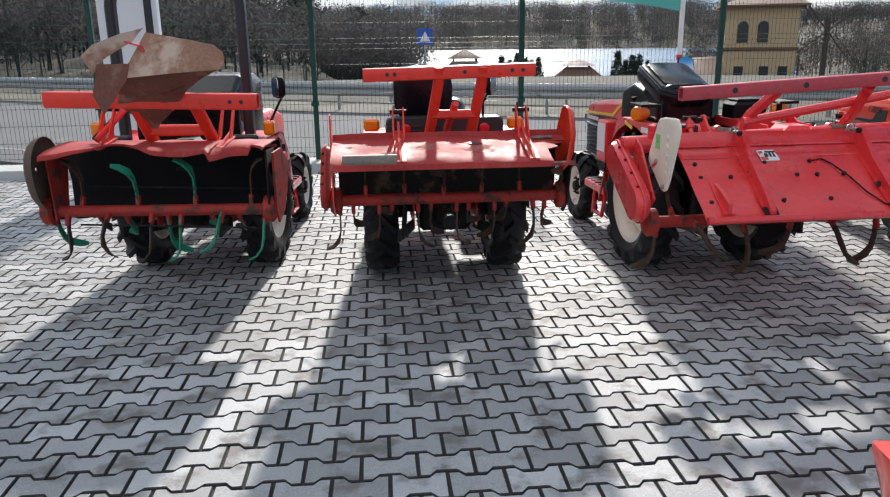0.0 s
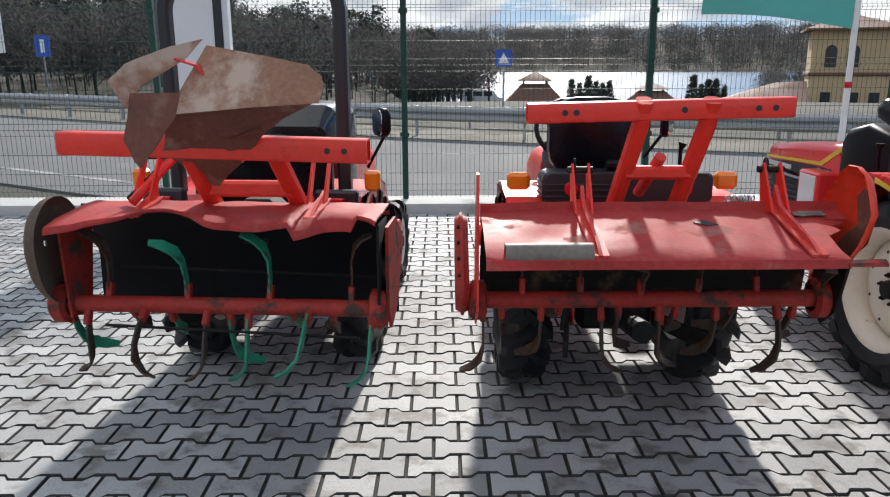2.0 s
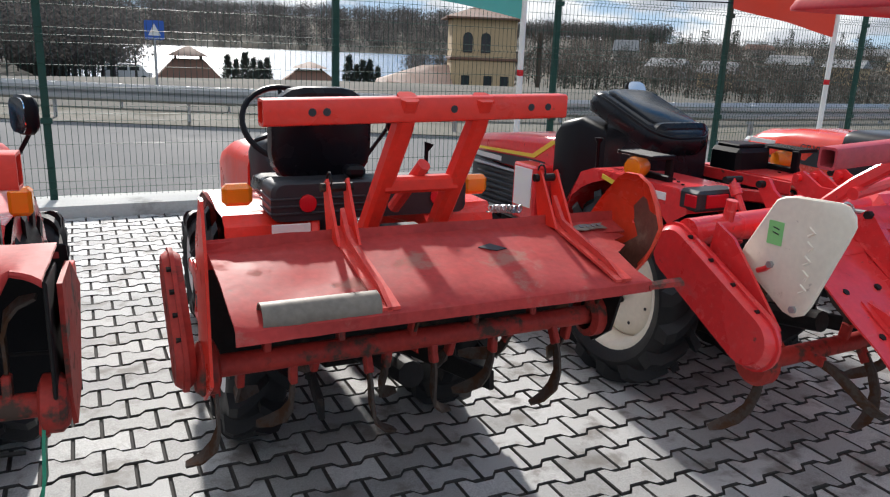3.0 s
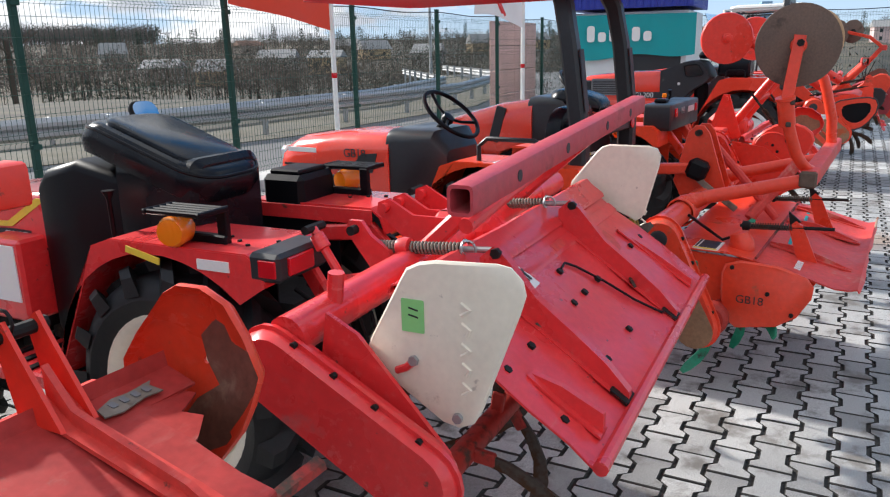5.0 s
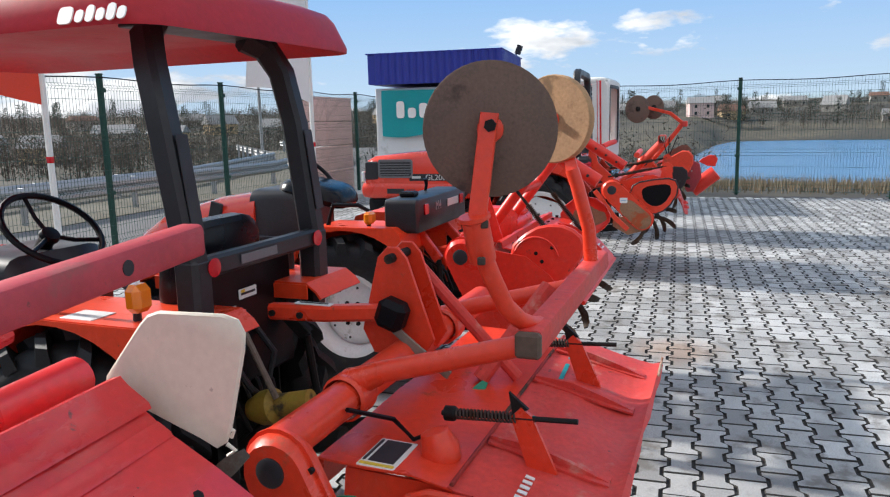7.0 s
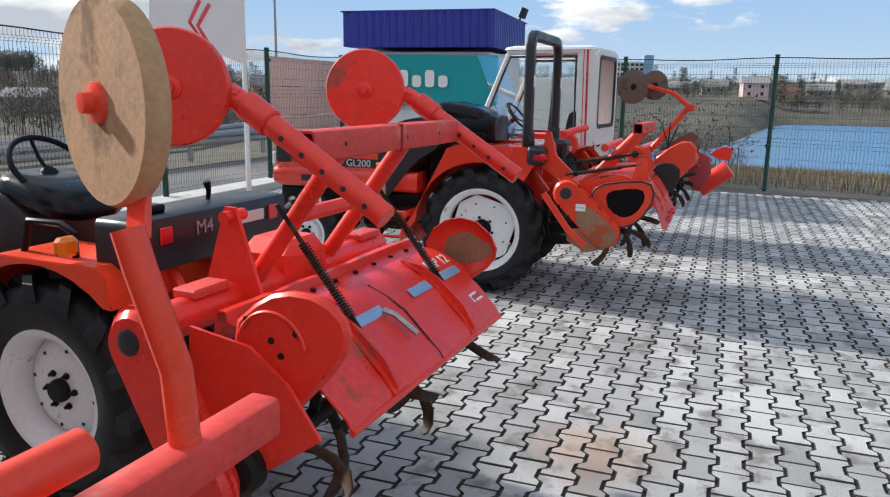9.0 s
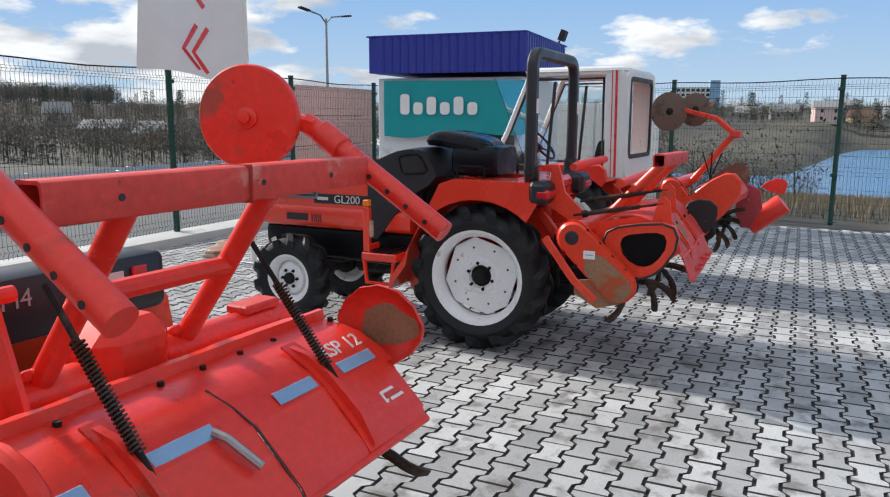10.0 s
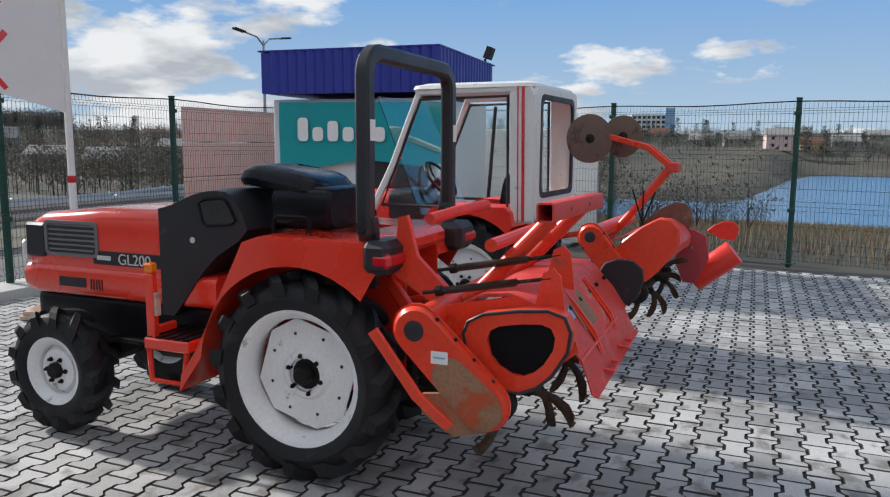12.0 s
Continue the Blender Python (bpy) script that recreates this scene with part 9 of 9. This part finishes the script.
def let_light_through(m, share):
    """Thin twigs and needles scatter light to both sides."""
    n, l = m.node_tree.nodes, m.node_tree.links
    b = next(q for q in n if q.type == "BSDF_PRINCIPLED")
    o = next(q for q in n if q.type == "OUTPUT_MATERIAL")
    tr = n.new("ShaderNodeBsdfTranslucent")
    mx = n.new("ShaderNodeMixShader"); mx.inputs[0].default_value = share
    src = b.inputs["Base Color"].links[0].from_socket
    l.new(src, tr.inputs["Color"])
    l.new(b.outputs[0], mx.inputs[1]); l.new(tr.outputs[0], mx.inputs[2])
    l.new(mx.outputs[0], o.inputs["Surface"])


for m, q in ((M_TWIG, 0.5), (M_SCRUB, 0.5), (M_PINE, 0.5), (M_CANOPY, 0.3)):
    let_light_through(m, q)


def polar(az, r):
    """A place seen at an azimuth from the yard."""
    x, y = 1 + r * math.sin(radians(az)), 3 + r * math.cos(radians(az))
    return x, y, terrain(x, y)


def house(az, r, w, d, h, roof_h, wall, roof, turn=0, label="pale rendered house with pitched roof", floors=1, lift=0.0):
    x, y, z = polar(az, r)
    H = thing("house", pose(x, y, z - 0.6 + lift, 0, 0, -az + turn), label, "house", "far village houses")
    part("wall", made(box, (0, 0, h / 2 + 0.3), (w, d, h + 0.6), (0, 0, 0), 0.0), wall, H)
    bm = bmesh.new()
    o = 0.4
    v = [bm.verts.new(p) for p in ((-w / 2 - o, -d / 2 - o, h + 0.5), (w / 2 + o, -d / 2 - o, h + 0.5), (w / 2 + o, d / 2 + o, h + 0.5), (-w / 2 - o, d / 2 + o, h + 0.5), (-w / 2 - o * 0.5, 0, h + 0.5 + roof_h), (w / 2 + o * 0.5, 0, h + 0.5 + roof_h))]
    for f in ((0, 1, 5, 4), (2, 3, 4, 5), (0, 4, 3), (1, 2, 5), (0, 3, 2, 1)):
        bm.faces.new([v[i] for i in f])
    part("roof", bm, roof, H)
    n = max(2, int(w / 3.2))
    for f in range(floors):
        for i in range(n):
            xx = -w / 2 + w * (i + 0.5) / n
            zz = 0.6 + (h / floors) * (f + 0.5)
            part("window", made(box, (xx, -d / 2 - 0.02, zz), (0.8, 0.08, 1.0), (0, 0, 0), 0), M_PANE, H)
    return H


rnd = random.Random(4)
house(83.9, 262, 7.5, 7, 4.4, 2.0, M_HPINK, M_ROOFG, 10, "pale pink two-storey house with grey roof", 2)
house(79.0, 310, 9, 7, 2.3, 2.4, M_HWALL, M_ROOFG, -6)
house(81.3, 300, 9, 7, 2.6, 2.8, M_HWALL, M_ROOFG, 8)
house(88.0, 345, 10, 8, 2.4, 2.8, M_HWALL, M_ROOFG, 4)
house(86.0, 300, 8, 7, 3.0, 2.6, M_TAN2, M_ROOFB, 18)
house(92.5, 360, 9, 8, 2.8, 3.8, M_HWALL, M_ROOFG, -14)
house(97.0, 380, 11, 8, 3.4, 4.6, M_TAN2, M_ROOFB, 22, "tan house with steep brown roof")
house(96.0, 300, 8, 6, 2.4, 2.0, M_HWALL, M_ROOFG, 5)
house(76.0, 420, 10, 9, 3.0, 3.0, M_HWALL, M_ROOFB, 0)
for az, r, w in ((34, 170, 9), (37.5, 155, 8), (42, 195, 11), (45.5, 180, 9), (49, 230, 10), (53, 200, 9), (57, 260, 11), (31, 230, 8), (47, 290, 12), (40, 280, 10), (61, 290, 10), (66, 260, 12), (70, 300, 12), (73, 340, 14), (85, 400, 12), (90, 430, 14), (100, 430, 14), (95, 450, 10)):
    house(az, r, w * 0.8, 7, rnd.uniform(2.6, 3.6), rnd.uniform(1.6, 3.2), rnd.choice((M_HWALL, M_HWALL, M_TAN2, M_HWALL)), rnd.choice((M_ROOFG, M_ROOFG, M_ROOFB)), rnd.uniform(-25, 25))
# long office block on the ridge
x, y, z = polar(75.4, 520)
ob = thing("office_block", pose(x, y, z - 4, 0, 0, -70), "white and blue many-storey office block on the ridge", "office block")
part("wall", made(box, (0, 0, 9), (26, 12, 18), (0, 0, 0), 0.1), M_WALL, ob)
part("stair_tower", made(box, (11, -1, 11), (6, 13, 22), (0, 0, 0), 0.1), M_BLUESTR, ob)
for f in range(4):
    for i in range(7):
        part("window", made(box, (-11 + 3 * i, -6.05, 7 + 3 * f), (2.0, 0.2, 1.6), (0, 0, 0), 0), M_PANE, ob)

# tan tower with arched windows, annex and windmill frame
x, y, z = polar(19.7, 66)
z = -2.3
tw = thing("tower", pose(x, y, z, 0, 0, -14), "tan rendered tower with hipped brown roof", "tower")
base = -1.0
part("wall", made(box, (0, 0, base + 3.4), (5.4, 5.0, 7.6), (0, 0, 0), 0.05), M_TAN2, tw)
bm = bmesh.new()
loft(bm, [[(sx * 3.3, sy * 3.1, base + 7.1) for sx, sy in ((-1, -1), (1, -1), (1, 1), (-1, 1))], [(sx * 3.3, sy * 3.1, base + 7.25) for sx, sy in ((-1, -1), (1, -1), (1, 1), (-1, 1))], [(sx * 0.3, sy * 0.3, base + 8.3) for sx, sy in ((-1, -1), (1, -1), (1, 1), (-1, 1))]])
part("roof", bm, M_ROOFB, tw)
for xx in (-1.4, 0.1):
    part("window", made(lambda bm: plate(bm, [(-0.4, -0.8), (0.4, -0.8), (0.4, 0.5), (0.25, 0.75), (0, 0.85), (-0.25, 0.75), (-0.4, 0.5)], 0.1, pose(xx, -2.52, base + 5.2, 90, 0, 0))), M_PANE, tw, "dark arched window")
part("cornice", made(box, (0, 0, base + 3.9), (5.7, 5.3, 0.25), (0, 0, 0), 0.05), M_ROOFB, tw)
for xx in (-1.5, 0.4, 1.8):
    part("window", made(box, (xx, -2.52, base + 1.9), (0.7, 0.1, 1.3), (0, 0, 0), 0), M_PANE, tw)
bm = bmesh.new()
v = [bm.verts.new(p) for p in ((-9, -3.4, base + 1.8), (-2.6, -3.4, base + 1.8), (-2.6, 3, base + 1.8), (-9, 3, base + 1.8), (-2.7, -0.2, base + 3.3), (-5.0, -0.2, base + 3.2))]
for f in ((0, 1, 4, 5), (2, 3, 5, 4), (0, 5, 3), (1, 2, 4), (0, 3, 2, 1)):
    bm.faces.new([v[i] for i in f])
part("annex_roof", bm, M_ROOFB, tw)
part("annex_wall", made(box, (-5.6, -0.2, base + 0.9), (6.0, 5.6, 1.9), (0, 0, 0), 0), M_TAN2, tw)
mill = thing("windmill_frame", pose(x + 4.2, y - 3.0, z, 0, 0, -18), "dark wooden windmill sail frame beside the tower", "windmill")
part("mill_post", made(tube, [(0, 0, -2), (0, 0, 5.2)], 0.22, 8), M_BARK, mill)
for a in (38, 128, 218, 308):
    c, s = math.cos(radians(a)), math.sin(radians(a))
    bm = bmesh.new()
    rod(bm, (0, -0.3, 4.2), (2.6 * c, -0.3, 4.2 + 2.6 * s), 0.06, 6)
    rod(bm, (0.5 * c - 0.3 * s, -0.3, 4.2 + 0.5 * s + 0.3 * c), (2.6 * c - 0.3 * s, -0.3, 4.2 + 2.6 * s + 0.3 * c), 0.04, 6)
    for k in range(6):
        q = 0.6 + 0.38 * k
        rod(bm, (q * c, -0.3, 4.2 + q * s), (q * c - 0.3 * s, -0.3, 4.2 + q * s + 0.3 * c), 0.03, 5)
    part("mill_sail", bm, M_BARK, mill)


def gazebo(az, r, w, h, lift):
    x, y, z = polar(az, r)
    g = thing("gazebo", pose(x, y, lift, 0, 0, -az), "brown wooden pavilion with a tiered hipped roof", "pavilion")
    bm = bmesh.new()
    loft(bm, [[(sx * w, sy * w, 0.0) for sx, sy in ((-1, -1), (1, -1), (1, 1), (-1, 1))], [(sx * w * 0.42, sy * w * 0.42, h * 0.62) for sx, sy in ((-1, -1), (1, -1), (1, 1), (-1, 1))]])
    part("roof", bm, M_ROOFB, g)
    bm = bmesh.new()
    loft(bm, [[(sx * w * 0.56, sy * w * 0.56, h * 0.72) for sx, sy in ((-1, -1), (1, -1), (1, 1), (-1, 1))], [(sx * 0.1, sy * 0.1, h) for sx, sy in ((-1, -1), (1, -1), (1, 1), (-1, 1))]])
    part("upper_roof", bm, M_ROOFB, g)
    for sx, sy in ((-1, -1), (1, -1), (1, 1), (-1, 1)):
        part("post", made(box, (sx * w * 0.36, sy * w * 0.36, h * 0.66), (0.15, 0.15, h * 0.2), (0, 0, 0), 0), M_BARK, g)
        part("post", made(box, (sx * w * 0.9, sy * w * 0.9, -2), (0.2, 0.2, 4), (0, 0, 0), 0), M_BARK, g)
    part("wall", made(box, (0, 0, -1.9), (w * 1.6, w * 1.6, 3.8), (0, 0, 0), 0), M_TAN2, g)


gazebo(-1.7, 62, 2.6, 2.6, -1.8)
gazebo(7.1, 74, 2.9, 2.0, -2.4)

# parked van behind the barrier
x, y, z = polar(-5.3, 84)
van = thing("van", pose(x, y, z - 0.1, 0, 0, 6), "pale silver van parked beyond the road barrier", "van")
bm = bmesh.new()
loft(bm, [[(xx, sy * 0.85, zz) for xx, zz in ((-2.2, 0.35), (2.2, 0.35), (2.25, 0.9), (1.7, 1.0), (1.1, 1.75), (-2.1, 1.8), (-2.25, 1.0))] for sy in (-1, 1)])
part("body", bm, M_CAR, van)
for xx, w in ((-1.6, 0.8), (-0.55, 0.9), (0.55, 0.9)):
    part("window", made(box, (xx, -0.86, 1.38), (w, 0.03, 0.5), (0, 0, 0), 0.01), M_PANE, van)
for xx in (-1.4, 1.4):
    part("wheel", made(lathe, (xx, -0.8, 0.32), (0, -1, 0), [(0, -0.1), (0.32, -0.1), (0.32, 0.1), (0.15, 0.11), (0, 0.11)], 18), M_TYRE, van)


# ---- woods ----
def bare_tree(V, F, x, y, z, h, rr, limbs=14, twigs=6):
    """Trunk, limbs and twigs as thin three-sided spikes, added to vertex and face lists."""
    def spike(a, b, r):
        d = (b - a)
        u = d.orthogonal().normalized() * r
        w = d.normalized().cross(u)
        i = len(V)
        V.extend((a + u, a - u * 0.5 + w * 0.87, a - u * 0.5 - w * 0.87, b))
        F.extend(((i, i + 1, i + 3), (i + 1, i + 2, i + 3), (i + 2, i, i + 3)))
    base = Vector((x, y, z - 0.5))
    top = base + Vector((rr.uniform(-0.05, 0.05) * h, rr.uniform(-0.05, 0.05) * h, h))
    spike(base, top, h * 0.016)
    for k in range(limbs):
        f = 0.28 + 0.68 * k / limbs
        a = base.lerp(top, f)
        ang = rr.uniform(0, math.tau)
        ln = h * (0.42 - 0.26 * f) * rr.uniform(0.7, 1.2)
        b = a + Vector((math.cos(ang) * ln * 0.8, math.sin(ang) * ln * 0.8, ln * rr.uniform(0.45, 1.0)))
        spike(a, b, h * 0.007 * (1.3 - f))
        for j in range(twigs):
            g = rr.uniform(0.3, 1.0)
            c = a.lerp(b, g)
            an = rr.uniform(0, math.tau)
            l2 = ln * rr.uniform(0.22, 0.5)
            spike(c, c + Vector((math.cos(an) * l2 * 0.8, math.sin(an) * l2 * 0.8, l2 * rr.uniform(0.2, 1.0))), h * 0.0045)


def pine_tree(V, F, x, y, z, h, rr, clumps=26, low=0.3):
    base = Vector((x, y, z - 0.5))
    i = len(V)
    r = h * 0.014
    V.extend((base + Vector((r, 0, 0)), base + Vector((-r, r, 0)), base + Vector((-r, -r, 0)), base + Vector((0, 0, h))))
    F.extend(((i, i + 1, i + 3), (i + 1, i + 2, i + 3), (i + 2, i, i + 3)))
    for k in range(clumps):
        f = low + (1 - low) * (k / clumps)
        w = h * 0.19 * (1.12 - f) * rr.uniform(0.6, 1.25)
        ang = k * 2.4 + rr.uniform(-0.4, 0.4)
        c = base + Vector((math.cos(ang) * w, math.sin(ang) * w, h * f + rr.uniform(-0.2, 0.2)))
        for j in range(15):
            an = ang + rr.uniform(-1.3, 1.3)
            s = h * 0.034 * rr.uniform(0.6, 1.3)
            p = c + Vector((rr.uniform(-2 * s, 2 * s), rr.uniform(-2 * s, 2 * s), rr.uniform(-s, s)))
            i = len(V)
            V.extend((p + Vector((math.cos(an) * s, math.sin(an) * s, -0.35 * s)), p + Vector((-math.sin(an) * 0.45 * s, math.cos(an) * 0.45 * s, 0.1 * s)), p + Vector((math.sin(an) * 0.45 * s, -math.cos(an) * 0.45 * s, 0.15 * s)), p + Vector((0, 0, 0.5 * s))))
            F.extend(((i, i + 1, i + 3), (i, i + 2, i + 3), (i, i + 1, i + 2)))


def wood(name, material, label, spots, fn, seed):
    rr = random.Random(seed)
    V, F = [], []
    for az, r, h in spots(rr):
        x, y, z = polar(az, r)
        fn(V, F, x, y, z, h, rr)
    me = bpy.data.meshes.new(name)
    me.from_pydata([tuple(v) for v in V], [], F)
    me.materials.append(material)
    return tagged(new(name, me), label, "trees", kind="stuff")


def bushy(V, F, x, y, z, h, rr, n=46, squat=0.34, tw=1.0):
    """A bare crown seen from afar: a trunk, a few limbs and a cloud of short twigs."""
    bare_tree(V, F, x, y, z, h * 0.92, rr, 5, 1)
    for k in range(n):
        a, e, q = rr.uniform(0, math.tau), rr.uniform(-1, 1), rr.random() ** 0.4
        w = math.sqrt(1 - e * e) * q * h * squat
        p = Vector((x + math.cos(a) * w, y + math.sin(a) * w, z + h * (0.58 + 0.40 * e * q)))
        s = h * rr.uniform(0.03, 0.075) * tw
        t = rr.uniform(0, math.tau)
        d = Vector((math.cos(t) * s * 0.8, math.sin(t) * s * 0.8, s * rr.uniform(0.2, 1.0)))
        u = Vector((-math.sin(t), math.cos(t), rr.uniform(-0.6, 0.6))) * s * 0.38
        i = len(V)
        V.extend((p - d * 0.4 + u, p - d * 0.4 - u, p + d))
        F.append((i, i + 1, i + 2))


wood("pine_wood", M_PINE, "dark pine wood on the slope behind the road", lambda rr: [(rr.uniform(-62, -9), rr.uniform(80, 170), rr.uniform(6.5, 9.5)) for _ in range(520)], pine_tree, 21)
wood("bare_wood", M_TWIG, "bare grey-brown winter trees behind the road", lambda rr: [(rr.uniform(-60, -5), rr.uniform(52, 110), rr.uniform(4, 7.5)) for _ in range(420)], lambda V, F, x, y, z, h, rr: bushy(V, F, x, y, z, h, rr, 420, 0.38, 0.6), 22)
wood("shore_trees", M_TWIG, "bare trees and scrub on the lake shore", lambda rr: [(rr.uniform(-9, 16), rr.uniform(90, 125), rr.uniform(0.7, 1.5)) for _ in range(60)] + [(rr.uniform(-12, -7.2), rr.uniform(62, 95), rr.uniform(3.5, 6)) for _ in range(60)], lambda V, F, x, y, z, h, rr: bushy(V, F, x, y, z, h, rr, 110), 23)
wood("hill_wood", M_TWIG, "bare winter woods on the far hills", lambda rr: [(rr.uniform(-14, 34), rr.uniform(645, 900), rr.uniform(12, 19)) for _ in range(2600)], lambda V, F, x, y, z, h, rr: bushy(V, F, x, y, z, h, rr, 90, 0.5, 0.95), 24)
wood("village_trees", M_SCRUB, "bare garden trees between the far houses", lambda rr: [(rr.uniform(15, 74), rr.uniform(85, 420), rr.uniform(3.5, 7)) for _ in range(2300)] + [(rr.uniform(74, 112), 262 + 260 * rr.random() ** 1.4, rr.uniform(3, 6.5)) for _ in range(1100)], lambda V, F, x, y, z, h, rr: bushy(V, F, x, y, z, h, rr, 110, 0.45, 0.85), 25)
wood("bank_scrub", M_SCRUB, "thin bare saplings and brown scrub on the near bank", lambda rr: [(rr.uniform(60, 84) , 24 + 75 * rr.random(), rr.uniform(1.0, 2.6)) for _ in range(420)], lambda V, F, x, y, z, h, rr: bushy(V, F, x, y, z, h, rr, 70, 0.42, 0.6), 28)
wood("conifers", M_PINE, "dark conifers among the far houses", lambda rr: [(rr.uniform(30, 112), rr.uniform(280, 520), rr.uniform(6, 11)) for _ in range(150)] + [(26 + 0.6 * k, 62, 2.2) for k in range(12)], lambda V, F, x, y, z, h, rr: pine_tree(V, F, x, y, z, h, rr, 30, 0.05), 26)


wood("garden_conifers", M_PINE, "dark columnar conifers on the lake shore", lambda rr: [(a, 78 + rr.uniform(-2, 2), rr.uniform(2.4, 3.2)) for a in (1.3, 1.9, 2.5, 3.1, 3.6, 4.1, 10.0, 10.6, 11.1, 11.6, 12.2)], lambda V, F, x, y, z, h, rr: pine_tree(V, F, x, y, z, h, rr, 260, 0.02), 27)


def reeds():
    rr = random.Random(31)
    V, F = [], []
    for _ in range(15000):
        az, r = rr.uniform(62, 112), 14 + 80 * rr.random() ** 1.1
        x, y, z = polar(az, r)
        if x < 18.2:
            continue
        h = rr.uniform(0.10, 0.42)
        an = rr.uniform(0, math.tau)
        w = 0.005 + r * 0.0003
        for k in range(3):
            a2 = an + k * 2
            i = len(V)
            V.extend(((x + math.cos(a2) * w, y + math.sin(a2) * w, z - 0.1), (x - math.cos(a2) * w, y - math.sin(a2) * w, z - 0.1), (x + rr.uniform(-0.25, 0.25) * h, y + rr.uniform(-0.25, 0.25) * h, z + h)))
            F.append((i, i + 1, i + 2))
    me = bpy.data.meshes.new("dry_reeds")
    me.from_pydata(V, [], F)
    me.materials.append(surface("dry_reed", (0.19, 0.145, 0.095), 0.95, 0, 0.35, 0.3, 4, 0.0))
    tagged(new("dry_reeds", me), "dry yellow-brown reeds and grass on the bank", "reeds", kind="stuff")


reeds()


# ---- block paving: double-T blocks in half bond ----
def block_outline():
    L, a, b, hw, hn = 0.0985, 0.0655, 0.0405, 0.0768, 0.0470
    half = [(-L, -hw), (-a, -hw), (-b, -hn), (b, -hn), (a, -hw), (L, -hw)]
    return half + [(-x, -y) for x, y in half]


PITCH, COURSE = 0.206, 0.136
OUT = block_outline()


def block_verts(cx, cy, dz):
    lo = [(cx + x, cy + y, -0.028) for x, y in OUT]
    mid = [(cx + x, cy + y, dz - 0.005) for x, y in OUT]
    top = [(cx + x - math.copysign(0.0035, x), cy + y - math.copysign(0.0035, y), dz) for x, y in OUT]
    return lo + mid + top


N = len(OUT)
BLOCK_FACES = [tuple(range(2 * N, 3 * N))] + [(r * N + k, r * N + (k + 1) % N, (r + 1) * N + (k + 1) % N, (r + 1) * N + k) for r in (0, 1) for k in range(N)]
block_mesh = bpy.data.meshes.new("paving_block")
block_mesh.from_pydata(block_verts(0, 0, 0), [], BLOCK_FACES)
SIDES = [0] + [1] * N + [1] * N          # dirt in the joints and on the chamfers
for m in (M_PAVER, M_JOINT):
    block_mesh.materials.append(m)
block_mesh.polygons.foreach_set("material_index", SIDES)
brnd = random.Random(8)
V, F = [], []
near = 0
for j in range(int((KERB_V + 5.5) / COURSE)):
    v = KERB_V - 0.075 - j * COURSE
    for i in range(int(24.5 / PITCH)):
        u = -7.2 + i * PITCH + (PITCH / 2 if j % 2 else 0)
        if u > FENCE_U + 0.2:
            continue
        dz = brnd.uniform(-0.0025, 0.0015)
        if -0.75 < u < 0.95 and 2.0 < v < 6.0 and near < 300 and (v < 4.6):
            ob = new("paving_block", block_mesh)
            ob.parent = pavement
            ob.matrix_basis = SITE @ pose(u, v, dz, 0, 0, brnd.uniform(-0.6, 0.6))
            near += 1
            continue
        k = len(V)
        V.extend(block_verts(u, v, dz))
        F.extend(tuple(k + q for q in f) for f in BLOCK_FACES)
me = bpy.data.meshes.new("paving_blocks")
me.from_pydata(V, [], F)
me.materials.append(M_PAVER)
me.materials.append(M_JOINT)
me.polygons.foreach_set("material_index", SIDES * (len(F) // len(SIDES)))
rest = new("paving_blocks", me)
rest.matrix_basis = SITE
rest.parent = pavement
tagged(rest, "grey interlocking concrete paving blocks", kind="stuff")
